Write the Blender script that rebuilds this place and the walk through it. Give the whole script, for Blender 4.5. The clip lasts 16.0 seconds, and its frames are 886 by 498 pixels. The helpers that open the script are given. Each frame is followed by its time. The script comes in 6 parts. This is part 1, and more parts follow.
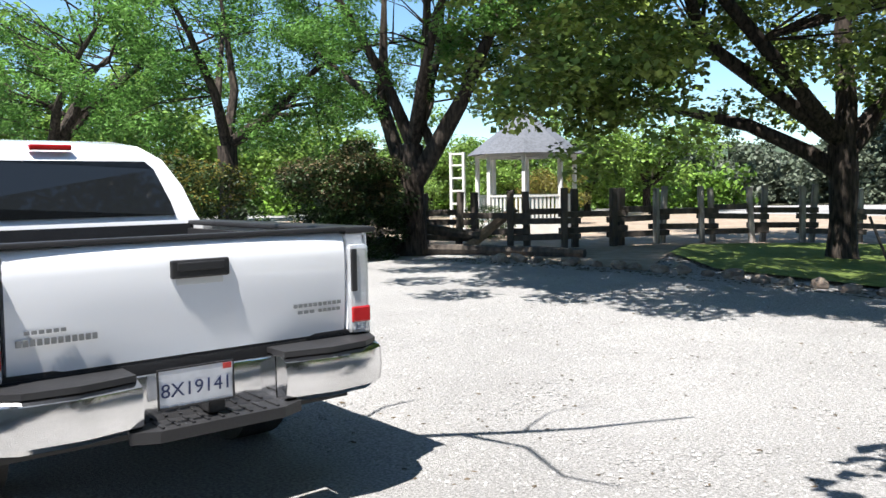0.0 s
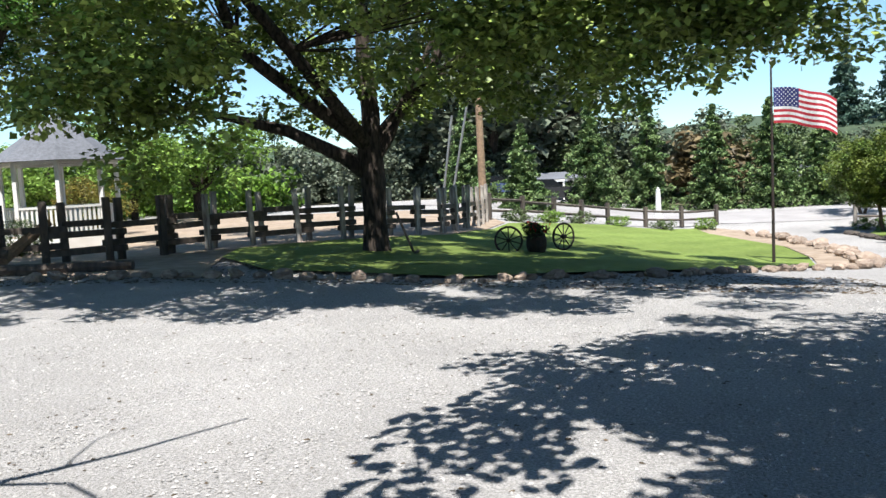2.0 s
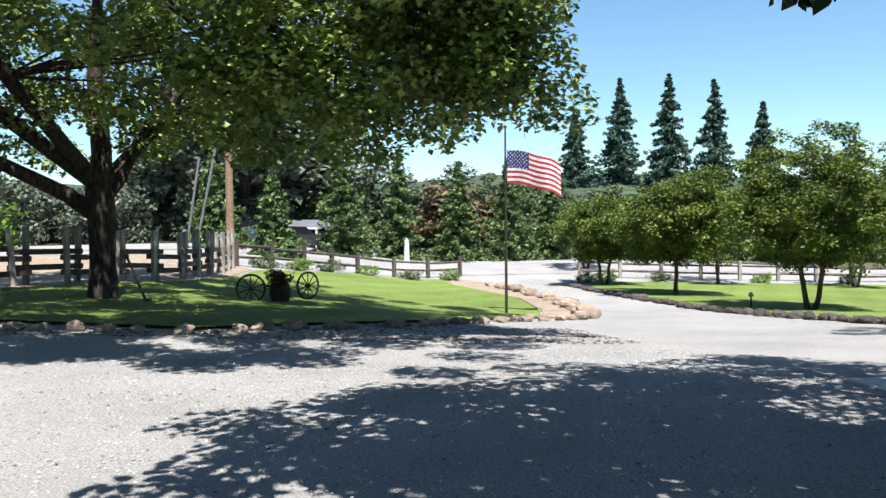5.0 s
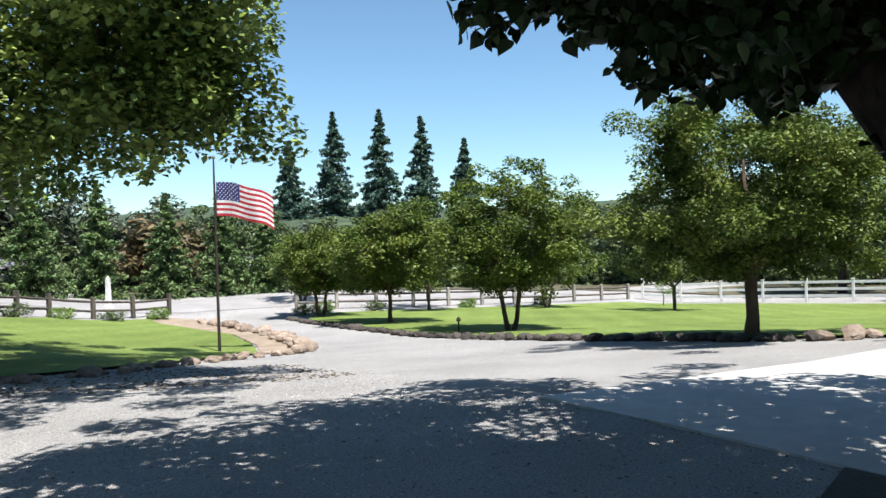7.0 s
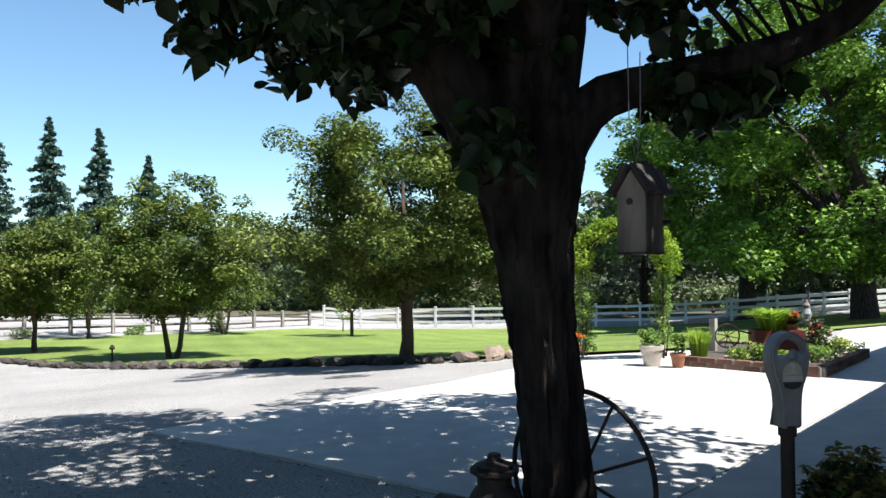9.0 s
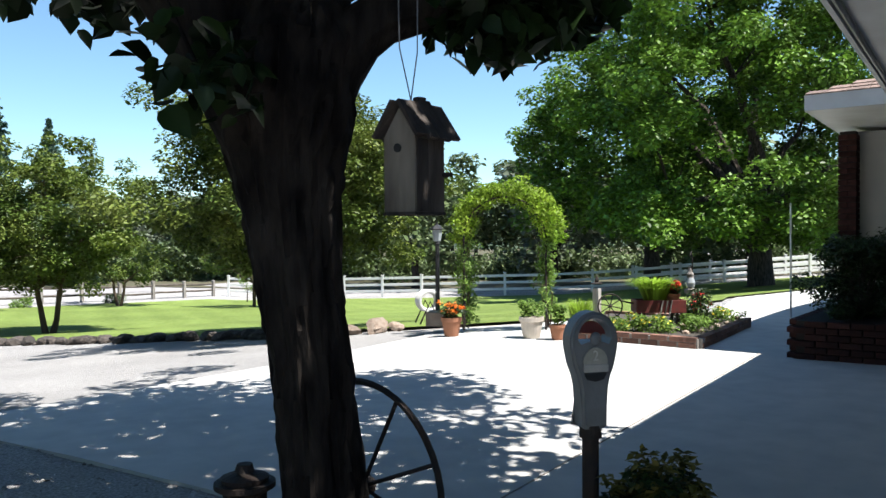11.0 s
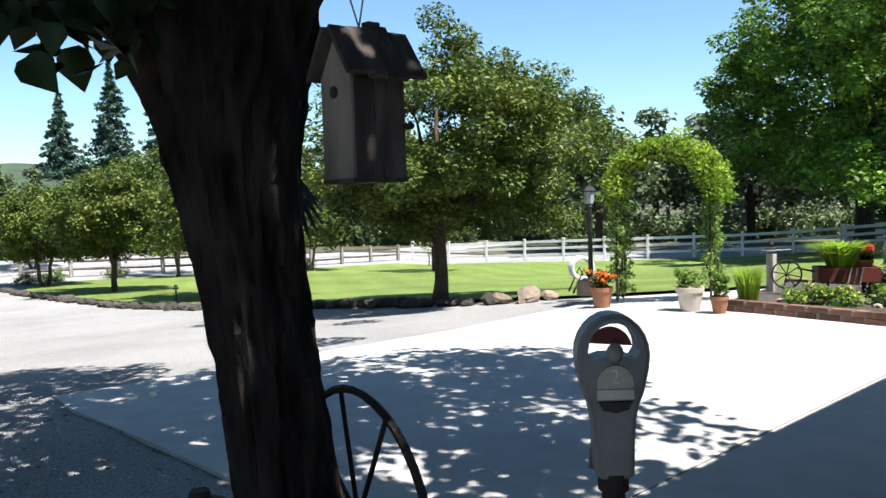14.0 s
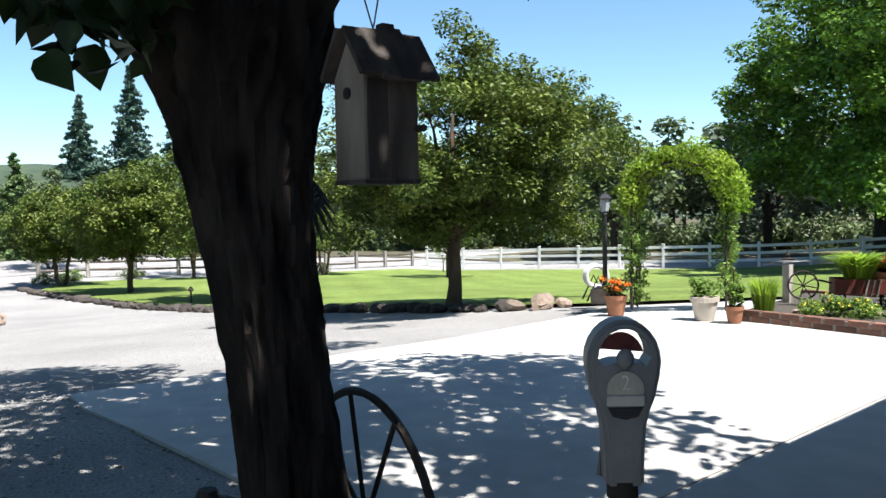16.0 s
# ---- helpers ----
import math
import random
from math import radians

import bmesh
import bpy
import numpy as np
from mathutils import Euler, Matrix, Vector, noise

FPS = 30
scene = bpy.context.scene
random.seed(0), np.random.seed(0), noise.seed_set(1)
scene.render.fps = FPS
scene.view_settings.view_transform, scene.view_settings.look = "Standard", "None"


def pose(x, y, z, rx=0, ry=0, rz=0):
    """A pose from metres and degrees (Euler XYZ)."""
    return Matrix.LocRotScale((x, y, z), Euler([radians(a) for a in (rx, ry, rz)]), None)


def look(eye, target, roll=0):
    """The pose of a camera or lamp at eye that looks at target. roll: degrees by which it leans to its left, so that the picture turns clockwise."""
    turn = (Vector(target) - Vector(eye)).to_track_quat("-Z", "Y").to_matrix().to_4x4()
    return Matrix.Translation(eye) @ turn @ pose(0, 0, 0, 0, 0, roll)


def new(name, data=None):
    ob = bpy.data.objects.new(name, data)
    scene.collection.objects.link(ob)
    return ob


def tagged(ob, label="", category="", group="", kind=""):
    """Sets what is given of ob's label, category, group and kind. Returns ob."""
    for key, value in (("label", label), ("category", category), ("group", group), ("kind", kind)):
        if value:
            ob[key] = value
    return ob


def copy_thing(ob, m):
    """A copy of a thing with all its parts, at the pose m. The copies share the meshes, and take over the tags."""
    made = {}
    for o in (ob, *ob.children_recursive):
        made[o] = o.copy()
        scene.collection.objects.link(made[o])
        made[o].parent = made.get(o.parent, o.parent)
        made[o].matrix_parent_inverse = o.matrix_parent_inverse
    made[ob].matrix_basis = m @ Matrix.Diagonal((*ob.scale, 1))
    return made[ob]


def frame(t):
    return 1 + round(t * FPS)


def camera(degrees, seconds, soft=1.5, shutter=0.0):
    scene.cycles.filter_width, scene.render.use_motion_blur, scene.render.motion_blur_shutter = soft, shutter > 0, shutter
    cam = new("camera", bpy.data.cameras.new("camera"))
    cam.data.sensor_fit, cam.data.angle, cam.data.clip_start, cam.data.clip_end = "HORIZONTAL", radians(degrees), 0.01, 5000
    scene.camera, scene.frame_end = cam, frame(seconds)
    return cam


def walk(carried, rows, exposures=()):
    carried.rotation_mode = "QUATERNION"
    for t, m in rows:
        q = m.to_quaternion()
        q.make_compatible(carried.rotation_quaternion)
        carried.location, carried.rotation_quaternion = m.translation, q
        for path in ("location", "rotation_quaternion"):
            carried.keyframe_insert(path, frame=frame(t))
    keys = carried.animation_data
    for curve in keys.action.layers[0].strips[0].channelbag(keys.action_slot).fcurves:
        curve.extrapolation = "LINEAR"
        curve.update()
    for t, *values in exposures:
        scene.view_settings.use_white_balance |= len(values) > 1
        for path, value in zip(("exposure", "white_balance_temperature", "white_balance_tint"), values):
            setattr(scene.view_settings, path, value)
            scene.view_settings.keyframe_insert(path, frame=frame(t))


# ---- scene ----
cam = camera(57.0, 16.0)
PATH = [
    (0, (0.064, -0.162, 1.399), (-1.271, 1.319, 1.253), -1.0),
    (0.5, (0.112, -0.117, 1.401), (-0.888, 1.608, 1.24), -0.1),
    (1, (0.143, -0.122, 1.414), (-0.552, 1.747, 1.259), -1.5),
    (1.5, (0.163, -0.159, 1.431), (-0.339, 1.773, 1.312), -1.2),
    (2, (0.169, -0.153, 1.42), (-0.231, 1.799, 1.247), -2.9),
    (2.5, (0.165, -0.067, 1.417), (0.045, 1.923, 1.262), -1.9),
    (3, (0.185, -0.048, 1.432), (0.214, 1.949, 1.316), -1.7),
    (3.2, (0.198, -0.051, 1.437), (0.289, 1.944, 1.33), -1.5),
    (5.5, (0.451, -0.046, 1.459), (0.715, 1.936, 1.405), -0.0),
    (6, (0.444, 0.004, 1.469), (0.962, 1.935, 1.458), -0.7),
    (6.5, (0.454, 0.081, 1.473), (1.127, 1.964, 1.487), -1.5),
    (7, (0.56, 0.13, 1.47), (1.412, 1.938, 1.457), -1.8),
    (7.5, (0.81, 0.10, 1.465), (1.836, 1.812, 1.39), -2.4),
    (8, (0.975, 0.15, 1.44), (2.20, 1.73, 1.385), 0.1),
    (8.5, (1.186, 0.16, 1.376), (2.614, 1.559, 1.312), -0.5),
    (9, (1.452, 0.33, 1.341), (2.905, 1.705, 1.38), -0.5),
    (9.5, (1.696, 0.347, 1.31), (3.243, 1.614, 1.295), -0.8),
    (10, (1.928, 0.329, 1.318), (3.498, 1.568, 1.304), 0.1),
    (10.2, (2.006, 0.323, 1.314), (3.59, 1.543, 1.279), -0.4),
    (12.3, (2.989, 0.39, 1.329), (4.565, 1.62, 1.289), -0.4),
    (12.5, (3.065, 0.402, 1.33), (4.667, 1.597, 1.407), -1.2),
    (13, (3.181, 0.42, 1.344), (4.693, 1.729, 1.348), -2.1),
    (13.5, (3.267, 0.37, 1.334), (4.562, 1.888, 1.194), -0.9),
    (14.0, (3.291, 0.374, 1.332), (4.541, 1.93, 1.21), -1.9),
    (14.5, (3.314, 0.371, 1.325), (4.586, 1.913, 1.261), -1.3),
    (15, (3.324, 0.369, 1.324), (4.591, 1.915, 1.276), -1.3),
    (15.5, (3.319, 0.367, 1.324), (4.591, 1.91, 1.269), -0.5),
    (16, (3.301, 0.373, 1.323), (4.524, 1.952, 1.217), -1.1),
]
walk(cam, [(t, look(eye, target, roll)) for t, eye, target, roll in PATH],
     exposures=[(0.0, 1.4), (1.0, 1.28), (3.0, 1.2), (5.5, 1.22), (6.5, 1.14), (7.0, 1.09), (7.5, 1.06), (8.0, 1.08), (8.5, 1.18), (9.5, 1.34), (16.0, 1.34)])
scene.view_settings.exposure = 1.34

# ---- world, sun, exposure ----
SUN = Vector((0.06, -0.46, 1.0)).normalized()
world = bpy.data.worlds.new("world")
scene.world = world
world.use_nodes = True
wn = world.node_tree.nodes
sky = wn.new("ShaderNodeTexSky")
sky.sky_type = 'NISHITA'
sky.sun_disc = False
sky.sun_elevation = math.asin(SUN.z)
sky.sun_rotation = math.atan2(SUN.x, SUN.y)
sky.altitude = 600
sky.air_density, sky.dust_density, sky.ozone_density = 1.0, 0.15, 3.0
wn["Background"].inputs["Strength"].default_value = 0.08
sky_tint = wn.new("ShaderNodeMix")
sky_tint.data_type, sky_tint.blend_type = 'RGBA', 'MULTIPLY'
sky_tint.inputs[0].default_value = 1.0
sky_tint.inputs[7].default_value = (0.86, 1.0, 1.0, 1)
world.node_tree.links.new(sky.outputs[0], sky_tint.inputs[6])
world.node_tree.links.new(sky_tint.outputs[2], wn["Background"].inputs["Color"])
sun_data = bpy.data.lights.new("sun", "SUN")
sun_data.energy, sun_data.angle, sun_data.color = 5.0, radians(0.5), (1.0, 0.965, 0.92)
sun = new("sun", sun_data)
sun.matrix_world = look((0, 0, 30), Vector((0, 0, 30)) - SUN)


# ---- materials ----
def material(name, color, rough=0.8, metal=0.0, color2=None, scale=8.0, bump=0.2, bscale=60.0, detail=4.0, spread=0.0,
             big=0.15, bigscale=0.7, trans=0.0, stretch=None, coat=0.0, spec=0.5, stripes=0.0):
    """A surface: two colours mixed by noise at one scale, light and dark at a larger one, and fine relief."""
    m = bpy.data.materials.new(name)
    m.use_nodes = True
    n, l = m.node_tree.nodes, m.node_tree.links
    b = n["Principled BSDF"]
    tc = n.new("ShaderNodeTexCoord")
    mp = n.new("ShaderNodeMapping")
    l.new(tc.outputs["Object"], mp.inputs[0])
    if stretch:
        mp.inputs["Scale"].default_value = stretch
    no = n.new("ShaderNodeTexNoise")
    no.inputs["Scale"].default_value, no.inputs["Detail"].default_value = scale, detail
    l.new(mp.outputs[0], no.inputs["Vector"])
    ramp = n.new("ShaderNodeValToRGB")
    ramp.color_ramp.elements[0].position, ramp.color_ramp.elements[1].position = 0.35, 0.65
    ramp.color_ramp.elements[0].color = (*color, 1)
    ramp.color_ramp.elements[1].color = (*(color2 or [c * 0.75 for c in color]), 1)
    l.new(no.outputs[0], ramp.inputs[0])
    n2 = n.new("ShaderNodeTexNoise")
    n2.inputs["Scale"].default_value, n2.inputs["Detail"].default_value = bigscale, 3
    l.new(tc.outputs["Object"], n2.inputs["Vector"])
    rng = n.new("ShaderNodeMapRange")
    rng.inputs["From Min"].default_value, rng.inputs["From Max"].default_value = 0.3, 0.7
    rng.inputs["To Min"].default_value, rng.inputs["To Max"].default_value = 1 - big, 1 + big
    l.new(n2.outputs[0], rng.inputs["Value"])
    hsv = n.new("ShaderNodeHueSaturation")
    l.new(ramp.outputs[0], hsv.inputs["Color"])
    value = rng.outputs[0]
    if stripes:
        wv = n.new("ShaderNodeTexWave")
        wv.inputs["Scale"].default_value, wv.inputs["Distortion"].default_value = 0.314 / stripes, 0.6
        rot = n.new("ShaderNodeMapping")
        rot.inputs["Rotation"].default_value = (0, 0, radians(28))
        l.new(tc.outputs["Object"], rot.inputs[0])
        l.new(rot.outputs[0], wv.inputs["Vector"])
        r3 = n.new("ShaderNodeMapRange")
        r3.inputs["To Min"].default_value, r3.inputs["To Max"].default_value = 0.94, 1.06
        l.new(wv.outputs["Fac"], r3.inputs["Value"])
        m3 = n.new("ShaderNodeMath")
        m3.operation = 'MULTIPLY'
        l.new(value, m3.inputs[0])
        l.new(r3.outputs[0], m3.inputs[1])
        value = m3.outputs[0]
    if spread:
        geo = n.new("ShaderNodeNewGeometry")
        oi = n.new("ShaderNodeObjectInfo")
        add = n.new("ShaderNodeMath")
        l.new(geo.outputs["Random Per Island"], add.inputs[0])
        l.new(oi.outputs["Random"], add.inputs[1])
        fr = n.new("ShaderNodeMath")
        fr.operation = 'FRACT'
        l.new(add.outputs[0], fr.inputs[0])
        r2 = n.new("ShaderNodeMapRange")
        r2.inputs["To Min"].default_value, r2.inputs["To Max"].default_value = 1 - spread, 1 + spread
        l.new(fr.outputs[0], r2.inputs["Value"])
        mul = n.new("ShaderNodeMath")
        mul.operation = 'MULTIPLY'
        l.new(value, mul.inputs[0])
        l.new(r2.outputs[0], mul.inputs[1])
        value = mul.outputs[0]
    l.new(value, hsv.inputs["Value"])
    l.new(hsv.outputs[0], b.inputs["Base Color"])
    b.inputs["Roughness"].default_value, b.inputs["Metallic"].default_value = rough, metal
    b.inputs["Specular IOR Level"].default_value = spec
    b.inputs["Coat Weight"].default_value = coat
    if bump:
        n3 = n.new("ShaderNodeTexNoise")
        n3.inputs["Scale"].default_value, n3.inputs["Detail"].default_value = bscale, 4
        l.new(mp.outputs[0], n3.inputs["Vector"])
        bp = n.new("ShaderNodeBump")
        bp.inputs["Strength"].default_value, bp.inputs["Distance"].default_value = bump, 0.02
        l.new(n3.outputs[0], bp.inputs["Height"])
        l.new(bp.outputs[0], b.inputs["Normal"])
    if trans:
        tr = n.new("ShaderNodeBsdfTranslucent")
        mix = n.new("ShaderNodeMixShader")
        mix.inputs[0].default_value = trans
        l.new(hsv.outputs[0], tr.inputs[0])
        l.new(b.outputs[0], mix.inputs[1])
        l.new(tr.outputs[0], mix.inputs[2])
        l.new(mix.outputs[0], n["Material Output"].inputs[0])
    return m


def leafy(name, a, b, trans=0.35, rough=0.45, spread=0.5):
    return material(name, a, rough, color2=b, scale=1.3, bump=0, spread=spread, big=0.15, trans=trans, spec=0.22)


GRAVEL = material("gravel", (0.40, 0.39, 0.38), 0.95, color2=(0.21, 0.205, 0.20), scale=60, detail=8, bump=1.0, bscale=110, big=0.12, bigscale=0.5, spec=0.1)
DIRT = material("dirt", (0.21, 0.154, 0.105), 0.95, color2=(0.294, 0.238, 0.182), scale=3, bump=0.6, bscale=25)
SOIL = material("dark_soil", (0.035, 0.0294, 0.0245), 0.95, color2=(0.07, 0.0595, 0.049), scale=30, bump=0.8, bscale=60)
CONCRETE = material("concrete", (0.434, 0.427, 0.406), 0.85, color2=(0.378, 0.371, 0.357), scale=4, bump=0.15, bscale=150, big=0.06, spec=0.2)
FOREST = material("woodland_floor", (0.098, 0.084, 0.049), 0.95, color2=(0.049, 0.0525, 0.0245), scale=1.5, bump=0.8, bscale=8)
ASPHALT = material("pale_road", (0.294, 0.28, 0.273), 0.9, color2=(0.231, 0.224, 0.224), scale=20, bump=0.4)
GRASS = material("grass", (0.112, 0.164, 0.0385), 0.85, color2=(0.175, 0.227, 0.063), scale=6, stripes=1.6, bump=0.8, bscale=200, big=0.18, bigscale=0.25, spec=0.1)
BARK = material("bark", (0.07, 0.055, 0.045), 0.9, color2=(0.014, 0.012, 0.010), scale=16, bump=1.0, bscale=34, stretch=(1, 1, 0.25), spec=0.2)
# Birdhouse wood whose dark tone stands for the shade under the tree.
WOOD_SHADED = material("shaded_wood", (0.0595, 0.049, 0.042), 0.95, color2=(0.0245, 0.0196, 0.0175), scale=14, bump=0.8, bscale=30, stretch=(1, 1, 0.2), spread=0.3)
# Shaded copies of brick and mortar; the wing's shade is in the colour.
BRICK_SHADED = material("shaded_brick", (0.06, 0.024, 0.02), 0.9, color2=(0.035, 0.016, 0.014), scale=15, bump=0.5, spread=0.3, spec=0.2)
MORTAR_SHADED = material("shaded_mortar", (0.04, 0.036, 0.034), 0.95, bump=0.4, spec=0.2)
# Porch post paint, darkened to carry the shade under the roof.
SHADED_POST_PAINT = material("shaded_post_paint", (0.12, 0.13, 0.11), 0.7, color2=(0.095, 0.10, 0.09), scale=4, bump=0.1, spec=0.25)
# Darker bark for the near trunk; the crown's shade is put into its colour.
BARK_SHADED = material("furrowed_shaded_bark", (0.032, 0.027, 0.023), 0.95, color2=(0.006, 0.005, 0.005), scale=14, bump=1.0, bscale=26, detail=6, stretch=(1, 1, 0.22), spec=0.1)
BARK_PALE = material("smooth_bark", (0.10, 0.072, 0.05), 0.85, color2=(0.05, 0.036, 0.026), scale=6, bump=0.4, bscale=20, stretch=(1, 1, 0.3), spec=0.2)
# Leaf colour is near black to hold the shade of the backlit crown.
LEAF_MUL_SHADED = leafy("shaded_mulberry_leaf", (0.008, 0.02, 0.005), (0.018, 0.036, 0.009), trans=0.06)
LEAF_SYC = leafy("sycamore_leaf", (0.085, 0.14, 0.027), (0.235, 0.30, 0.075), trans=0.1, spread=0.45)
LEAF_MIM = leafy("feathery_leaf", (0.0792, 0.18, 0.036), (0.144, 0.288, 0.0648), trans=0.45)
LEAF_CRAPE = leafy("crape_leaf", (0.055, 0.095, 0.016), (0.125, 0.16, 0.03), trans=0.18, spread=0.3)
LEAF_OAK = leafy("oak_leaf", (0.05, 0.105, 0.014), (0.14, 0.25, 0.033), trans=0.2, spread=0.5)
LEAF_FAR = leafy("far_leaf", (0.0612, 0.0936, 0.036), (0.115, 0.151, 0.0648), trans=0.2)
LEAF_GREY = leafy("grey_leaf", (0.0864, 0.108, 0.072), (0.122, 0.144, 0.101), trans=0.2)
LEAF_LIGHT = leafy("light_leaf", (0.115, 0.202, 0.036), (0.187, 0.288, 0.0648), trans=0.4)
LEAF_RED = leafy("copper_leaf", (0.115, 0.0864, 0.0432), (0.151, 0.122, 0.0648), trans=0.2)
NEEDLE = leafy("needle", (0.065, 0.12, 0.04), (0.14, 0.20, 0.075), trans=0.1, spread=0.4)
NEEDLE_BLUE = leafy("blue_needle", (0.05, 0.095, 0.075), (0.10, 0.165, 0.12), trans=0.12, spread=0.35)
VINE = leafy("vine_leaf", (0.144, 0.259, 0.0216), (0.259, 0.36, 0.0432), trans=0.5)
SHRUB = leafy("shrub_leaf", (0.0158, 0.0324, 0.0101), (0.036, 0.0648, 0.0158), trans=0.12)
SHRUB_YEL = leafy("shrub_tip", (0.115, 0.122, 0.0288), (0.202, 0.158, 0.036), trans=0.4)
FERN = leafy("fern", (0.202, 0.331, 0.0288), (0.288, 0.418, 0.0576), trans=0.5)
WOOD_OLD = material("weathered_wood", (0.112, 0.091, 0.0735), 0.9, color2=(0.056, 0.0455, 0.0385), scale=10, bump=0.8, bscale=25, stretch=(1, 1, 0.2), spread=0.25)
WOOD_GREY = material("grey_wood", (0.392, 0.364, 0.329), 0.9, color2=(0.154, 0.133, 0.119), scale=12, bump=0.6, bscale=30, stretch=(1, 1, 0.2), spread=0.2)
WOOD_RAW = material("split_wood", (0.28, 0.189, 0.119), 0.9, color2=(0.175, 0.119, 0.077), scale=12, bump=0.5, bscale=30, spread=0.15)
WHITE = material("white_paint", (0.68, 0.68, 0.66), 0.5, color2=(0.60, 0.59, 0.56), scale=3, bump=0.05, big=0.04)
WALL = material("pale_stucco", (0.434, 0.427, 0.399), 0.85, color2=(0.392, 0.385, 0.364), scale=3, bump=0.3, bscale=120, big=0.05)
ROCK_TAN = material("tan_rock", (0.294, 0.238, 0.189), 0.9, color2=(0.196, 0.14, 0.105), scale=5, bump=0.9, bscale=14, spread=0.3)
ROCK_DARK = material("lava_rock", (0.035, 0.03, 0.027), 0.9, color2=(0.085, 0.07, 0.058), scale=7, bump=1.0, bscale=18, spread=0.35)
IRON = material("dark_iron", (0.02, 0.019, 0.018), 0.75, color2=(0.04, 0.026, 0.02), scale=12, bump=0.3, spec=0.3)
STEEL = material("grey_metal", (0.21, 0.217, 0.224), 0.45, color2=(0.168, 0.175, 0.175), scale=9, bump=0.1, metal=0.35)
CHROME = material("chrome", (0.85, 0.85, 0.86), 0.12, color2=(0.7, 0.7, 0.7), scale=3, bump=0.02, metal=1.0, big=0.03)
PAINT = material("white_car_paint", (0.80, 0.81, 0.83), 0.25, color2=(0.78, 0.79, 0.81), scale=1, bump=0, big=0.02, coat=1.0)
BLACK = material("black_plastic", (0.018, 0.018, 0.02), 0.5, bump=0.1)
RUBBER = material("rubber", (0.02, 0.02, 0.02), 0.85, bump=0.3)
RED_LENS = material("red_lens", (0.45, 0.015, 0.015), 0.2, bump=0, coat=1.0)
CLEAR_LENS = material("clear_lens", (0.75, 0.77, 0.8), 0.15, bump=0.1, coat=1.0, metal=0.5)
PLATE = material("plate_white", (0.72, 0.74, 0.78), 0.5, bump=0)
BLUE_INK = material("blue_ink", (0.021, 0.035, 0.112), 0.5, bump=0)
RED_PAINT = material("red_paint", (0.42, 0.04, 0.035), 0.5, bump=0)
DARK_RED = material("dark_red_paint", (0.14, 0.018, 0.015), 0.6, color2=(0.09, 0.02, 0.015), scale=9, bump=0.2)
BRICK = material("brick", (0.19, 0.09, 0.06), 0.9, color2=(0.12, 0.065, 0.05), scale=15, bump=0.5, spread=0.35)
MORTAR = material("mortar", (0.252, 0.231, 0.21), 0.95, bump=0.4)
TERRA = material("terracotta", (0.322, 0.14, 0.077), 0.85, color2=(0.28, 0.126, 0.07), scale=6, bump=0.2)
SHINGLE = material("shingle", (0.252, 0.175, 0.14), 0.9, color2=(0.168, 0.119, 0.098), scale=12, bump=0.6, spread=0.3)
SHINGLE_GREY = material("grey_shingle", (0.119, 0.126, 0.147), 0.9, color2=(0.084, 0.091, 0.105), scale=12, bump=0.5, spread=0.2)
FLAG_RED = material("flag_red", (0.50, 0.03, 0.05), 0.8, bump=0, trans=0.35)
FLAG_WHITE = material("flag_white", (0.80, 0.80, 0.80), 0.8, bump=0, trans=0.35)
FLAG_BLUE = material("flag_blue", (0.03, 0.04, 0.16), 0.8, bump=0, trans=0.2)
ORANGE = leafy("orange_petal", (0.75, 0.16, 0.02), (0.85, 0.28, 0.04), trans=0.3, spread=0.2)
YELLOW = leafy("yellow_petal", (0.80, 0.62, 0.04), (0.85, 0.72, 0.12), trans=0.3, spread=0.2)
PETAL_RED = leafy("red_petal", (0.55, 0.03, 0.03), (0.62, 0.06, 0.05), trans=0.3, spread=0.2)
PETAL_WHITE = leafy("white_petal", (0.75, 0.74, 0.70), (0.8, 0.8, 0.78), trans=0.3, spread=0.1)
GLASS = bpy.data.materials.new("dark_glass")
GLASS.use_nodes = True
_g = GLASS.node_tree.nodes["Principled BSDF"]
_g.inputs["Base Color"].default_value = (0.012, 0.014, 0.016, 1)
_g.inputs["Roughness"].default_value = 0.04
_g.inputs["Coat Weight"].default_value = 0.1
PANE = bpy.data.materials.new("pale_pane")
PANE.use_nodes = True
PANE.node_tree.nodes["Principled BSDF"].inputs["Base Color"].default_value = (0.35, 0.38, 0.4, 1)
PANE.node_tree.nodes["Principled BSDF"].inputs["Roughness"].default_value = 0.1


# ---- mesh helpers ----
def finish(bm, name, mats, parent=None, label="", smooth=False):
    me = bpy.data.meshes.new(name)
    bm.normal_update()
    bm.to_mesh(me)
    bm.free()
    for mt in (mats if isinstance(mats, (list, tuple)) else [mats]):
        me.materials.append(mt)
    if smooth:
        me.shade_smooth()
        me.set_sharp_from_angle(angle=radians(38))
    ob = new(name, me)
    if parent:
        ob.parent = parent
    if label:
        ob["label"] = label
    return ob


def part(name, bm, mats, parent, label="", smooth=False):
    return finish(bm, name, mats, parent, label, smooth)


def mesh_of(bm, name, mat):
    me = bpy.data.meshes.new(name)
    bm.to_mesh(me)
    bm.free()
    me.materials.append(mat)
    return me


def place(me, name, m, parent):
    ob = new(name, me)
    ob.matrix_basis = m
    ob.parent = parent
    return ob


def thing(name, m, label, category, group="", kind=""):
    ob = new(name)
    ob.matrix_basis = m
    ob.empty_display_size = 0.2
    return tagged(ob, label, category, group, kind)


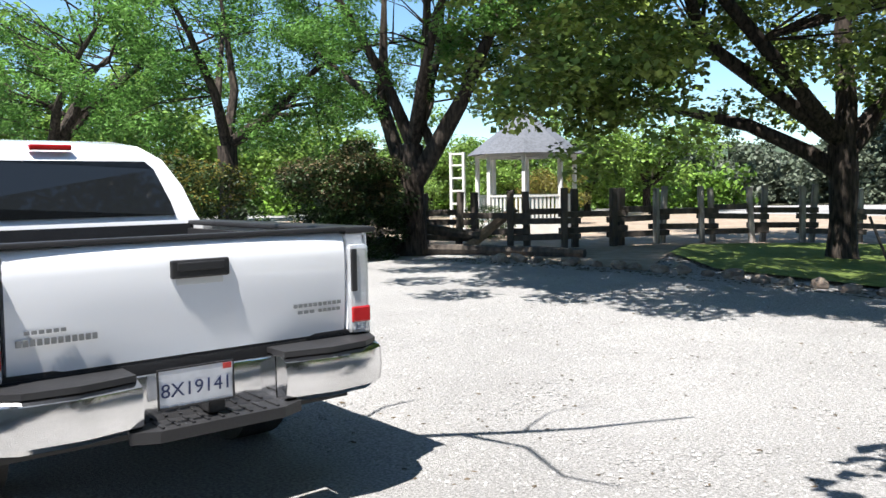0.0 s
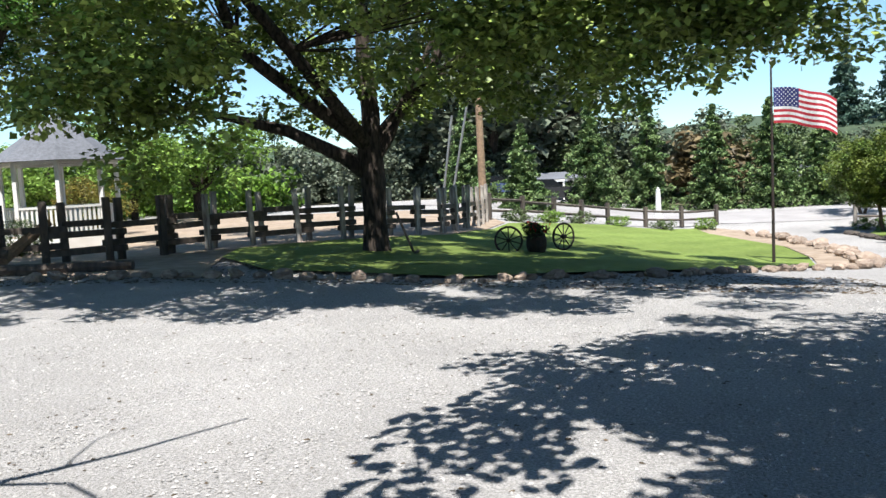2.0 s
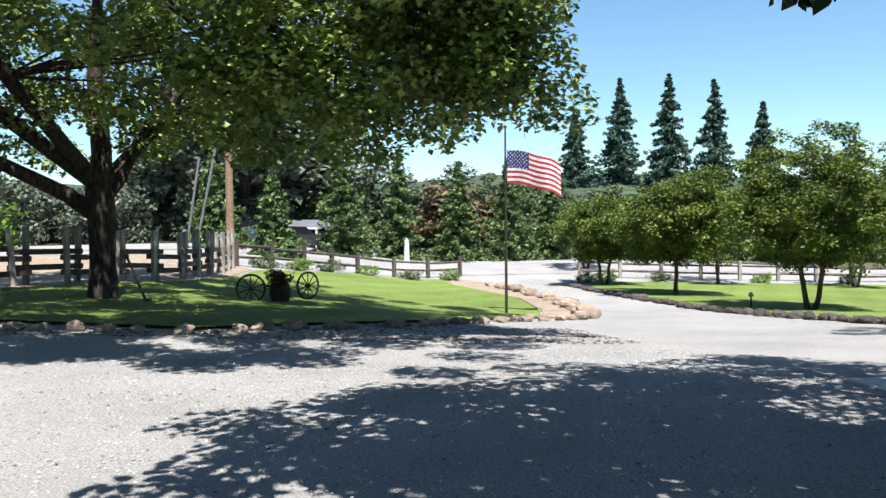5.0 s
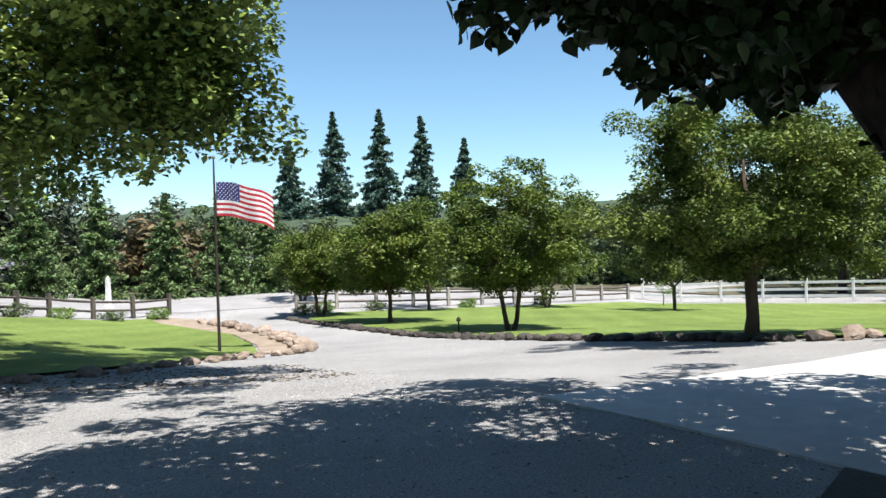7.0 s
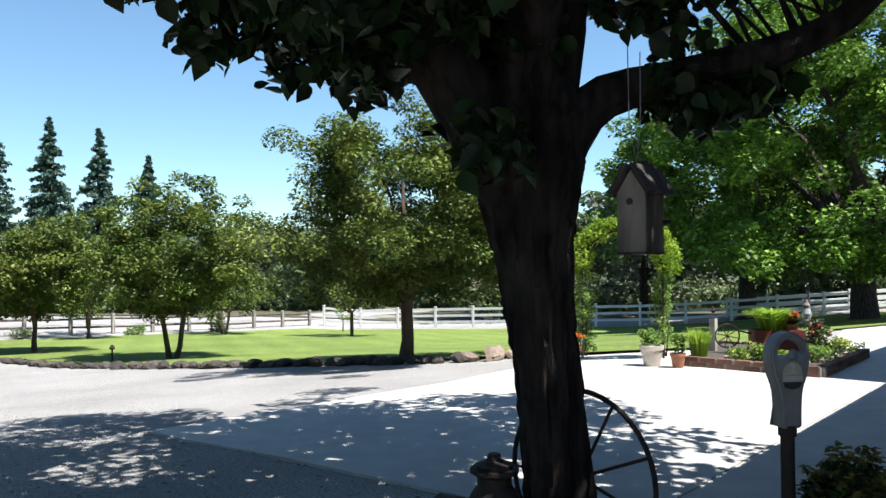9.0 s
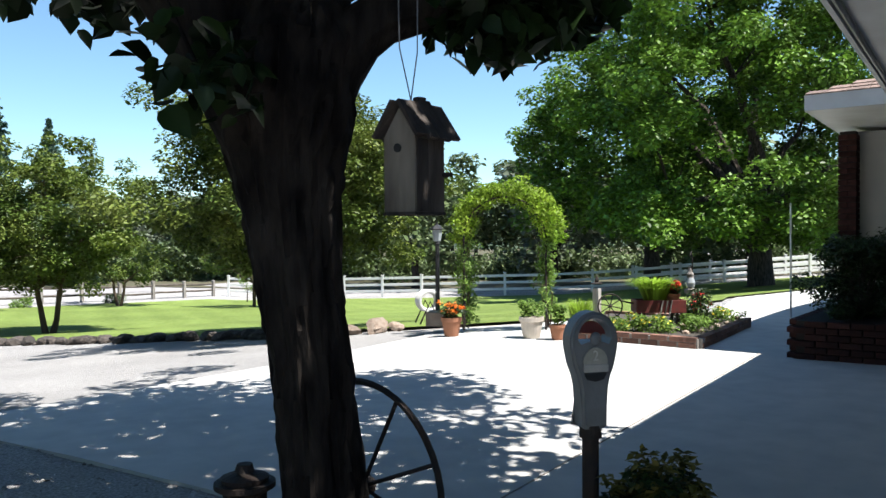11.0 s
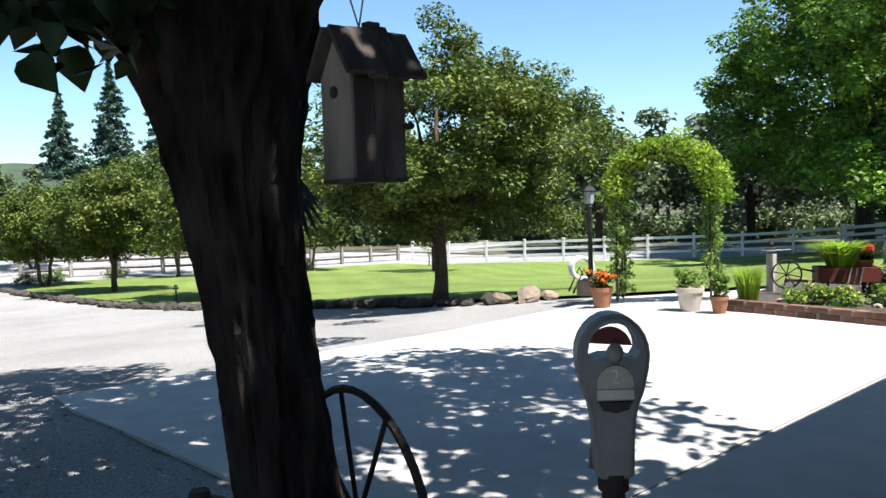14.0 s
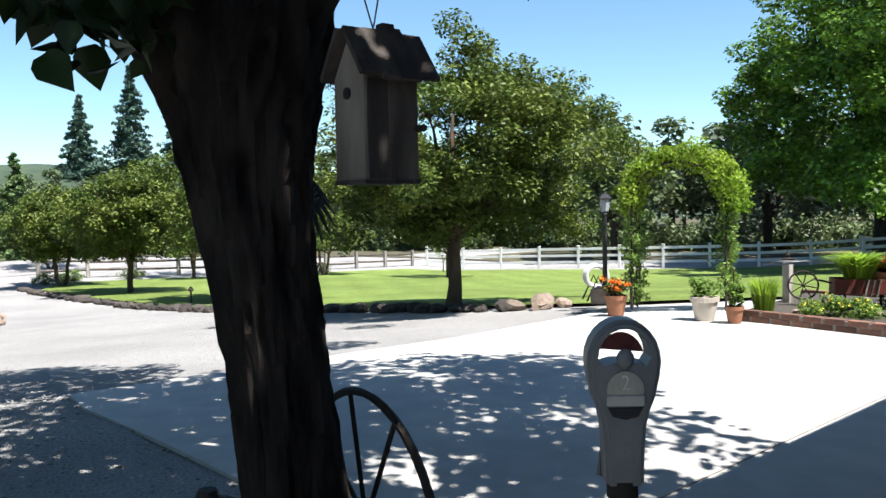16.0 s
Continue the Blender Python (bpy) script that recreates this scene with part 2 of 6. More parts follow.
def box(bm, c, s, rz=0.0, ry=0.0, rx=0.0, bevel=0.0, mat=0):
    m = pose(*c, rx, ry, rz) @ Matrix.Diagonal((*s, 1))
    r = bmesh.ops.create_cube(bm, size=1, matrix=m)
    faces = {f for v in r["verts"] for f in v.link_faces}
    for f in faces:
        f.material_index = mat
    if bevel:
        edges = list({e for v in r["verts"] for e in v.link_edges})
        bmesh.ops.bevel(bm, geom=edges, offset=bevel, segments=2, affect='EDGES', profile=0.6)
    return bm


def tube(bm, pts, radii, n=8, cap=True, mat=0, jitter=0.0):
    pts = [Vector(p) for p in pts]
    if not isinstance(radii, (list, tuple)):
        radii = [radii] * len(pts)
    rings = []
    side = None
    for i, p in enumerate(pts):
        d = (pts[min(i + 1, len(pts) - 1)] - pts[max(i - 1, 0)]).normalized()
        if side is None or abs(side.dot(d)) > 0.95:
            side = d.orthogonal().normalized()
        side = (side - d * side.dot(d)).normalized()
        up = d.cross(side)
        ring = []
        for k in range(n):
            a = 2 * math.pi * k / n
            r = radii[i] * (1 + (jitter * noise.noise(Vector((k * 1.7, p.z * 3, p.x * 2))) if jitter else 0))
            ring.append(bm.verts.new(p + side * math.cos(a) * r + up * math.sin(a) * r))
        rings.append(ring)
    for a, b in zip(rings, rings[1:]):
        for k in range(n):
            bm.faces.new((a[k], a[(k + 1) % n], b[(k + 1) % n], b[k])).material_index = mat
    if cap:
        bm.faces.new(rings[0][::-1]).material_index = mat
        bm.faces.new(rings[-1]).material_index = mat
    return bm


def cyl(bm, a, b, r0, r1=None, n=12, mat=0):
    return tube(bm, [a, b], [r0, r0 if r1 is None else r1], n, mat=mat)


def lathe(bm, prof, n=20, c=(0, 0, 0), mat=0):
    """A turned body from (radius, height) pairs."""
    rings = []
    for r, z in prof:
        rings.append([bm.verts.new((c[0] + r * math.cos(2 * math.pi * k / n), c[1] + r * math.sin(2 * math.pi * k / n), c[2] + z)) for k in range(n)])
    for a, b in zip(rings, rings[1:]):
        for k in range(n):
            bm.faces.new((a[k], a[(k + 1) % n], b[(k + 1) % n], b[k])).material_index = mat
    bm.faces.new(rings[0][::-1]).material_index = mat
    bm.faces.new(rings[-1]).material_index = mat
    return bm


def hoop(bm, c, axis, r, thick, n=28, flat=1.0):
    """A ring round an axis."""
    q = Vector(axis).normalized().to_track_quat('Z', 'Y')
    rows = []
    for i in range(n):
        a = 2 * math.pi * i / n
        ring = []
        for k in range(6):
            b = 2 * math.pi * k / 6
            rr = r + thick * math.cos(b)
            ring.append(bm.verts.new(Vector(c) + q @ Vector((rr * math.cos(a), rr * math.sin(a), thick * flat * math.sin(b)))))
        rows.append(ring)
    for i in range(n):
        a, b = rows[i], rows[(i + 1) % n]
        for k in range(6):
            bm.faces.new((a[k], b[k], b[(k + 1) % 6], a[(k + 1) % 6]))
    return bm


def prism(bm, outline, z0, z1, m=None, mat=0):
    """A plate of that outline between two heights."""
    m = m or Matrix()
    lo = [bm.verts.new(m @ Vector((x, y, z0))) for x, y in outline]
    hi = [bm.verts.new(m @ Vector((x, y, z1))) for x, y in outline]
    n = len(outline)
    fs = [bm.faces.new(lo[::-1]), bm.faces.new(hi)]
    for k in range(n):
        fs.append(bm.faces.new((lo[k], lo[(k + 1) % n], hi[(k + 1) % n], hi[k])))
    for f in fs:
        f.material_index = mat
    return bm


# ---- the lie of the land ----
def ease(a, b, v):
    u = min(1.0, max(0.0, (v - a) / (b - a)))
    return u * u * (3 - 2 * u)


def ground(x, y):
    s = 0.0 if y < 5 else (-0.08 * (y - 5) ** 2 / 4 if y < 7 else -0.08 * (y - 6))
    if y > 22:
        s = -1.28 - 0.03 * (min(y, 38) - 22)
    if y > 38:
        s += 0.5 * ease(38, 46, y)
    s *= ease(-8, 6, x)
    if x > 12:
        s -= 0.035 * (min(x, 34) - 12) * ease(2, 12, y) + 0.02 * (min(x, 50) - 12) * (1 - ease(2, 12, y)) * ease(14, 22, x)
    return s


def sheet(name, outline, lift, mat, label, step=1.0, thick=0.0):
    """A level patch that follows the land."""
    bm = bmesh.new()
    bm.faces.new([bm.verts.new((x, y, 0)) for x, y in outline])
    bm.normal_update()
    xs, ys = [p[0] for p in outline], [p[1] for p in outline]
    for axis, vals in ((0, xs), (1, ys)):
        v = math.ceil(min(vals) / step) * step
        while v < max(vals):
            co, no = [0, 0, 0], [0, 0, 0]
            co[axis], no[axis] = v, 1
            bmesh.ops.bisect_plane(bm, geom=bm.verts[:] + bm.edges[:] + bm.faces[:], plane_co=co, plane_no=no)
            v += step
    if thick:
        r = bmesh.ops.extrude_face_region(bm, geom=bm.faces[:])
        for v in r["geom"]:
            if isinstance(v, bmesh.types.BMVert):
                v.co.z -= thick
    for v in bm.verts:
        v.co.z += ground(v.co.x, v.co.y) + lift
    for f in bm.faces:
        if not thick and f.normal.z < 0:
            f.normal_flip()
    bmesh.ops.recalc_face_normals(bm, faces=bm.faces[:]) if thick else None
    return tagged(finish(bm, name, mat), label, name.split("_")[0], kind="structure")


def axis_steps(lo, hi):
    fine = list(np.arange(-16, 56.01, 0.5))
    left, step = [], 0.6
    v = -16.0
    while v > lo:
        v -= step
        step *= 1.18
        left.append(v)
    right, step = [], 0.6
    v = 56.0
    while v < hi:
        v += step
        step *= 1.18
        right.append(v)
    return left[::-1] + fine + right


gx, gy = axis_steps(-900, 900), axis_steps(-900, 900)
verts = [(x, y, ground(x, y) + (0.012 * noise.noise(Vector((x * 1.5, y * 1.5, 0))) if y < 60 else 0)
          ) for y in gy for x in gx]
nx = len(gx)
faces = [(j * nx + i, j * nx + i + 1, (j + 1) * nx + i + 1, (j + 1) * nx + i) for j in range(len(gy) - 1) for i in range(nx - 1)]
me = bpy.data.meshes.new("ground")
me.from_pydata(verts, [], faces)
me.materials.append(GRAVEL)
me.shade_smooth()
tagged(new("ground", me), "pale grey crushed gravel yard and drive sloping gently down", "ground", kind="structure")

for nm, a0, a1 in (("woodland_east", -25, 62), ("woodland_north", 62, 185)):
    ins = [(56 * math.cos(radians(a)), 56 * math.sin(radians(a))) for a in range(a0, a1 + 1, 3)]
    outs = [(300 * math.cos(radians(a)), 300 * math.sin(radians(a))) for a in range(a1, a0 - 1, -3)]
    sheet(nm, ins + outs, 0.06, FOREST, "shaded woodland floor of dry leaves and scrub", step=12.0)

LAWN_A = [(-7.6, 15.2), (-5.6, 12.9), (-2.1, 12.5), (0.8, 15.1), (4.3, 19.4), (5.0, 20.4), (5.6, 24), (5.9, 29), (4.9, 36), (4.2, 40), (0.1, 36.9), (-3.4, 29.5),
          (-3.5, 26), (-4.3, 22.4), (-6.1, 19.8), (-8.2, 17.3)]
sheet("lawn_west", LAWN_A, 0.05, GRASS, "mown striped green lawn in front of the rail fence")
LAWN_B = [(12.9, 7.9), (12.2, 9.0), (11.6, 10.5), (11.1, 12), (10.8, 14.5), (10.7, 17.5), (10.9, 22), (10.3, 28.6), (10.2, 34.5), (11.7, 38.6), (20, 39), (31, 39.4),
          (34.6, 35), (37, 28), (41, 21.6), (47, 14.5), (56, 4.5), (40, 5.6), (24, 7.6), (20.7, 6.6), (15.2, 5.9), (13.9, 6.2)]
sheet("lawn_east", LAWN_B, 0.05, GRASS, "large mown green lawn with faint mowing stripes")
sheet("dirt_strip", [(5.3, 19.9), (6.1, 19.9), (6.9, 29), (6.2, 39.5), (4.2, 41.3), (4.2, 40.2), (5.0, 36), (6.0, 29), (5.7, 24), (5.1, 20.6)], 0.025, DIRT,
      "tan bark and dirt strip beside the lawn")
sheet("dirt_yard", [(-30, 17), (-13, 14.6), (-9.6, 12.6), (-6.4, 12.0), (-7.6, 15.2), (-8.4, 17.4), (-6.3, 20), (-4.5, 22.6), (-3.7, 26), (-3.6, 30), (-6, 36), (-34, 40)],
      0.02, DIRT, "bare tan earth round the gazebo and the fence", step=2.0)
sheet("slab", [(4.8, 7.0), (4.72, 6.2), (4.95, 3.2), (5.5, 2.6), (5.5, 1.2), (5.5, -3.0), (11.5, -3.0), (11.5, 1.5), (13.3, 1.9), (26, 4.4), (34, 4.6), (34, 5.7), (24, 7.4), (20.7, 6.4), (14.9, 4.75),
               (13.6, 6.3), (12.6, 7.5), (11.9, 7.9), (11.1, 7.5), (8.6, 7.05), (6.2, 7.05)], 0.02, CONCRETE, "pale bare concrete slab and garden walk", thick=0.12)
# Irregular dark sheet round the trunk, in the same material as the planter.
sheet("bed_soil", [(3.75, 2.95), (3.5, 2.5), (3.62, 1.9), (3.95, 1.5), (4.2, 1.15), (5.45, 1.15), (5.45, 2.55), (4.93, 3.15), (4.86, 3.6), (4.3, 3.3)], 0.03, SOIL, "dark ground patch round the tree")
sheet("road_far", [(6.3, 41.8), (10.8, 41.8), (16, 43.5), (60, 43), (60, 48), (-30, 47), (-30, 42), (-4, 42.5)], 0.02, ASPHALT, "pale dusty road beyond the fences", step=2.0)


# ---- foliage ----
def leaves(name, centres, count, size, spread, mat, parent=None, label="", seed=1, droop=0.3, kind=1, aspect=0.55, flat=0.5, clump=None):
    """Many small folded leaves scattered round clump centres, in one mesh."""
    rs = np.random.RandomState(seed)
    c = np.asarray(centres, float)
    idx = rs.randint(0, len(c), count)
    sp = np.asarray(clump)[idx][:, None] if clump is not None else spread
    off = rs.normal(0, 1, (count, 3))
    off /= np.maximum(1e-6, np.linalg.norm(off, axis=1))[:, None]
    off *= rs.uniform(0.15, 1.0, (count, 1)) ** 0.5
    p = c[idx] + off * sp * np.array([1, 1, 0.7])
    s = size * rs.uniform(0.6, 1.3, count)[:, None]
    nrm = rs.normal(0, flat, (count, 3)) + off * 0.4 + np.array([0, 0, 1.0])
    nrm /= np.linalg.norm(nrm, axis=1)[:, None]
    d = rs.normal(0, 1, (count, 3)) + np.array([0, 0, -droop])
    d -= nrm * (d * nrm).sum(1)[:, None]
    d /= np.linalg.norm(d, axis=1)[:, None]
    w = np.cross(nrm, d) * aspect
    if kind == 1:
        shape = [(-0.5, 0, 0), (0.0, 0.5, 0.12), (0.5, 0, 0), (0.0, -0.5, 0.12)]
        polys = [(0, 1, 2), (0, 2, 3)]
    elif kind == 3:
        shape = [(-0.5, 0, 0), (-0.5, 0.24, 0.03), (-0.34, 0.44, 0.06), (-0.04, 0.5, 0.09), (0.26, 0.28, 0.05), (0.6, 0, -0.06), (0.26, -0.28, 0.05), (-0.04, -0.5, 0.09), (-0.34, -0.44, 0.06), (-0.5, -0.24, 0.03)]
        polys = [(0, 1, 2, 3, 4, 5), (0, 5, 6, 7, 8, 9)]
    else:
        shape = [(-0.5, 0, 0), (-0.42, 0.36, 0.05), (-0.05, 0.5, 0.1), (0.55, 0, -0.06), (-0.05, -0.5, 0.1), (-0.42, -0.36, 0.05)]
        polys = [(0, 1, 2, 3), (0, 3, 4, 5)]
    k = len(shape)
    v = np.empty((count, k, 3))
    for i, (a, b, h) in enumerate(shape):
        v[:, i] = p + s * (d * a + w * b + nrm * h)
    base = (np.arange(count) * k)[:, None]
    me = bpy.data.meshes.new(name)
    loops = np.concatenate([base + np.array(q)[None, :] for q in polys], 1).reshape(-1)
    me.vertices.add(count * k)
    me.vertices.foreach_set("co", v.reshape(-1))
    me.loops.add(len(loops))
    me.loops.foreach_set("vertex_index", loops.astype(np.int32))
    sizes = np.tile([len(q) for q in polys], count)
    me.polygons.add(len(sizes))
    me.polygons.foreach_set("loop_start", (np.cumsum(sizes) - sizes).astype(np.int32))
    me.update(calc_edges=True)
    me.validate()
    me.materials.append(mat)
    ob = new(name, me)
    if parent:
        ob.parent = parent
    if label:
        ob["label"] = label
    return ob


def crown_points(rs, n, c, r, low=None, rough=0.35, shell=0.35):
    """Clump centres inside an uneven ellipsoid, more of them near its skin."""
    out = []
    seedv = Vector((rs.uniform(0, 50), rs.uniform(0, 50), 3))
    while len(out) < n:
        d = rs.normal(0, 1, 3)
        d /= np.linalg.norm(d)
        k = rs.uniform(shell, 1.0) ** 0.6
        k *= 1 + rough * noise.noise(Vector(d) * 1.9 + seedv) * 1.6
        p = np.array([c[0] + d[0] * r[0] * k, c[1] + d[1] * r[1] * k, c[2] + d[2] * r[2] * k])
        if low is not None and p[2] < low:
            continue
        out.append(p)
    return np.array(out)


def limbs(bm, twigs, rs, fork, pts, r0, main=5, sub=60, sides=7):
    """Curved limbs from a fork to spread ends, and thin branches from them to the clumps."""
    fork = Vector(fork)
    order = rs.permutation(len(pts))
    ends = [Vector(pts[i]) for i in order[:main]]
    spine = []
    for e in ends:
        mid = fork.lerp(e, 0.5) + Vector((0, 0, 0.12 * (e - fork).length))
        q = [fork.lerp(mid, 0.0), fork.lerp(mid, 0.5) + Vector(rs.normal(0, 0.03, 3)) * (e - fork).length, mid, mid.lerp(e, 0.5) + Vector(rs.normal(0, 0.03, 3)) * (e - fork).length, e]
        rad = [r0, r0 * 0.75, r0 * 0.5, r0 * 0.3, r0 * 0.1]
        tube(bm, q, rad, sides, cap=False)
        spine += [(q[i].lerp(q[i + 1], u), rad[i]) for i in range(1, 4) for u in (0, 0.5)]
    for i in order[main:main + sub]:
        e = Vector(pts[i])
        s, r = min(spine, key=lambda sr: (sr[0] - e).length + 0.6 * max(0, sr[0].z - e.z))
        mid = s.lerp(e, 0.5) + Vector((0, 0, 0.08 * (e - s).length))
        tube(twigs, [s, mid, e], [min(r, r0 * 0.3) * 0.6, r0 * 0.09, r0 * 0.03], 4, cap=False)


def tree(name, at, height, radius, trunk_r, fork_h, mat, bark, label, seed, clumps=120, count=9000, size=0.12, spread=0.55, low=None,
         lean=(0, 0), main=6, kind=1, stems=1, rough=0.35, category="tree", aspect=0.55, centre=None, depth=None, sub=70, group="", droop=0.3, ry=None, dome=0.0, extra=(), hang=None):
    rs = np.random.RandomState(seed)
    z0 = ground(*at) - 0.05
    ob = thing(name, pose(at[0], at[1], z0), label, category, group)
    cz = (fork_h * 0.8 + height) / 2 if centre is None else centre[2]
    cxy = (0, 0) if centre is None else centre[:2]
    rz = (height - cz) if depth is None else depth
    pts = crown_points(rs, clumps, (cxy[0], cxy[1], cz), (radius, ry or radius, rz), low if low is not None else fork_h * 0.75, rough)
    bm, twigs = bmesh.new(), bmesh.new()
    if dome:
        pts = np.array([p for p in pts if p[2] > (low or 2) + dome * max(0, -p[1] - 3)])
    if hang:
        for n, c, r in hang:
            pts = np.concatenate([pts, crown_points(rs, n, c, r, None, 0.3, 0.1)])
    for q in extra:
        tube(bm, q[0], q[1], 9, cap=False, jitter=0.15)
    for s in range(stems):
        a = 2 * math.pi * s / max(1, stems) + seed
        o = Vector((math.cos(a), math.sin(a), 0)) * (trunk_r * 0.9 if stems > 1 else 0)
        fk = Vector((lean[0], lean[1], fork_h)) + o * (3 if stems > 1 else 0)
        r = trunk_r if stems == 1 else trunk_r * 0.62
        base = o
        q = [base, base + Vector((0, 0, 0.12)), base.lerp(fk, 0.35) + Vector(rs.normal(0, 0.02, 3)), base.lerp(fk, 0.7) + Vector(rs.normal(0, 0.02, 3)), fk]
        tube(bm, q, [r * 1.55, r * 1.15, r, r * 0.92, r * 0.95], 12, cap=False, jitter=0.25)
        limbs(bm, twigs, rs, fk, pts[s::stems], r * 0.6, main=max(2, main // stems), sub=sub // stems)
    part("trunk", bm, bark, ob, smooth=True)
    tagged(part("branchwork", twigs, bark, ob), kind="stuff")
    leaves("crown", pts, count, size, spread, mat, ob, seed=seed + 7, kind=kind, aspect=aspect, droop=droop)
    return ob


def conifer(name, at, height, radius, mat, label, seed, tiers=17, per=9, base=0.3, count=2600, size=0.32, category="conifer", group=""):
    rs = np.random.RandomState(seed)
    ob = thing(name, pose(at[0], at[1], ground(*at) - 0.05), label, category, group)
    bm, bt = bmesh.new(), bmesh.new()
    tube(bm, [(0, 0, 0), (0, 0, height * 0.5), (0, 0, height * 0.98)], [height * 0.022, height * 0.014, 0.01], 7)
    pts, cl = [], []
    for i in range(tiers):
        u = i / (tiers - 1)
        z = base + (height - base) * u
        rr = radius * (1 - u) ** 0.9 * (0.78 + 0.4 * rs.rand()) + 0.03
        for k in range(max(3, int(per * (1 - u * 0.6)))):
            z = base + (height - base) * min(1.0, max(0.0, u + rs.normal(0, 0.6) / tiers))
            a = rs.uniform(0, 2 * math.pi)
            r2 = rr * rs.uniform(0.6, 1.2)
            tip = np.array([r2 * math.cos(a), r2 * math.sin(a), z - 0.18 * r2])
            tube(bt, [(0, 0, z), tuple(tip)], [height * 0.004, 0.005], 3, cap=False)
            for f in (0.35, 0.62, 0.9):
                pts.append(tip * f + np.array([0, 0, z * (1 - f)]))
                cl.append(0.17 * rr * (1.3 - f) + 0.035 * radius + 0.04)
    part("trunk", bm, BARK, ob)
    tagged(part("branchwork", bt, BARK, ob), kind="stuff")
    leaves("foliage", pts, count, size, 0.4, mat, ob, seed=seed, clump=cl, aspect=0.45, droop=0.6, flat=0.8)
    return ob


def bush(name, at, r, h, mat, label, seed, count=1500, size=0.06, category="bush", z=None, tips=None, tip_name="tip_foliage", aspect=0.5, parent=None):
    rs = np.random.RandomState(seed)
    ob = thing(name, pose(at[0], at[1], ground(*at) - 0.02 if z is None else z), label, category)
    pts = crown_points(rs, 40, (0, 0, h * 0.5), (r[0], r[1], h * 0.5), 0.04, 0.3, 0.5)
    bm = bmesh.new()
    for p in pts[:22]:
        tube(bm, [(rs.normal(0, 0.03), rs.normal(0, 0.03), 0), (p[0] * 0.5, p[1] * 0.5, p[2] * 0.6), tuple(p)], [0.012, 0.008, 0.003], 4, cap=False)
    tagged(part("branchwork", bm, BARK, ob), kind="stuff")
    leaves("foliage", pts, count, size, min(r) * 0.35, mat, ob, seed=seed, aspect=aspect)
    if tips:
        top = [p + np.array([0, 0, 0.06]) for p in pts if p[2] > h * 0.5]
        leaves(tip_name, top, count // 4, size, min(r) * 0.3, tips, ob, seed=seed + 3, aspect=aspect)
    return ob


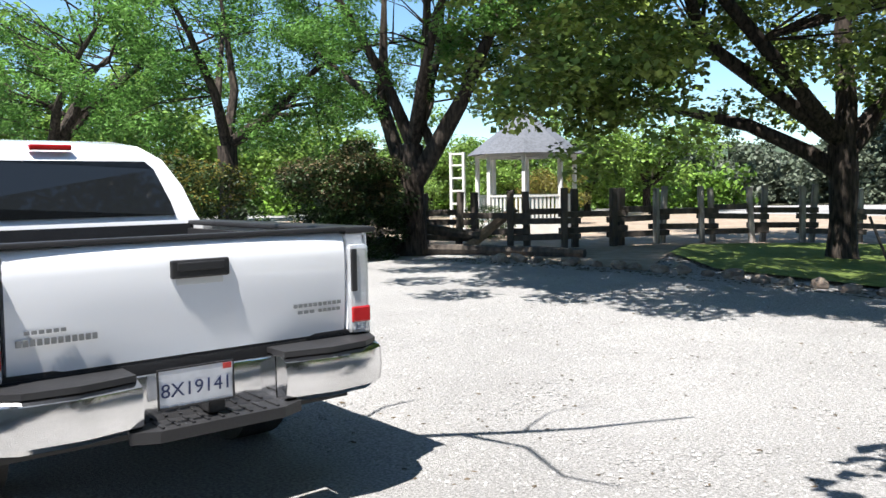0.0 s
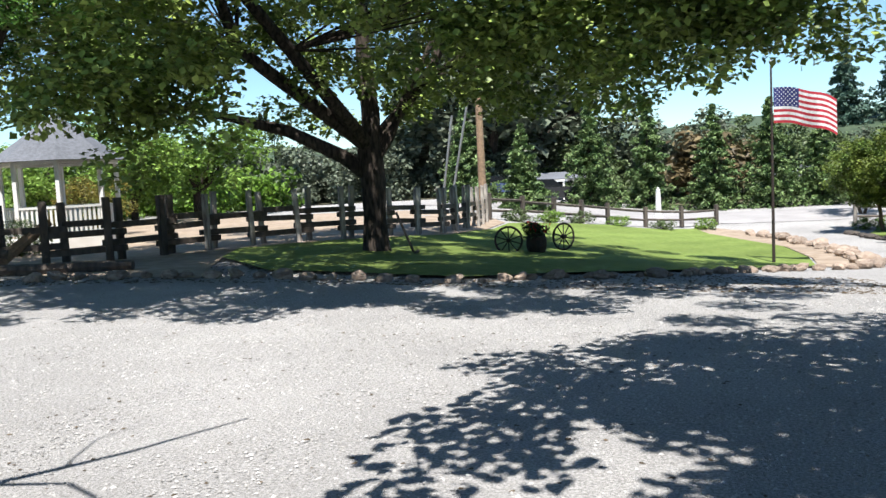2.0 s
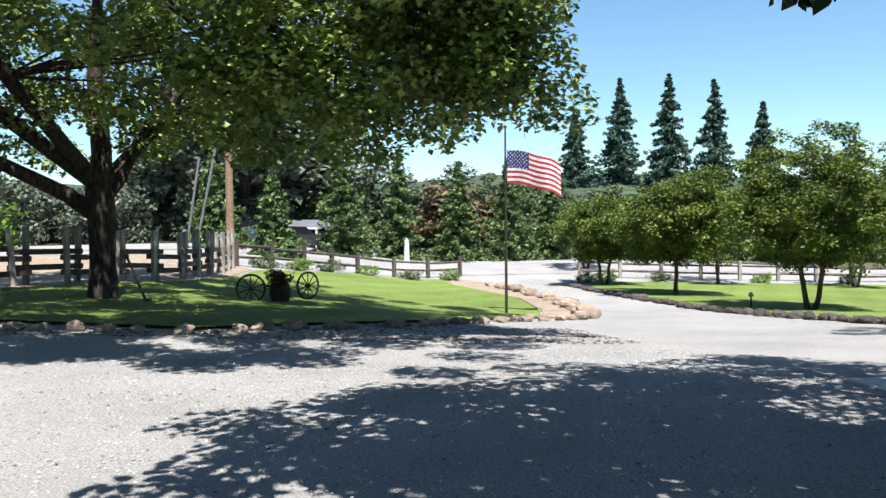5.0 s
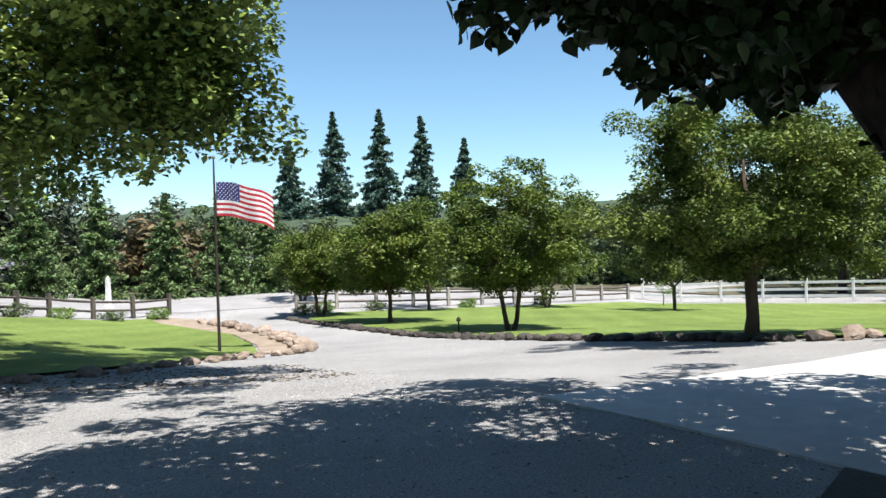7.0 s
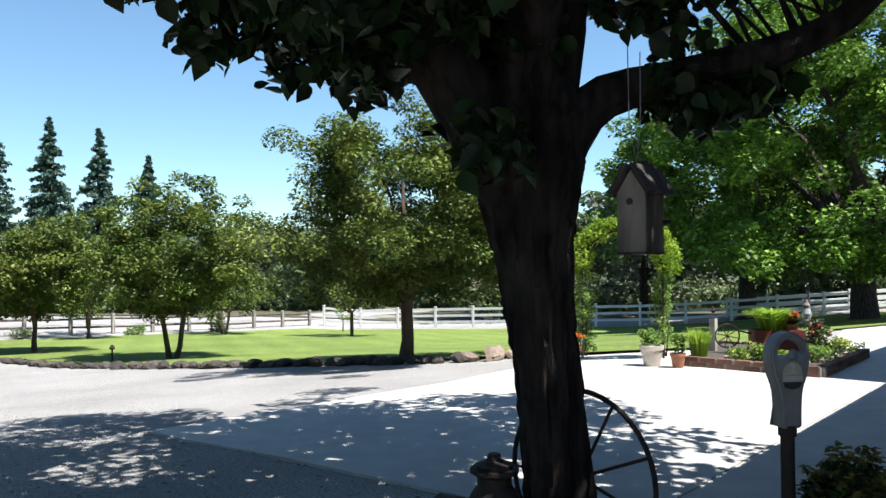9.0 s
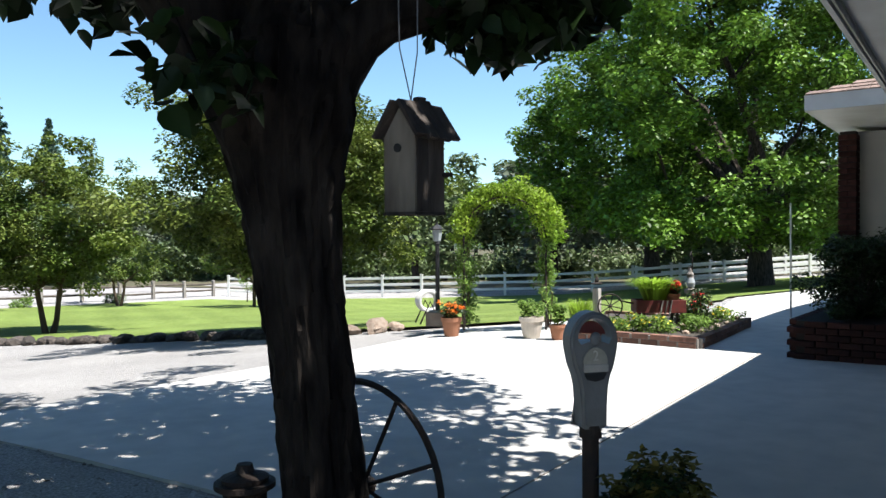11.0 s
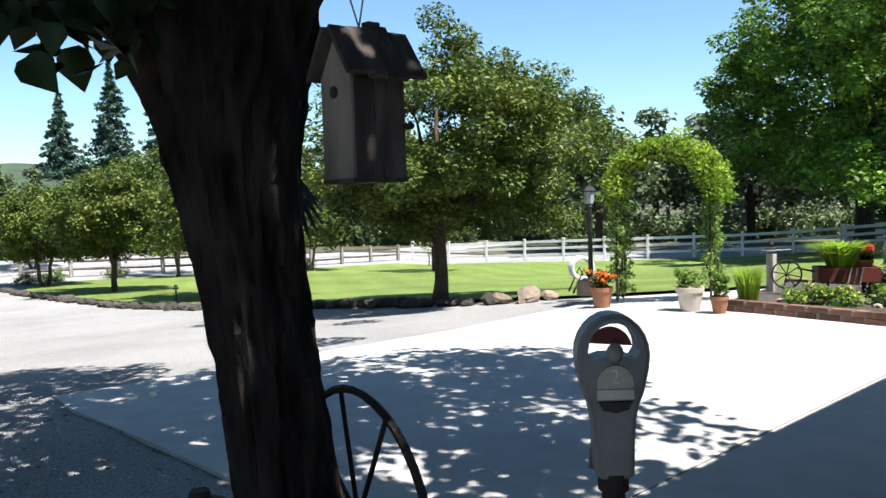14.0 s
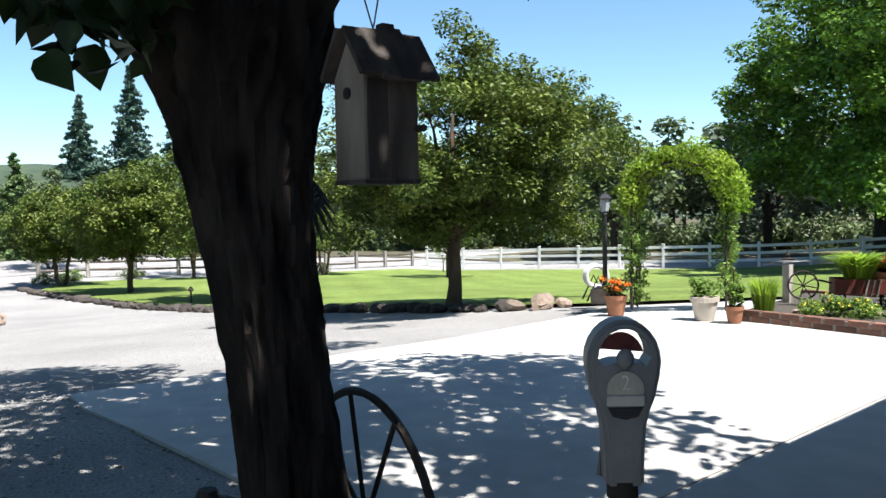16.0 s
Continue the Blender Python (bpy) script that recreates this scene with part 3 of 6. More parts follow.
# near shade tree by the house
def shade_tree():
    rs = np.random.RandomState(11)
    ob = thing("shade_tree", pose(4.37, 2.40, -0.03), "mulberry shade tree with furrowed bark, shade in its colours, leaning over the drive", "tree")
    bm = bmesh.new()
    spine0 = [Vector(p) for p in ((0, 0, 0), (0, 0, 0.12), (-0.01, 0, 0.35), (-0.04, 0.01, 0.65), (-0.07, 0.02, 0.95), (-0.1, 0.04, 1.2), (-0.12, 0.05, 1.42), (-0.13, 0.06, 1.6), (-0.13, 0.06, 1.8), (-0.13, 0.06, 2.0), (-0.12, 0.05, 2.2))]
    rad0 = [0.25, 0.18, 0.16, 0.148, 0.145, 0.152, 0.17, 0.205, 0.25, 0.26, 0.15]
    rings, sides = [], 64
    for i in range(len(spine0) - 1):
        for u in np.linspace(0, 1, 7)[: 7 if i == len(spine0) - 2 else 6]:
            p, r = spine0[i].lerp(spine0[i + 1], u), rad0[i] * (1 - u) + rad0[i + 1] * u
            ring = []
            for k in range(sides):
                a = 2 * math.pi * k / sides + 0.25 * p.z
                v = Vector((math.cos(a) * 6, math.sin(a) * 6, p.z * 1.6))
                w = 1 + 0.05 * noise.noise(v * 0.4) - 0.14 * max(0, 1 - abs(noise.noise(v * 1.5)) * 3.5) ** 2 + 0.06 * noise.noise(v * 3 + Vector((0, 0, p.z * 12))) - 0.05 * max(0, 1 - abs(noise.noise(v * 2.6 + Vector((3, 1, p.z * 7)))) * 4)
                ring.append(bm.verts.new(p + Vector((math.cos(a), math.sin(a), 0)) * r * w))
            rings.append(ring)
    for a, c in zip(rings, rings[1:]):
        for k in range(sides):
            bm.faces.new((a[k], a[(k + 1) % sides], c[(k + 1) % sides], c[k]))
    f = Vector((-0.12, 0.05, 1.5))
    heads = [((0.02, -0.13, 2.02), (0.32, -0.46, 2.17), (0.72, -0.98, 2.4), (1.75, -1.35, 3.3), 0.09),
             ((-0.1, 0.2, 2.3), (0.3, 0.5, 3.0), (0.8, 1.2, 4.2), (1.5, 2.2, 5.4), 0.12),
             ((-0.45, 0.25, 2.2), (-0.9, 0.5, 2.8), (-1.8, 1.0, 3.6), (-3.6, 1.8, 4.6), 0.13),
             ((-0.25, -0.05, 2.3), (-0.6, -0.6, 3.0), (-1.2, -1.4, 3.9), (-2.4, -2.6, 4.8), 0.11),
             ((-0.3, 0.3, 2.3), (-0.5, 1.0, 3.1), (-1.0, 2.2, 4.1), (-1.8, 3.4, 5.0), 0.1),
             ((0.0, 0.0, 2.4), (0.1, -0.1, 3.4), (0.3, -0.4, 4.6), (0.4, -0.6, 6.2), 0.12)]
    spine = []
    for a, b, c, d, r in heads:
        q = [f, Vector(a), Vector(b), Vector(c), Vector(d)]
        rr = [r * 1.1, r * 1.1, r * 0.85, r * 0.6, r * 0.15]
        curve, girth = [], []
        for i in range(4):
            p0, p1, p2, p3 = q[max(i - 1, 0)], q[i], q[i + 1], q[min(i + 2, 4)]
            for u in (0, 0.25, 0.5, 0.75):
                curve.append(0.5 * (2 * p1 + (p2 - p0) * u + (2 * p0 - 5 * p1 + 4 * p2 - p3) * u * u + (3 * p1 - p0 - 3 * p2 + p3) * u ** 3))
                girth.append(rr[i] * (1 - u) + rr[i + 1] * u)
        tube(bm, curve + [q[4]], girth + [rr[4]], 16, cap=False, jitter=0.2)
        spine += [(q[i].lerp(q[i + 1], u), r * 0.3) for i in (2, 3) for u in (0, 0.33, 0.66)]
    pts = [p for p in crown_points(rs, 300, (-0.5, 0.4, 4.75), (4.7, 4.0, 2.1), 2.4, 0.35, 0.2) if p[2] > 2.5 + 0.32 * max(0, p[1]) and not (p[0] < -3.2 and p[2] < 3.4)]
    for p in pts[::2]:
        e = Vector(p)
        s, r = min(spine, key=lambda sr: (sr[0] - e).length)
        tube(bm, [s, s.lerp(e, 0.5) + Vector((0, 0, 0.15)), e], [0.03, 0.018, 0.006], 5, cap=False)
    fringe = [np.array(p) for p in ((0.35, -0.45, 2.14), (0.55, -0.62, 2.2), (0.2, -0.5, 2.3), (-0.54, -0.1, 1.74), (-0.62, -0.05, 1.88), (-0.46, -0.05, 1.86), (0.8, -0.9, 2.6), (0.2, 0.3, 2.35), (0.5, 0.4, 2.45))]
    fringe += [np.array(p) for p in ((0.3, -0.42, 2.04), (0.38, -0.48, 2.06), (0.48, -0.56, 2.1), (0.43, -0.5, 2.02), (0.26, -0.4, 2.1), (0.58, -0.66, 2.12)) * 3]
    for k in range(44):
        u = k / 43
        low_z = 2.72 - 0.3 * min(1, u * 3) - 0.42 * max(0, u - 0.4) + rs.uniform(0, 0.2)
        for j in range(5 + k // 8):
            fringe.append(np.array([-2.12 + 1.95 * u + rs.normal(0, 0.07), 1.1 - 0.3 * u + rs.uniform(-0.4, 0.4), low_z + 0.17 * j]))
    for k in range(130):
        fringe.append(np.array([rs.uniform(-1.4, -0.22), rs.uniform(-0.1, 0.9), 0]) + np.array([0, 0, rs.uniform(2.2, 3.2)]))
    for k in range(90):
        u = k / 89
        fringe.append(np.array([0.05 + 1.5 * u + rs.normal(0, 0.1), -0.2 - 1.1 * u + rs.normal(0, 0.12), 2.42 + 0.75 * u + rs.uniform(-0.08, 0.4)]))
    tube(bm, [f, (-0.4, 0.5, 2.5), (-1.2, 1.0, 2.85), (-2.1, 1.1, 2.75)], [0.07, 0.045, 0.03, 0.008], 6, cap=False)
    for e in fringe[::3]:
        e = Vector(e)
        s = Vector((-0.4, 0.5, 2.5)).lerp(Vector((-2.1, 1.1, 2.75)), min(1.0, max(0.0, (-0.4 - e.x) / 1.7))) if e.x < 0 else Vector((0.32, -0.46, 2.2)).lerp(Vector((0.72, -0.98, 2.4)), min(1.0, e.x / 0.8))
        tube(bm, [s, s.lerp(e, 0.6) + Vector((0, 0, 0.06)), e], [0.012, 0.008, 0.003], 4, cap=False)
    # Unattached clumps above the view, added for their leaf shadows on the gravel.
    shadow_clumps = [np.array(p) for p in ((-5.0, -0.2, 3.7), (-4.9, 0.3, 3.8), (-4.9, -0.9, 3.7), (-4.4, -0.4, 3.9), (-4.6, 0.6, 4.0))]
    leaves("outer_foliage", shadow_clumps, 330, 0.12, 0.4, LEAF_MUL_SHADED, ob, seed=8, kind=2, aspect=0.8, droop=0.8)
    part("trunk", bm, BARK_SHADED, ob, smooth=True)
    leaves("crown", pts, 46000, 0.105, 0.5, LEAF_MUL_SHADED, ob, seed=5, kind=2, aspect=0.8, droop=0.8)
    leaves("low_foliage", fringe, 16000, 0.083, 0.17, LEAF_MUL_SHADED, ob, seed=6, kind=3, aspect=0.85, droop=1.6, flat=1.2)
    return ob


shade_tree()
# Tree out of view, added to throw the bare branch's shadow.
tree("yard_tree", (-6.6, -3.0), 6.0, 2.2, 0.14, 2.2, LEAF_OAK, BARK, "unseen slim tree added so its long bare branch shadows the gravel", 28, clumps=60, count=5000, size=0.12, spread=0.5, low=3.0,
     centre=(0, -0.6, 4.6), depth=1.6, sub=30,
     extra=(([(0, 0, 2.1), (1.2, 1.9, 3.0), (2.3, 3.2, 3.4), (3.1, 3.75, 3.5), (3.55, 4.3, 3.52), (4.05, 4.9, 3.5), (4.35, 5.2, 3.55), (4.75, 5.85, 3.5)], [0.1, 0.07, 0.055, 0.044, 0.036, 0.027, 0.018, 0.009]),
            ([(3.2, 3.85, 3.5), (3.25, 4.4, 3.55), (3.1, 4.8, 3.6), (3.15, 5.1, 3.6)], [0.024, 0.018, 0.012, 0.006]), ([(3.9, 4.7, 3.5), (4.3, 4.75, 3.5), (4.7, 4.5, 3.5), (5.0, 4.55, 3.5)], [0.022, 0.016, 0.011, 0.006]),
            ([(4.1, 5.0, 3.5), (4.0, 5.4, 3.55), (4.15, 5.7, 3.6)], [0.01, 0.006, 0.003])))
# The last hang group lies above the view, added to shade the gravel.
tree("sycamore", (-4.8, 16.9), 10.5, 8.6, 0.27, 2.3, LEAF_SYC, BARK, "broad sycamore with a thick dark trunk on the lawn edge", 21, clumps=620, count=190000, size=0.125, spread=0.62,
     low=2.95, main=3, aspect=0.85, centre=(0.6, -2.9, 6.6), depth=4.4, sub=170, rough=0.3, ry=9.2, dome=0.42, hang=((26, (-2.2, -6.0, 3.2), (2.1, 1.4, 1.1)), (50, (4.7, -4.4, 3.6), (3.1, 2.0, 1.3)), (44, (6.9, -4.2, 4.5), (1.7, 1.5, 1.5)), (60, (1.0, -10.0, 6.9), (6.0, 2.0, 0.6))),
     extra=(([(0, 0, 1.7), (-0.6, -0.12, 2.15), (-1.7, -0.4, 2.75), (-2.9, -0.7, 3.1), (-4.4, -1.0, 3.5)], [0.19, 0.16, 0.13, 0.09, 0.04]),
            ([(0, 0, 1.9), (0.04, 0, 3.0), (-0.05, 0, 4.5), (0.1, 0, 7.0)], [0.25, 0.2, 0.15, 0.06]),
            ([(0, 0, 1.9), (0.4, 0.1, 2.5), (0.9, 0.2, 3.6), (1.6, 0.3, 4.8)], [0.12, 0.1, 0.08, 0.05])))
tree("mimosa", (-12.1, 12.4), 8.5, 4.6, 0.26, 2.4, LEAF_MIM, BARK, "forked dark-stemmed mimosa with feathery leaves by the fence", 31, clumps=150, count=42000, size=0.11, spread=0.42,
     low=3.0, aspect=0.35, main=4, centre=(0.3, 0.3, 5.6), depth=3.0, ry=4.2,
     extra=(([(0, 0, 1.5), (-0.35, -0.12, 2.3), (-0.62, -0.23, 3.2), (-0.6, -0.2, 4.4), (-0.5, -0.2, 6.2)], [0.2, 0.17, 0.14, 0.1, 0.03]),
            ([(-0.62, -0.23, 3.1), (-1.2, -0.4, 3.7), (-2.2, -0.8, 4.6)], [0.11, 0.08, 0.03]),
            ([(0, 0, 1.5), (0.5, 0.18, 2.3), (1.03, 0.38, 3.2), (1.7, 0.6, 4.6), (2.3, 0.9, 6.0)], [0.22, 0.19, 0.16, 0.11, 0.03]),
            ([(0.5, 0.18, 2.2), (0.2, 0.1, 2.9), (0.5, 0.3, 4.2), (0.7, 0.4, 6.0)], [0.12, 0.1, 0.08, 0.03])))
tree("mimosa", (-17.2, 11.2), 8.0, 4.2, 0.24, 2.6, LEAF_MIM, BARK, "bright feathery mimosa behind the hedge", 32, clumps=170, count=36000, size=0.13, spread=0.48, low=2.4, aspect=0.35,
     centre=(0, 0, 5.2), depth=3.0)
tree("mimosa", (-22.4, 9.2), 9.0, 5.0, 0.26, 2.6, LEAF_MIM, BARK, "tall feathery tree far behind the truck", 33, clumps=170, count=32000, size=0.15, spread=0.55, low=1.6, aspect=0.4)
crapes = [((11.39, 36.4), 3.9, 2.0, 41), ((11.95, 29.2), 4.3, 2.15, 42), ((13.1, 22.0), 4.75, 2.35, 43), ((11.75, 11.0), 4.35, 2.6, 44)]
for at, h, r, sd in crapes:
    tree("crape_myrtle", at, h, r, 0.12, 1.25, LEAF_CRAPE, BARK_PALE, "rounded crape myrtle with reddish tips on the lawn edge", sd, clumps=300, count=90000 if sd == 44 else 34000, size=0.085 if sd == 44 else 0.125,
         spread=0.36, low=1.25, stems=1 if sd == 44 else 2, main=8, rough=0.45, group="crape myrtles along the drive", centre=(0.1, 0, 0.62 * h), depth=0.42 * h, sub=110)
for at, h, r, sd in (((17.6, 38.2), 4.2, 2.1, 45), ((24.2, 37.4), 4.0, 2.0, 46), ((12.5, 43.5), 3.8, 1.9, 47), ((26.5, 30.0), 4.2, 2.0, 48)):
    tree("crape_myrtle", at, h, r, 0.11, 1.2, LEAF_CRAPE, BARK_PALE, "rounded crape myrtle far back on the lawn", sd, clumps=70, count=5000, size=0.15, spread=0.4, low=1.1, stems=2, main=6,
         group="crape myrtles along the far fence", sub=30)
tree("shade_oak", (40.0, 11.5), 17.0, 8.5, 0.5, 3.0, LEAF_OAK, BARK, "huge dense dark-green tree beyond the garden walk", 51, clumps=420, count=120000, size=0.22, spread=0.95, low=2.2,
     centre=(-0.5, 0.5, 8.6), depth=8.0, main=10, kind=1, aspect=0.7)
tree("shade_oak", (46.5, 19.5), 15.0, 8.0, 0.45, 3.0, LEAF_OAK, BARK, "second dense green tree behind the white fence", 52, clumps=300, count=60000, size=0.27, spread=1.0, low=2.4,
     centre=(0, 0, 8.0), depth=7.0, main=9, kind=1, aspect=0.7)
tree("sapling", (30.5, 35.5), 1.6, 0.6, 0.03, 0.7, LEAF_LIGHT, BARK_PALE, "small yellow-green sapling on the lawn", 61, clumps=14, count=500, size=0.09, spread=0.25, low=0.7, main=3, sub=8)
for x, y, h, r, sd in ((24, 90, 14.2, 3.0, 1), (29, 89.6, 17.6, 3.5, 2), (33.8, 87.4, 17.7, 3.6, 3), (38.6, 86.6, 17.0, 3.5, 4), (43.9, 86, 14.5, 3.1, 5)):
    conifer("pine", (x * 2.2, y * 2.2), h * 2.2 - 1.5, r * 2.5, NEEDLE_BLUE, "tall narrow blue-green redwood in the distance", sd, tiers=34, per=12, base=5, count=18000, size=0.95, group="row of tall redwoods")
for x, y, h, r, sd in ((-4.0, 41.0, 4.2, 1.6, 11), (-0.8, 47, 6.0, 2.0, 12), (2.6, 51, 6.6, 2.1, 13), (6.4, 51, 6.2, 2.1, 14), (9.6, 51, 6.4, 2.0, 15), (12.6, 52, 6.0, 2.1, 16), (-7.5, 45, 5.4, 2.0, 17)):
    conifer("conifer", (x, y), h, r, NEEDLE, "dark green cone-shaped evergreen beyond the road", sd, tiers=20, per=13, base=0.15, count=12000, size=0.24, group="evergreens beyond the road")


# ---- distant woods ----
def far_tree(name, seed, mat, h, r, label, count=2400, size=0.62):
    return tree(name, (0, -400), h, r, 0.3, h * 0.25, mat, BARK, label, seed, clumps=60, count=count, size=size, spread=1.3, low=h * 0.12, main=5, sub=16, rough=0.5, kind=1, aspect=0.7)


base_trees = [far_tree("oak", 71, LEAF_FAR, 10, 4.6, "dark green oak in the distance"), far_tree("grey_tree", 72, LEAF_GREY, 11, 4.2, "grey-green tree in the distance"),
              far_tree("light_tree", 73, LEAF_LIGHT, 8, 4.0, "bright green tree in the distance", 6500, 0.34), far_tree("red_tree", 74, LEAF_RED, 5, 2.2, "small copper-leaved tree in the distance")]
rs = np.random.RandomState(9)
spots = []
for a in np.arange(-8, 176, 3.1):
    d = 74 + 14 * math.sin(a * 0.6) + rs.uniform(-5, 5)
    kindi = int(rs.choice([0, 0, 1, 1, 2] if a > 105 else [0, 0, 0, 1, 0]))
    sc = rs.uniform(0.85, 1.12) * (0.98 if a < 44 else 0.6 if a < 60 else 0.5 if a < 92 else 0.9 if a < 101 else 0.5)
    spots.append((a, d, kindi, sc))
    if rs.rand() < 0.75:
        spots.append((a + 1.5, d + 18 + rs.uniform(0, 8), 0 if rs.rand() < 0.6 else 1, rs.uniform(0.85, 1.1) * (0.98 if a < 44 else 0.6 if a < 60 else 0.5 if a < 92 else 0.9 if a < 101 else 0.5)))
spots += [(118, 44, 2, 0.75), (122, 40, 2, 0.6), (127, 37, 2, 0.55), (100, 60, 1, 1.15), (97.5, 58, 1, 1.15), (95, 64, 1, 1.15), (103.5, 62, 1, 0.7), (133, 42, 2, 0.6), (140, 45, 2, 0.8),
          (146, 42, 2, 0.8), (152, 38, 2, 0.9), (158, 36, 2, 0.9), (83.5, 58, 3, 0.9), (81.5, 62, 3, 0.8), (137, 38, 2, 0.45)]
spots += [(float(a), 72 + 6 * math.sin(a * 3), int(a) % 2, 0.62 + 0.08 * math.sin(a * 5)) for a in np.arange(83, 101, 2.2)]
spots += [(float(a) + rs.uniform(-0.8, 0.8), rs.uniform(115, 160), int(rs.choice([0, 0, 1])), rs.uniform(0.7, 1.0) * (1 if a < 101 else 0.5)) for a in np.arange(-10, 178, 2.6)]
for a, d, ki, sc in spots:
    x, y = d * math.cos(radians(a)), d * math.sin(radians(a))
    copy_thing(base_trees[ki], pose(x, y, ground(x, y) - 0.2, 0, 0, rs.uniform(0, 360)) @ Matrix.Scale(sc, 4))
for b in base_trees:
    b.matrix_basis = pose(-20 - 9 * base_trees.index(b), -45, 0)

HILL = material("wooded_hill", (0.021, 0.042, 0.021), 0.95, color2=(0.0525, 0.077, 0.0385), scale=0.25, bump=1.0, bscale=0.3, big=0.25, bigscale=0.02)
bm = bmesh.new()
rings = []
for a in np.arange(-30, 212, 2.0):
    ca, sa = math.cos(radians(a)), math.sin(radians(a))
    hgt = 13 + 5 * noise.noise(Vector((a * 0.045, 0, 0))) + 1.2 * noise.noise(Vector((a * 0.4, 4, 0)))
    rings.append([bm.verts.new((d * ca, d * sa, z)) for d, z in ((170, -3), (185, hgt * 0.35), (215, hgt * 0.75), (260, hgt), (400, hgt * 0.9), (520, -4))])
for a, b in zip(rings, rings[1:]):
    for k in range(5):
        bm.faces.new((a[k], a[k + 1], b[k + 1], b[k]))
tagged(finish(bm, "backdrop_hills", HILL, smooth=True), "low wooded hills on the horizon", "hills", kind="structure")

# undergrowth beyond the fences
def undergrowth(name, a0, a1, d, h, mat, label, seed, count):
    rs = np.random.RandomState(seed)
    pts = []
    for a in np.arange(a0, a1, 0.45):
        dd = d + rs.uniform(-3, 3)
        x, y = dd * math.cos(radians(a)), dd * math.sin(radians(a))
        hh = h * rs.uniform(0.5, 1.2)
        for k in range(3):
            pts.append((x + rs.normal(0, 0.6), y + rs.normal(0, 0.6), ground(x, y) + hh * (0.2 + 0.3 * k)))
    ob = leaves(name, pts, count * 2, 0.36, 1.1, mat, seed=seed, aspect=0.7, flat=1.0)
    return tagged(ob, label, "undergrowth", kind="stuff")


undergrowth("undergrowth", -12, 60, 66, 2.4, LEAF_FAR, "dark scrub under the distant oaks", 81, 26000)
undergrowth("undergrowth", 60, 100, 62, 1.8, LEAF_FAR, "low dark scrub beyond the road", 82, 14000)
undergrowth("undergrowth", 113, 178, 52, 2.4, LEAF_OAK, "bright green scrub behind the gazebo", 83, 20000)
undergrowth("undergrowth", 96, 118, 60, 4.0, LEAF_GREY, "grey-green scrub behind the rail fence", 84, 16000)


# ---- the white truck ----
TRUCK = Matrix.Translation((-2.935, 1.64, 0)) @ pose(0, 0, 0, 0, 0, 81.2)


def write(text, size, m, mat, parent, name, depth=0.003):
    cu = bpy.data.curves.new(name, "FONT")
    cu.body, cu.size, cu.align_x, cu.align_y, cu.extrude = text, size, "CENTER", "CENTER", depth
    tmp = bpy.data.objects.new(name + "_tmp", cu)
    scene.collection.objects.link(tmp)
    me = bpy.data.meshes.new_from_object(tmp)
    bpy.data.objects.remove(tmp)
    me.materials.clear()
    me.materials.append(mat)
    ob = new(name, me)
    ob.parent = parent
    ob.matrix_basis = m
    return ob


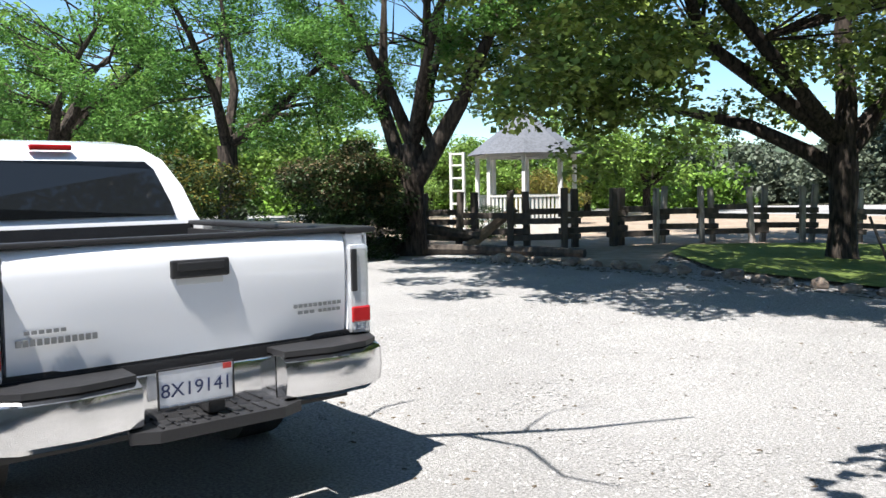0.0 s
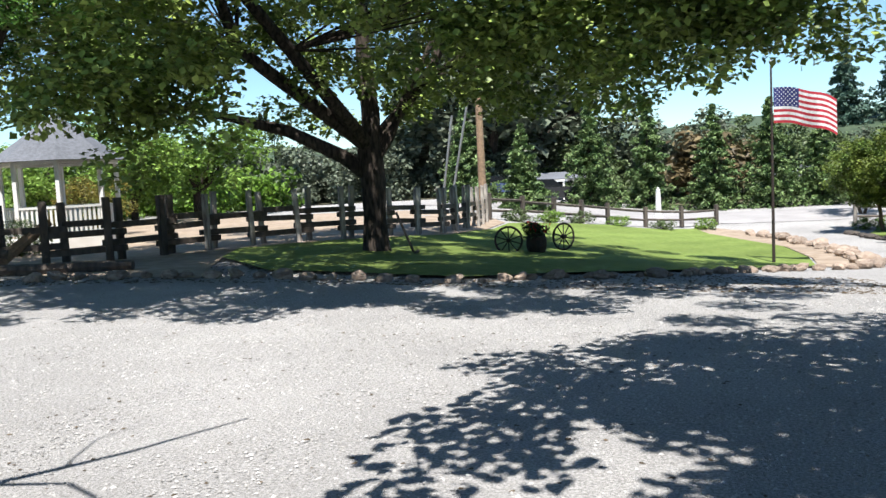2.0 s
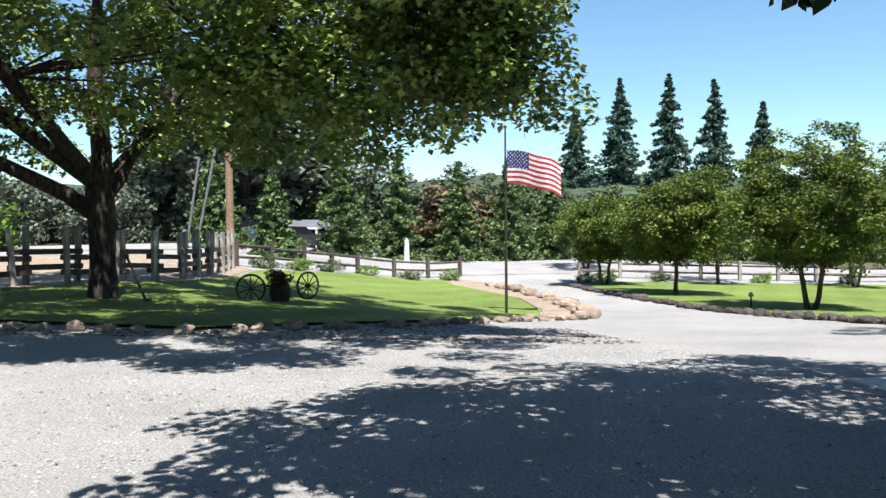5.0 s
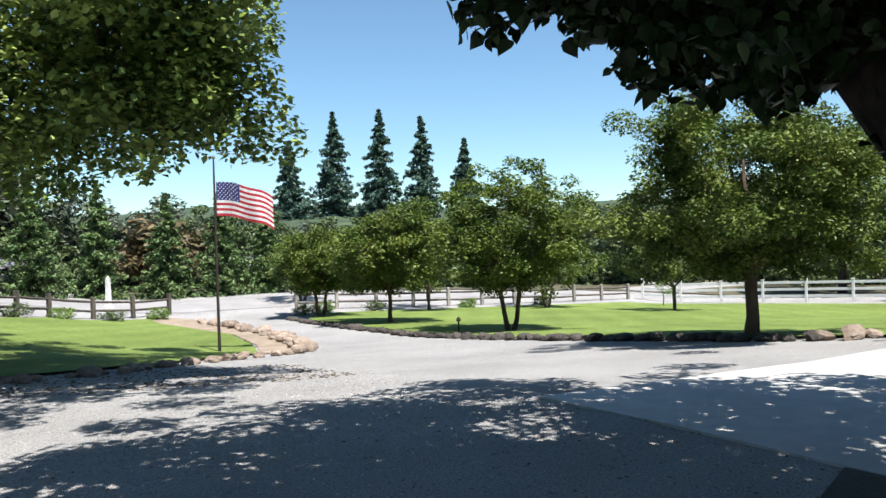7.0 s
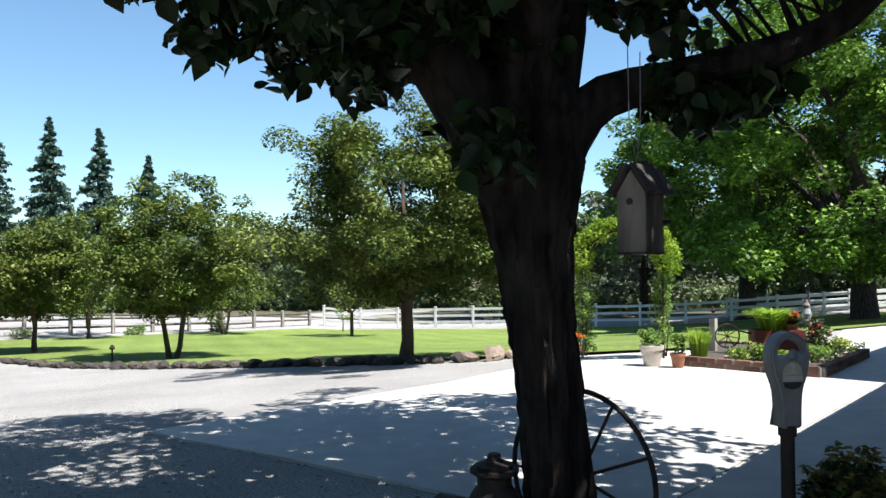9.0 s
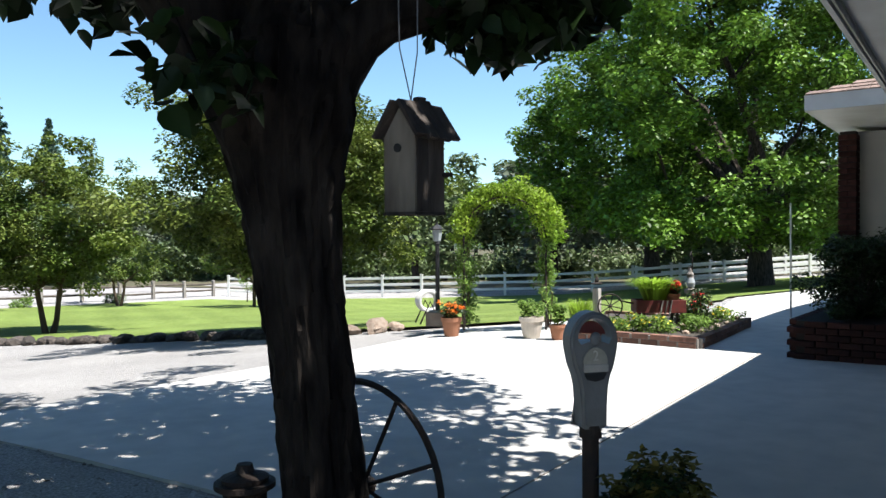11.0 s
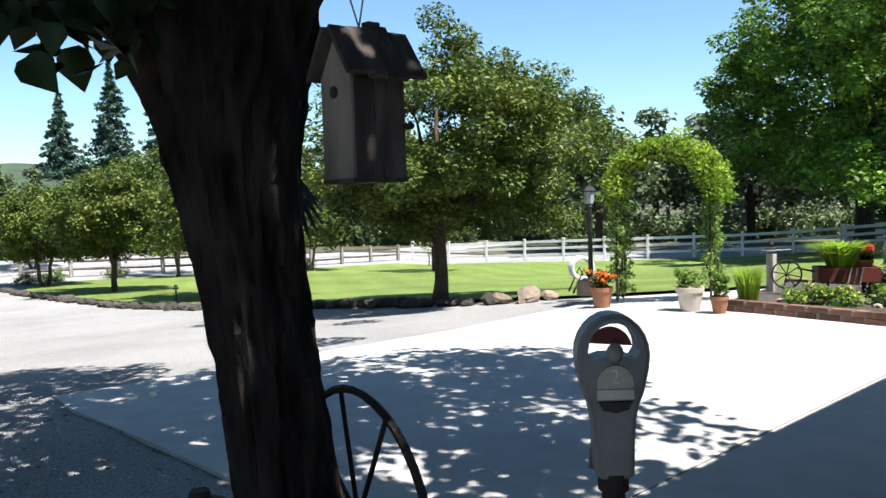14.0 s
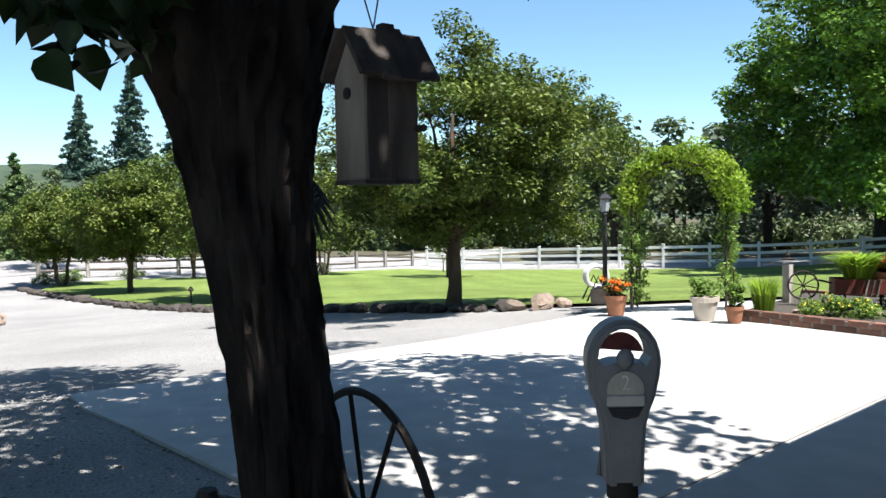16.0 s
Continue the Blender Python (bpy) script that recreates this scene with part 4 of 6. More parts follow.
def build_truck():
    t = thing("pickup_truck", TRUCK, "white pickup truck with chrome rear bumper parked on the gravel", "truck")
    bm = bmesh.new()
    # bed sides with wheel openings, and bed floor
    for s in (-1, 1):
        side = []
        for y, z in ((0.0, 0.52), (0.42, 0.52), (0.46, 0.72), (0.6, 0.86), (0.8, 0.9), (1.0, 0.86), (1.14, 0.72), (1.18, 0.45), (1.86, 0.45), (1.86, 1.2), (0.0, 1.2)):
            side.append((y, z))
        for x0, x1 in ((0.82, 0.865),):
            lo = [bm.verts.new((s * x0, y, z)) for y, z in side]
            hi = [bm.verts.new((s * (x1 - 0.03 * (1 if z > 1.1 else 0)), y, z)) for y, z in side]
            bm.faces.new(lo)
            bm.faces.new(hi[::-1])
            for k in range(len(side)):
                bm.faces.new((lo[k], lo[(k + 1) % len(side)], hi[(k + 1) % len(side)], hi[k]))
        box(bm, (s * 0.79, 0.04, 0.97), (0.12, 0.08, 0.46), bevel=0.01)
        box(bm, (s * 0.76, 0.95, 0.97), (0.05, 1.8, 0.42))
    bmesh.ops.recalc_face_normals(bm, faces=bm.faces[:])
    part("body", bm, PAINT, t)
    bm = bmesh.new()
    for s in (-1, 1):
        box(bm, (s * 0.81, 0.93, 1.215), (0.17, 1.88, 0.03), bevel=0.01)
        box(bm, (s * 0.72, 0.95, 0.98), (0.03, 1.75, 0.4))
    box(bm, (0, 0.93, 0.72), (1.5, 1.85, 0.06))
    box(bm, (0, 1.86, 0.97), (1.5, 0.04, 0.48))
    box(bm, (0, 0.02, 1.222), (1.46, 0.06, 0.022), bevel=0.008)
    part("bed_liner", bm, BLACK, t, "black bed liner and rail caps")
    # tailgate: softly crowned panel with a recessed lower edge
    bm = bmesh.new()
    cols, prof = 13, ((0.725, 0.03), (0.74, 0.0), (0.86, -0.012), (0.98, -0.02), (1.1, -0.022), (1.17, -0.014), (1.2, 0.004), (1.212, 0.03))
    grid = []
    for i in range(cols):
        u = -1 + 2 * i / (cols - 1)
        grid.append([bm.verts.new((0.715 * u, y + 0.012 * abs(u) ** 3, z + 0.004 * (1 - u * u))) for z, y in prof])
    for a, b in zip(grid, grid[1:]):
        for k in range(len(prof) - 1):
            bm.faces.new((a[k], b[k], b[k + 1], a[k + 1]))
    bmesh.ops.recalc_face_normals(bm, faces=bm.faces[:])
    back = bmesh.ops.extrude_face_region(bm, geom=bm.faces[:])
    for v in back["geom"]:
        if isinstance(v, bmesh.types.BMVert):
            v.co.y = 0.06
    bmesh.ops.recalc_face_normals(bm, faces=bm.faces[:])
    gate = part("tailgate", bm, PAINT, t, smooth=True)
    bm = bmesh.new()
    box(bm, (0.01, -0.026, 1.095), (0.25, 0.02, 0.075), bevel=0.009)
    box(bm, (0.01, -0.038, 1.105), (0.2, 0.012, 0.035), bevel=0.005)
    part("latch_handle", bm, BLACK, gate, "black plastic latch handle")
    bm = bmesh.new()
    box(bm, (0.01, -0.021, 1.045), (0.2, 0.006, 0.03), bevel=0.003)
    part("handle_recess", bm, WHITE, gate)
    for nm, x, z, w, h in (("badge_bar", -0.545, 0.868, 0.29, 0.024), ("badge_bar", -0.585, 0.905, 0.15, 0.014), ("badge_bar", 0.56, 0.888, 0.25, 0.016),
                           ("badge_bar", 0.5, 0.858, 0.09, 0.014), ("badge_bar", 0.62, 0.858, 0.12, 0.014)):
        bm = bmesh.new()
        n = int(w / 0.024)
        for k in range(n):
            box(bm, (x - w / 2 + (k + 0.5) * w / n, -0.0185, z), (w / n * 0.72, 0.006, h))
        part(nm, bm, STEEL, gate, "unreadable grey metal badge")
    # lamps
    for s in (-1, 1):
        bm = bmesh.new()
        box(bm, (s * 0.785, -0.006, 0.94), (0.105, 0.05, 0.42), bevel=0.02)
        l = part("tail_light", bm, CLEAR_LENS, t, "clear and red tail light")
        bm = bmesh.new()
        box(bm, (s * 0.787, -0.026, 0.82), (0.1, 0.024, 0.075), bevel=0.008)
        part("red_lens", bm, RED_LENS, l, "red lens")
        bm = bmesh.new()
        box(bm, (s * 0.752, -0.031, 1.03), (0.03, 0.016, 0.2), bevel=0.006)
        part("lamp_trim", bm, BLACK, l, "dark lamp trim")
    # bumper: chrome ends, dark step pads, dropped centre step
    bm = bmesh.new()
    for s in (-1, 1):
        pr = [(0.30, -0.17), (0.52, -0.21), (0.72, -0.19), (0.81, -0.13), (0.86, -0.03), (0.865, 0.25)]
        rows = []
        for x, y in pr:
            rows.append([bm.verts.new((s * x, y + dy, z)) for dy, z in ((0.03, 0.70), (-0.02, 0.68), (-0.03, 0.60), (-0.015, 0.53), (0.03, 0.50))])
        for a, b in zip(rows, rows[1:]):
            for k in range(4):
                bm.faces.new((a[k], b[k], b[k + 1], a[k + 1]))
        m2 = [bm.verts.new((s * 0.30, -0.06, z)) for z in (0.70, 0.68, 0.60, 0.53, 0.50)]
        for k in range(4):
            bm.faces.new((rows[0][k], rows[0][k + 1], m2[k + 1], m2[k]))
    bmesh.ops.recalc_face_normals(bm, faces=bm.faces[:])
    bmesh.ops.solidify(bm, geom=bm.faces[:], thickness=0.006)
    bump = part("bumper", bm, CHROME, t, "chrome rear bumper", smooth=True)
    bm = bmesh.new()
    box(bm, (-0.0, -0.075, 0.60), (0.6, 0.05, 0.2), bevel=0.012)
    part("plate_recess", bm, CHROME, bump, smooth=True)
    bm = bmesh.new()
    for s in (-1, 1):
        prism(bm, [(s * x, y) for x, y in ((0.31, 0.0), (0.31, -0.16), (0.52, -0.2), (0.71, -0.18), (0.8, -0.12), (0.84, -0.02), (0.84, 0.0))][::s], 0.698, 0.722)
    part("step_pad", bm, BLACK, bump, "black ribbed step pads")
    bm = bmesh.new()
    prism(bm, [(-0.32, -0.06), (-0.36, -0.2), (-0.26, -0.25), (0.26, -0.25), (0.36, -0.2), (0.32, -0.06)], 0.47, 0.515)
    for k in range(9):
        box(bm, (-0.24 + k * 0.06, -0.17, 0.518), (0.012, 0.11, 0.008))
    part("centre_step", bm, BLACK, bump, "black ribbed centre step")
    bm = bmesh.new()
    box(bm, (0, -0.02, 0.56), (0.07, 0.3, 0.07), bevel=0.006)
    box(bm, (0, 0.1, 0.68), (1.7, 0.2, 0.1))
    # These low wide boxes are added to block light under the bumper.
    box(bm, (0, 1.0, 0.52), (1.5, 1.9, 0.2))
    box(bm, (0, 0.1, 0.56), (1.4, 0.2, 0.2))
    part("chassis_and_light_block", bm, BLACK, t)
    bm = bmesh.new()
    box(bm, (-0.09, -0.185, 0.655), (0.305, 0.006, 0.15), rx=4, bevel=0.002)
    plate = part("licence_plate", bm, PLATE, t, "white plate with dark blue characters")
    write("8X19141", 0.078, pose(-0.09, -0.1935, 0.646, 94, 0, 0), BLUE_INK, plate, "characters", 0.001)
    bm = bmesh.new()
    for x, z, w, h in ((-0.09, 0.7305, 0.31, 0.006), (-0.09, 0.58, 0.31, 0.006), (-0.2425, 0.655, 0.006, 0.15), (0.0625, 0.655, 0.006, 0.15)):
        box(bm, (x, -0.19, z), (w, 0.008, h))
    part("plate_frame", bm, BLACK, plate)
    bm = bmesh.new()
    box(bm, (0.035, -0.1965, 0.714), (0.035, 0.003, 0.022))
    part("sticker", bm, RED_PAINT, plate, "small red sticker")
    # cab
    bm = bmesh.new()
    ringz = [(0.45, 1.9, 0.84), (0.9, 1.9, 0.87), (1.2, 1.9, 0.84), (1.27, 1.92, 0.80), (1.45, 1.98, 0.74), (1.62, 2.05, 0.64), (1.71, 2.15, 0.52), (1.745, 2.3, 0.4)]
    rows = []
    for z, y, hw in ringz:
        fy = 4.2 - max(0, z - 1.2) * 1.2
        rows.append([bm.verts.new((-hw, y, z)), bm.verts.new((hw, y, z)), bm.verts.new((hw + (0.02 if z < 1.3 else 0), fy, z)), bm.verts.new((-hw - (0.02 if z < 1.3 else 0), fy, z))])
    for a, b in zip(rows, rows[1:]):
        for k in range(4):
            bm.faces.new((a[k], a[(k + 1) % 4], b[(k + 1) % 4], b[k]))
    bm.faces.new(rows[-1])
    bm.faces.new(rows[0][::-1])
    box(bm, (0, 4.75, 0.78), (1.8, 1.2, 0.56), bevel=0.08)
    bmesh.ops.recalc_face_normals(bm, faces=bm.faces[:])
    part("cab", bm, PAINT, t, smooth=True)
    bm = bmesh.new()
    q = [bm.verts.new(p) for p in ((-0.66, 1.905, 1.265), (0.66, 1.905, 1.265), (0.64, 1.925, 1.35), (0.57, 2.01, 1.56), (0.52, 2.03, 1.61), (-0.52, 2.03, 1.61), (-0.57, 2.01, 1.56), (-0.64, 1.925, 1.35))]
    bm.faces.new(q)
    bmesh.ops.solidify(bm, geom=bm.faces[:], thickness=-0.012)
    bmesh.ops.recalc_face_normals(bm, faces=bm.faces[:])
    part("rear_window", bm, GLASS, t, "dark tinted rear window")
    for s in (-1, 1):
        bm = bmesh.new()
        q = [bm.verts.new((s * x, y, z)) for x, y, z in ((0.885, 2.25, 1.24), (0.895, 3.95, 1.24), (0.7, 3.6, 1.58), (0.7, 2.4, 1.58))]
        bm.faces.new(q)
        bmesh.ops.solidify(bm, geom=bm.faces[:], thickness=0.012)
        part("side_window", bm, GLASS, t, "dark side window")
    bm = bmesh.new()
    box(bm, (-0.03, 2.07, 1.69), (0.24, 0.06, 0.035), bevel=0.01)
    part("brake_light", bm, RED_LENS, t, "red high brake light")
    for x in (-0.7, 0.7):
        for y in (1.12, 4.5):
            w = new("wheel")
            w.parent = t
            w.location = (x, y, 0.37)
            bm = bmesh.new()
            cyl(bm, (-0.12, 0, 0), (0.12, 0, 0), 0.37, n=28)
            part("tyre", bm, RUBBER, w)
            bm = bmesh.new()
            cyl(bm, (-0.125, 0, 0), (0.125, 0, 0), 0.21, n=20)
            part("rim", bm, STEEL, w)


build_truck()


# ---- meter, birdhouse, wheel, bush near the tree ----
def build_meter():
    t = thing("parking_meter", pose(4.73, 1.57, 0.006, 0, 0, -39) @ Matrix.Diagonal((0.79, 0.8, 0.93, 1)), "old grey parking meter head on a dark pipe beside the drive", "parking meter")
    bm = bmesh.new()
    cyl(bm, (0, 0, -0.02), (0, 0, 0.74), 0.034, n=16)
    cyl(bm, (0, 0, 0.7), (0, 0, 0.75), 0.045, n=16)
    part("pole", bm, IRON, t, "dark rusty pipe")
    out = [(0.04, 0.735), (0.054, 0.745), (0.056, 0.82), (0.061, 0.88), (0.07, 0.915), (0.086, 0.95), (0.099, 1.0), (0.104, 1.035)]
    prof = out + [(0.104 * math.cos(radians(a)), 1.035 + 0.104 * math.sin(radians(a))) for a in range(15, 91, 15)]
    outline = prof + [(-x, z) for x, z in prof[::-1] if x > 0.01]
    bm = bmesh.new()
    hole = [(0.074 * math.cos(radians(a)), 1.047 + 0.07 * math.sin(radians(a))) for a in range(0, 181, 20)]
    hole = hole + [(-0.06, 1.028), (-0.03, 1.036), (0.03, 1.036), (0.06, 1.028)]
    # front and back shells as two layers between outline and window
    for y in (-0.05, 0.05):
        vs = [bm.verts.new((x, y, z)) for x, z in outline]
        hs = [bm.verts.new((x, y, z)) for x, z in hole]
        es = [bm.edges.new((vs[i], vs[(i + 1) % len(vs)])) for i in range(len(vs))]
        es += [bm.edges.new((hs[i], hs[(i + 1) % len(hs)])) for i in range(len(hs))]
        bmesh.ops.triangle_fill(bm, edges=es, use_beauty=True)
        if y < 0:
            v1, h1 = vs, hs
    for a, b in ((v1, vs), (h1, hs)):
        for i in range(len(a)):
            j = (i + 1) % len(a)
            bm.faces.new((a[i], a[j], b[j], b[i]))
    rim = [e for e in bm.edges if all(v in set(v1) or v in set(vs) for v in e.verts) and abs(e.verts[0].co.y - e.verts[1].co.y) < 0.001 and len(e.link_faces) == 2 and abs(e.calc_face_angle(0)) > 0.9]
    bmesh.ops.bevel(bm, geom=rim, offset=0.012, segments=3, affect='EDGES')
    bmesh.ops.recalc_face_normals(bm, faces=bm.faces[:])
    part("housing", bm, STEEL, t, "worn grey cast housing", smooth=True)
    bm = bmesh.new()
    prism(bm, [(0.066 * math.cos(radians(a)) - 0.006, 0.066 * math.sin(radians(a))) for a in range(16, 165, 14)], -0.004, 0.004, pose(0, -0.02, 1.04, 90, 0, 0))
    part("flag", bm, DARK_RED, t, "red expired flag behind the window")
    bm = bmesh.new()
    lathe(bm, [(0.025, -0.056), (0.022, -0.062), (0.016, -0.067), (0.004, -0.069)], 16)
    bmesh.ops.transform(bm, matrix=pose(0, 0, 1.046, 90, 0, 0) @ Matrix.Scale(-1, 4, (0, 0, 1)) @ pose(0, 0, -0.0), verts=bm.verts[:])
    part("knob", bm, STEEL, t)
    bm = bmesh.new()
    prism(bm, [(0.052 * math.cos(radians(a)), 0.046 * math.sin(radians(a))) for a in range(-20, 201, 20)], 0.05, 0.056, pose(0, 0, 0.971, 90, 0, 0))
    part("number_plate", bm, material("tarnished_brass", (0.50, 0.48, 0.40), 0.5, metal=0.4, scale=14, bump=0.1), t, "tarnished metal number plate")
    bm = bmesh.new()
    box(bm, (0, -0.059, 0.947), (0.106, 0.008, 0.026), bevel=0.003)
    part("band", bm, material("pale_metal", (0.55, 0.54, 0.5), 0.4, metal=0.5, scale=14, bump=0.1), t)
    # Raised black plate; its colour gives the recess its shade.
    bm = bmesh.new()
    prism(bm, [(-0.048, 0.0), (-0.036, -0.02), (0.0, -0.028), (0.036, -0.02), (0.048, 0.0)], 0.05, 0.056, pose(0, 0, 0.928, 90, 0, 0))
    part("recess_shade_plate", bm, BLACK, t, "black plate painting the shade of the coin recess")
    write("2", 0.05, pose(0.0, -0.0575, 0.988, 90, 0, 0), material("numeral_paint", (0.7, 0.68, 0.6), 0.5, bump=0), t, "numeral", 0.001)


def build_birdhouse():
    t = thing("birdhouse", pose(4.37, 2.0, 1.385, 0, 0, 1), "weathered wooden birdhouse with bark roof hanging by a wire", "birdhouse")
    bm = bmesh.new()
    w, d, h, g = 0.062, 0.075, 0.235, 0.325
    sec = [(-w, 0), (w, 0), (w, h), (0, g), (-w, h)]
    lo = [bm.verts.new((-d, x, z)) for x, z in sec]
    hi = [bm.verts.new((d, x, z)) for x, z in sec]
    bm.faces.new(lo)
    bm.faces.new(hi[::-1])
    for k in range(5):
        bm.faces.new((lo[k], lo[(k + 1) % 5], hi[(k + 1) % 5], hi[k]))
    bmesh.ops.recalc_face_normals(bm, faces=bm.faces[:])
    part("box", bm, material("bleached_board", (0.25, 0.22, 0.18), 0.9, color2=(0.05, 0.04, 0.033), scale=7, bump=0.8, bscale=25, stretch=(1, 1, 0.2)), t, "grey weathered board box")
    for s in (-1, 1):
        bm = bmesh.new()
        ang = math.degrees(math.atan2(g - h, w))
        for k in range(4):
            box(bm, (-0.068 + 0.05 * k + 0.005 * (k % 2), s * (0.05 + 0.002 * k), 0.291 - 0.003 * (k % 2)), (0.06, 0.135 + 0.012 * (k % 3), 0.012), rx=-s * ang, rz=2 * (k % 2) - 1)
        part("roof_slab", bm, WOOD_SHADED, t, "bark roof slabs, darkened in colour for the tree's shade")
    bm = bmesh.new()
    box(bm, (0.03, 0, 0.345), (0.035, 0.03, 0.05), bevel=0.004)
    part("chimney", bm, WOOD_SHADED, t)
    # Black disc on the closed face paints the dark inside of the hole.
    for x, z in ((-0.078, 0.2),):
        bm = bmesh.new()
        cyl(bm, (x - 0.002, 0.005, z), (x + 0.004, 0.005, z), 0.014, n=12)
        part("hole_shade_disc", bm, BLACK, t)
    bm = bmesh.new()
    cyl(bm, (0.07, -0.063, 0.12), (0.07, -0.095, 0.12), 0.008, n=8)
    part("perch", bm, WOOD_SHADED, t)
    bm = bmesh.new()
    box(bm, (0, 0, -0.004), (0.156, 0.13, 0.01))
    box(bm, (-0.04, -0.064, 0.115), (0.055, 0.006, 0.225))
    part("base_board", bm, WOOD_SHADED, t)
    for s in (-1, 1):
        bm = bmesh.new()
        tube(bm, [(0.0, 0, 0.34), (0.01, 0.02, 0.36), (s * 0.045, 0.02, 0.52), (s * 0.05, 0.02, 0.82)], 0.0022, 5)
        part("wire", bm, STEEL, t)


def spoked_wheel(name, m, r, label, spokes=10, rim=0.02, hub=0.04, width=1.0, cat="wheel"):
    t = thing(name, m, label, cat)
    bm = bmesh.new()
    hoop(bm, (0, 0, 0), (0, 1, 0), r - rim, rim, 40, width)
    part("rim", bm, IRON, t)
    bm = bmesh.new()
    lathe(bm, [(hub * 0.6, -0.05), (hub, -0.03), (hub, 0.03), (hub * 0.6, 0.05)], 14)
    bmesh.ops.rotate(bm, cent=(0, 0, 0), matrix=Matrix.Rotation(math.pi / 2, 3, 'X'), verts=bm.verts[:])
    part("hub", bm, IRON, t)
    bm = bmesh.new()
    cyl(bm, (0, 0, hub * 0.8), (0, 0, r - rim), 0.006 + r * 0.005, n=6)
    me = mesh_of(bm, "spoke", IRON)
    for k in range(spokes):
        place(me, "spoke", pose(0, 0, 0, 0, 360 * k / spokes + 12, 0), t)
    return t


def flower_pot(at, r, h, mat, label, plant=None, seed=1, petals=None, ph=0.3, z=None):
    t = thing("flower_pot", pose(at[0], at[1], ground(*at) + 0.02 if z is None else z), label, "flower pot")
    bm = bmesh.new()
    lathe(bm, [(r * 0.66, 0), (r * 0.68, 0.01), (r * 0.92, h * 0.78), (r, h * 0.8), (r * 1.02, h), (r * 0.9, h), (r * 0.88, h * 0.86)], 22)
    part("pot", bm, mat, t)
    rs = np.random.RandomState(seed)
    pts = crown_points(rs, 26, (0, 0, h + ph * 0.45), (r * 1.1, r * 1.1, ph * 0.55), h * 0.9, 0.3, 0.2)
    if plant:
        leaves("plant", pts, 500, 0.05, r * 0.4, plant, t, seed=seed)
    if petals:
        leaves("blossom", [p + np.array([0, 0, 0.04]) for p in pts[:14]], 260, 0.04, r * 0.35, petals, t, seed=seed + 1, aspect=0.9)
    return t


build_meter()
build_birdhouse()
spoked_wheel("wagon_wheel", pose(4.6, 2.46, 0.365, 0, 0, 87), 0.41, "dark iron spoked wheel standing behind the tree trunk", spokes=9, rim=0.013)
bush("bush", (4.70, 1.32), (0.165, 0.165), 0.36, SHRUB, "small dark bush in a pot by the parking meter", 91, count=2600, size=0.04, z=0.24, tips=SHRUB_YEL)
flower_pot((4.70, 1.32), 0.15, 0.27, IRON, "dark iron pot under the small bush", z=0.03)
t = thing("white_box", pose(4.42, 0.72, 0.0, 0, 0, 12), "small white painted box by the porch post", "box")
part("side_panel", box(bmesh.new(), (0, 0, 0.3), (0.26, 0.26, 0.58), bevel=0.006), WHITE, t)
part("top_board", box(bmesh.new(), (0, 0, 0.605), (0.3, 0.3, 0.025), bevel=0.005), WHITE, t)
t = thing("milk_can", pose(4.16, 2.60, 0.0) @ Matrix.Scale(0.88, 4), "dark old milk can behind the tree", "milk can")
bm = bmesh.new()
lathe(bm, [(0.13, 0), (0.14, 0.02), (0.14, 0.34), (0.12, 0.40), (0.085, 0.45), (0.085, 0.49), (0.12, 0.51), (0.12, 0.53)], 22)
part("can", bm, IRON, t)
bm = bmesh.new()
lathe(bm, [(0.09, 0.53), (0.095, 0.55), (0.04, 0.57), (0.03, 0.6)], 16)
part("lid", bm, IRON, t)
t = thing("palm_ornament", pose(4.42, 2.55, 1.31), "small black metal palm ornament fixed to the trunk", "ornament")
for k in range(9):
    bm = bmesh.new()
    a = radians(-80 + k * 22)
    tube(bm, [(0, 0, 0), (0.05 * math.cos(a) + 0.06, 0.02, 0.05 * math.sin(a) + 0.05), (0.10 * math.cos(a) + 0.07, 0.03, 0.09 * math.sin(a) - 0.02)], [0.006, 0.011, 0.002], 4)
    part("frond", bm, BLACK, t)

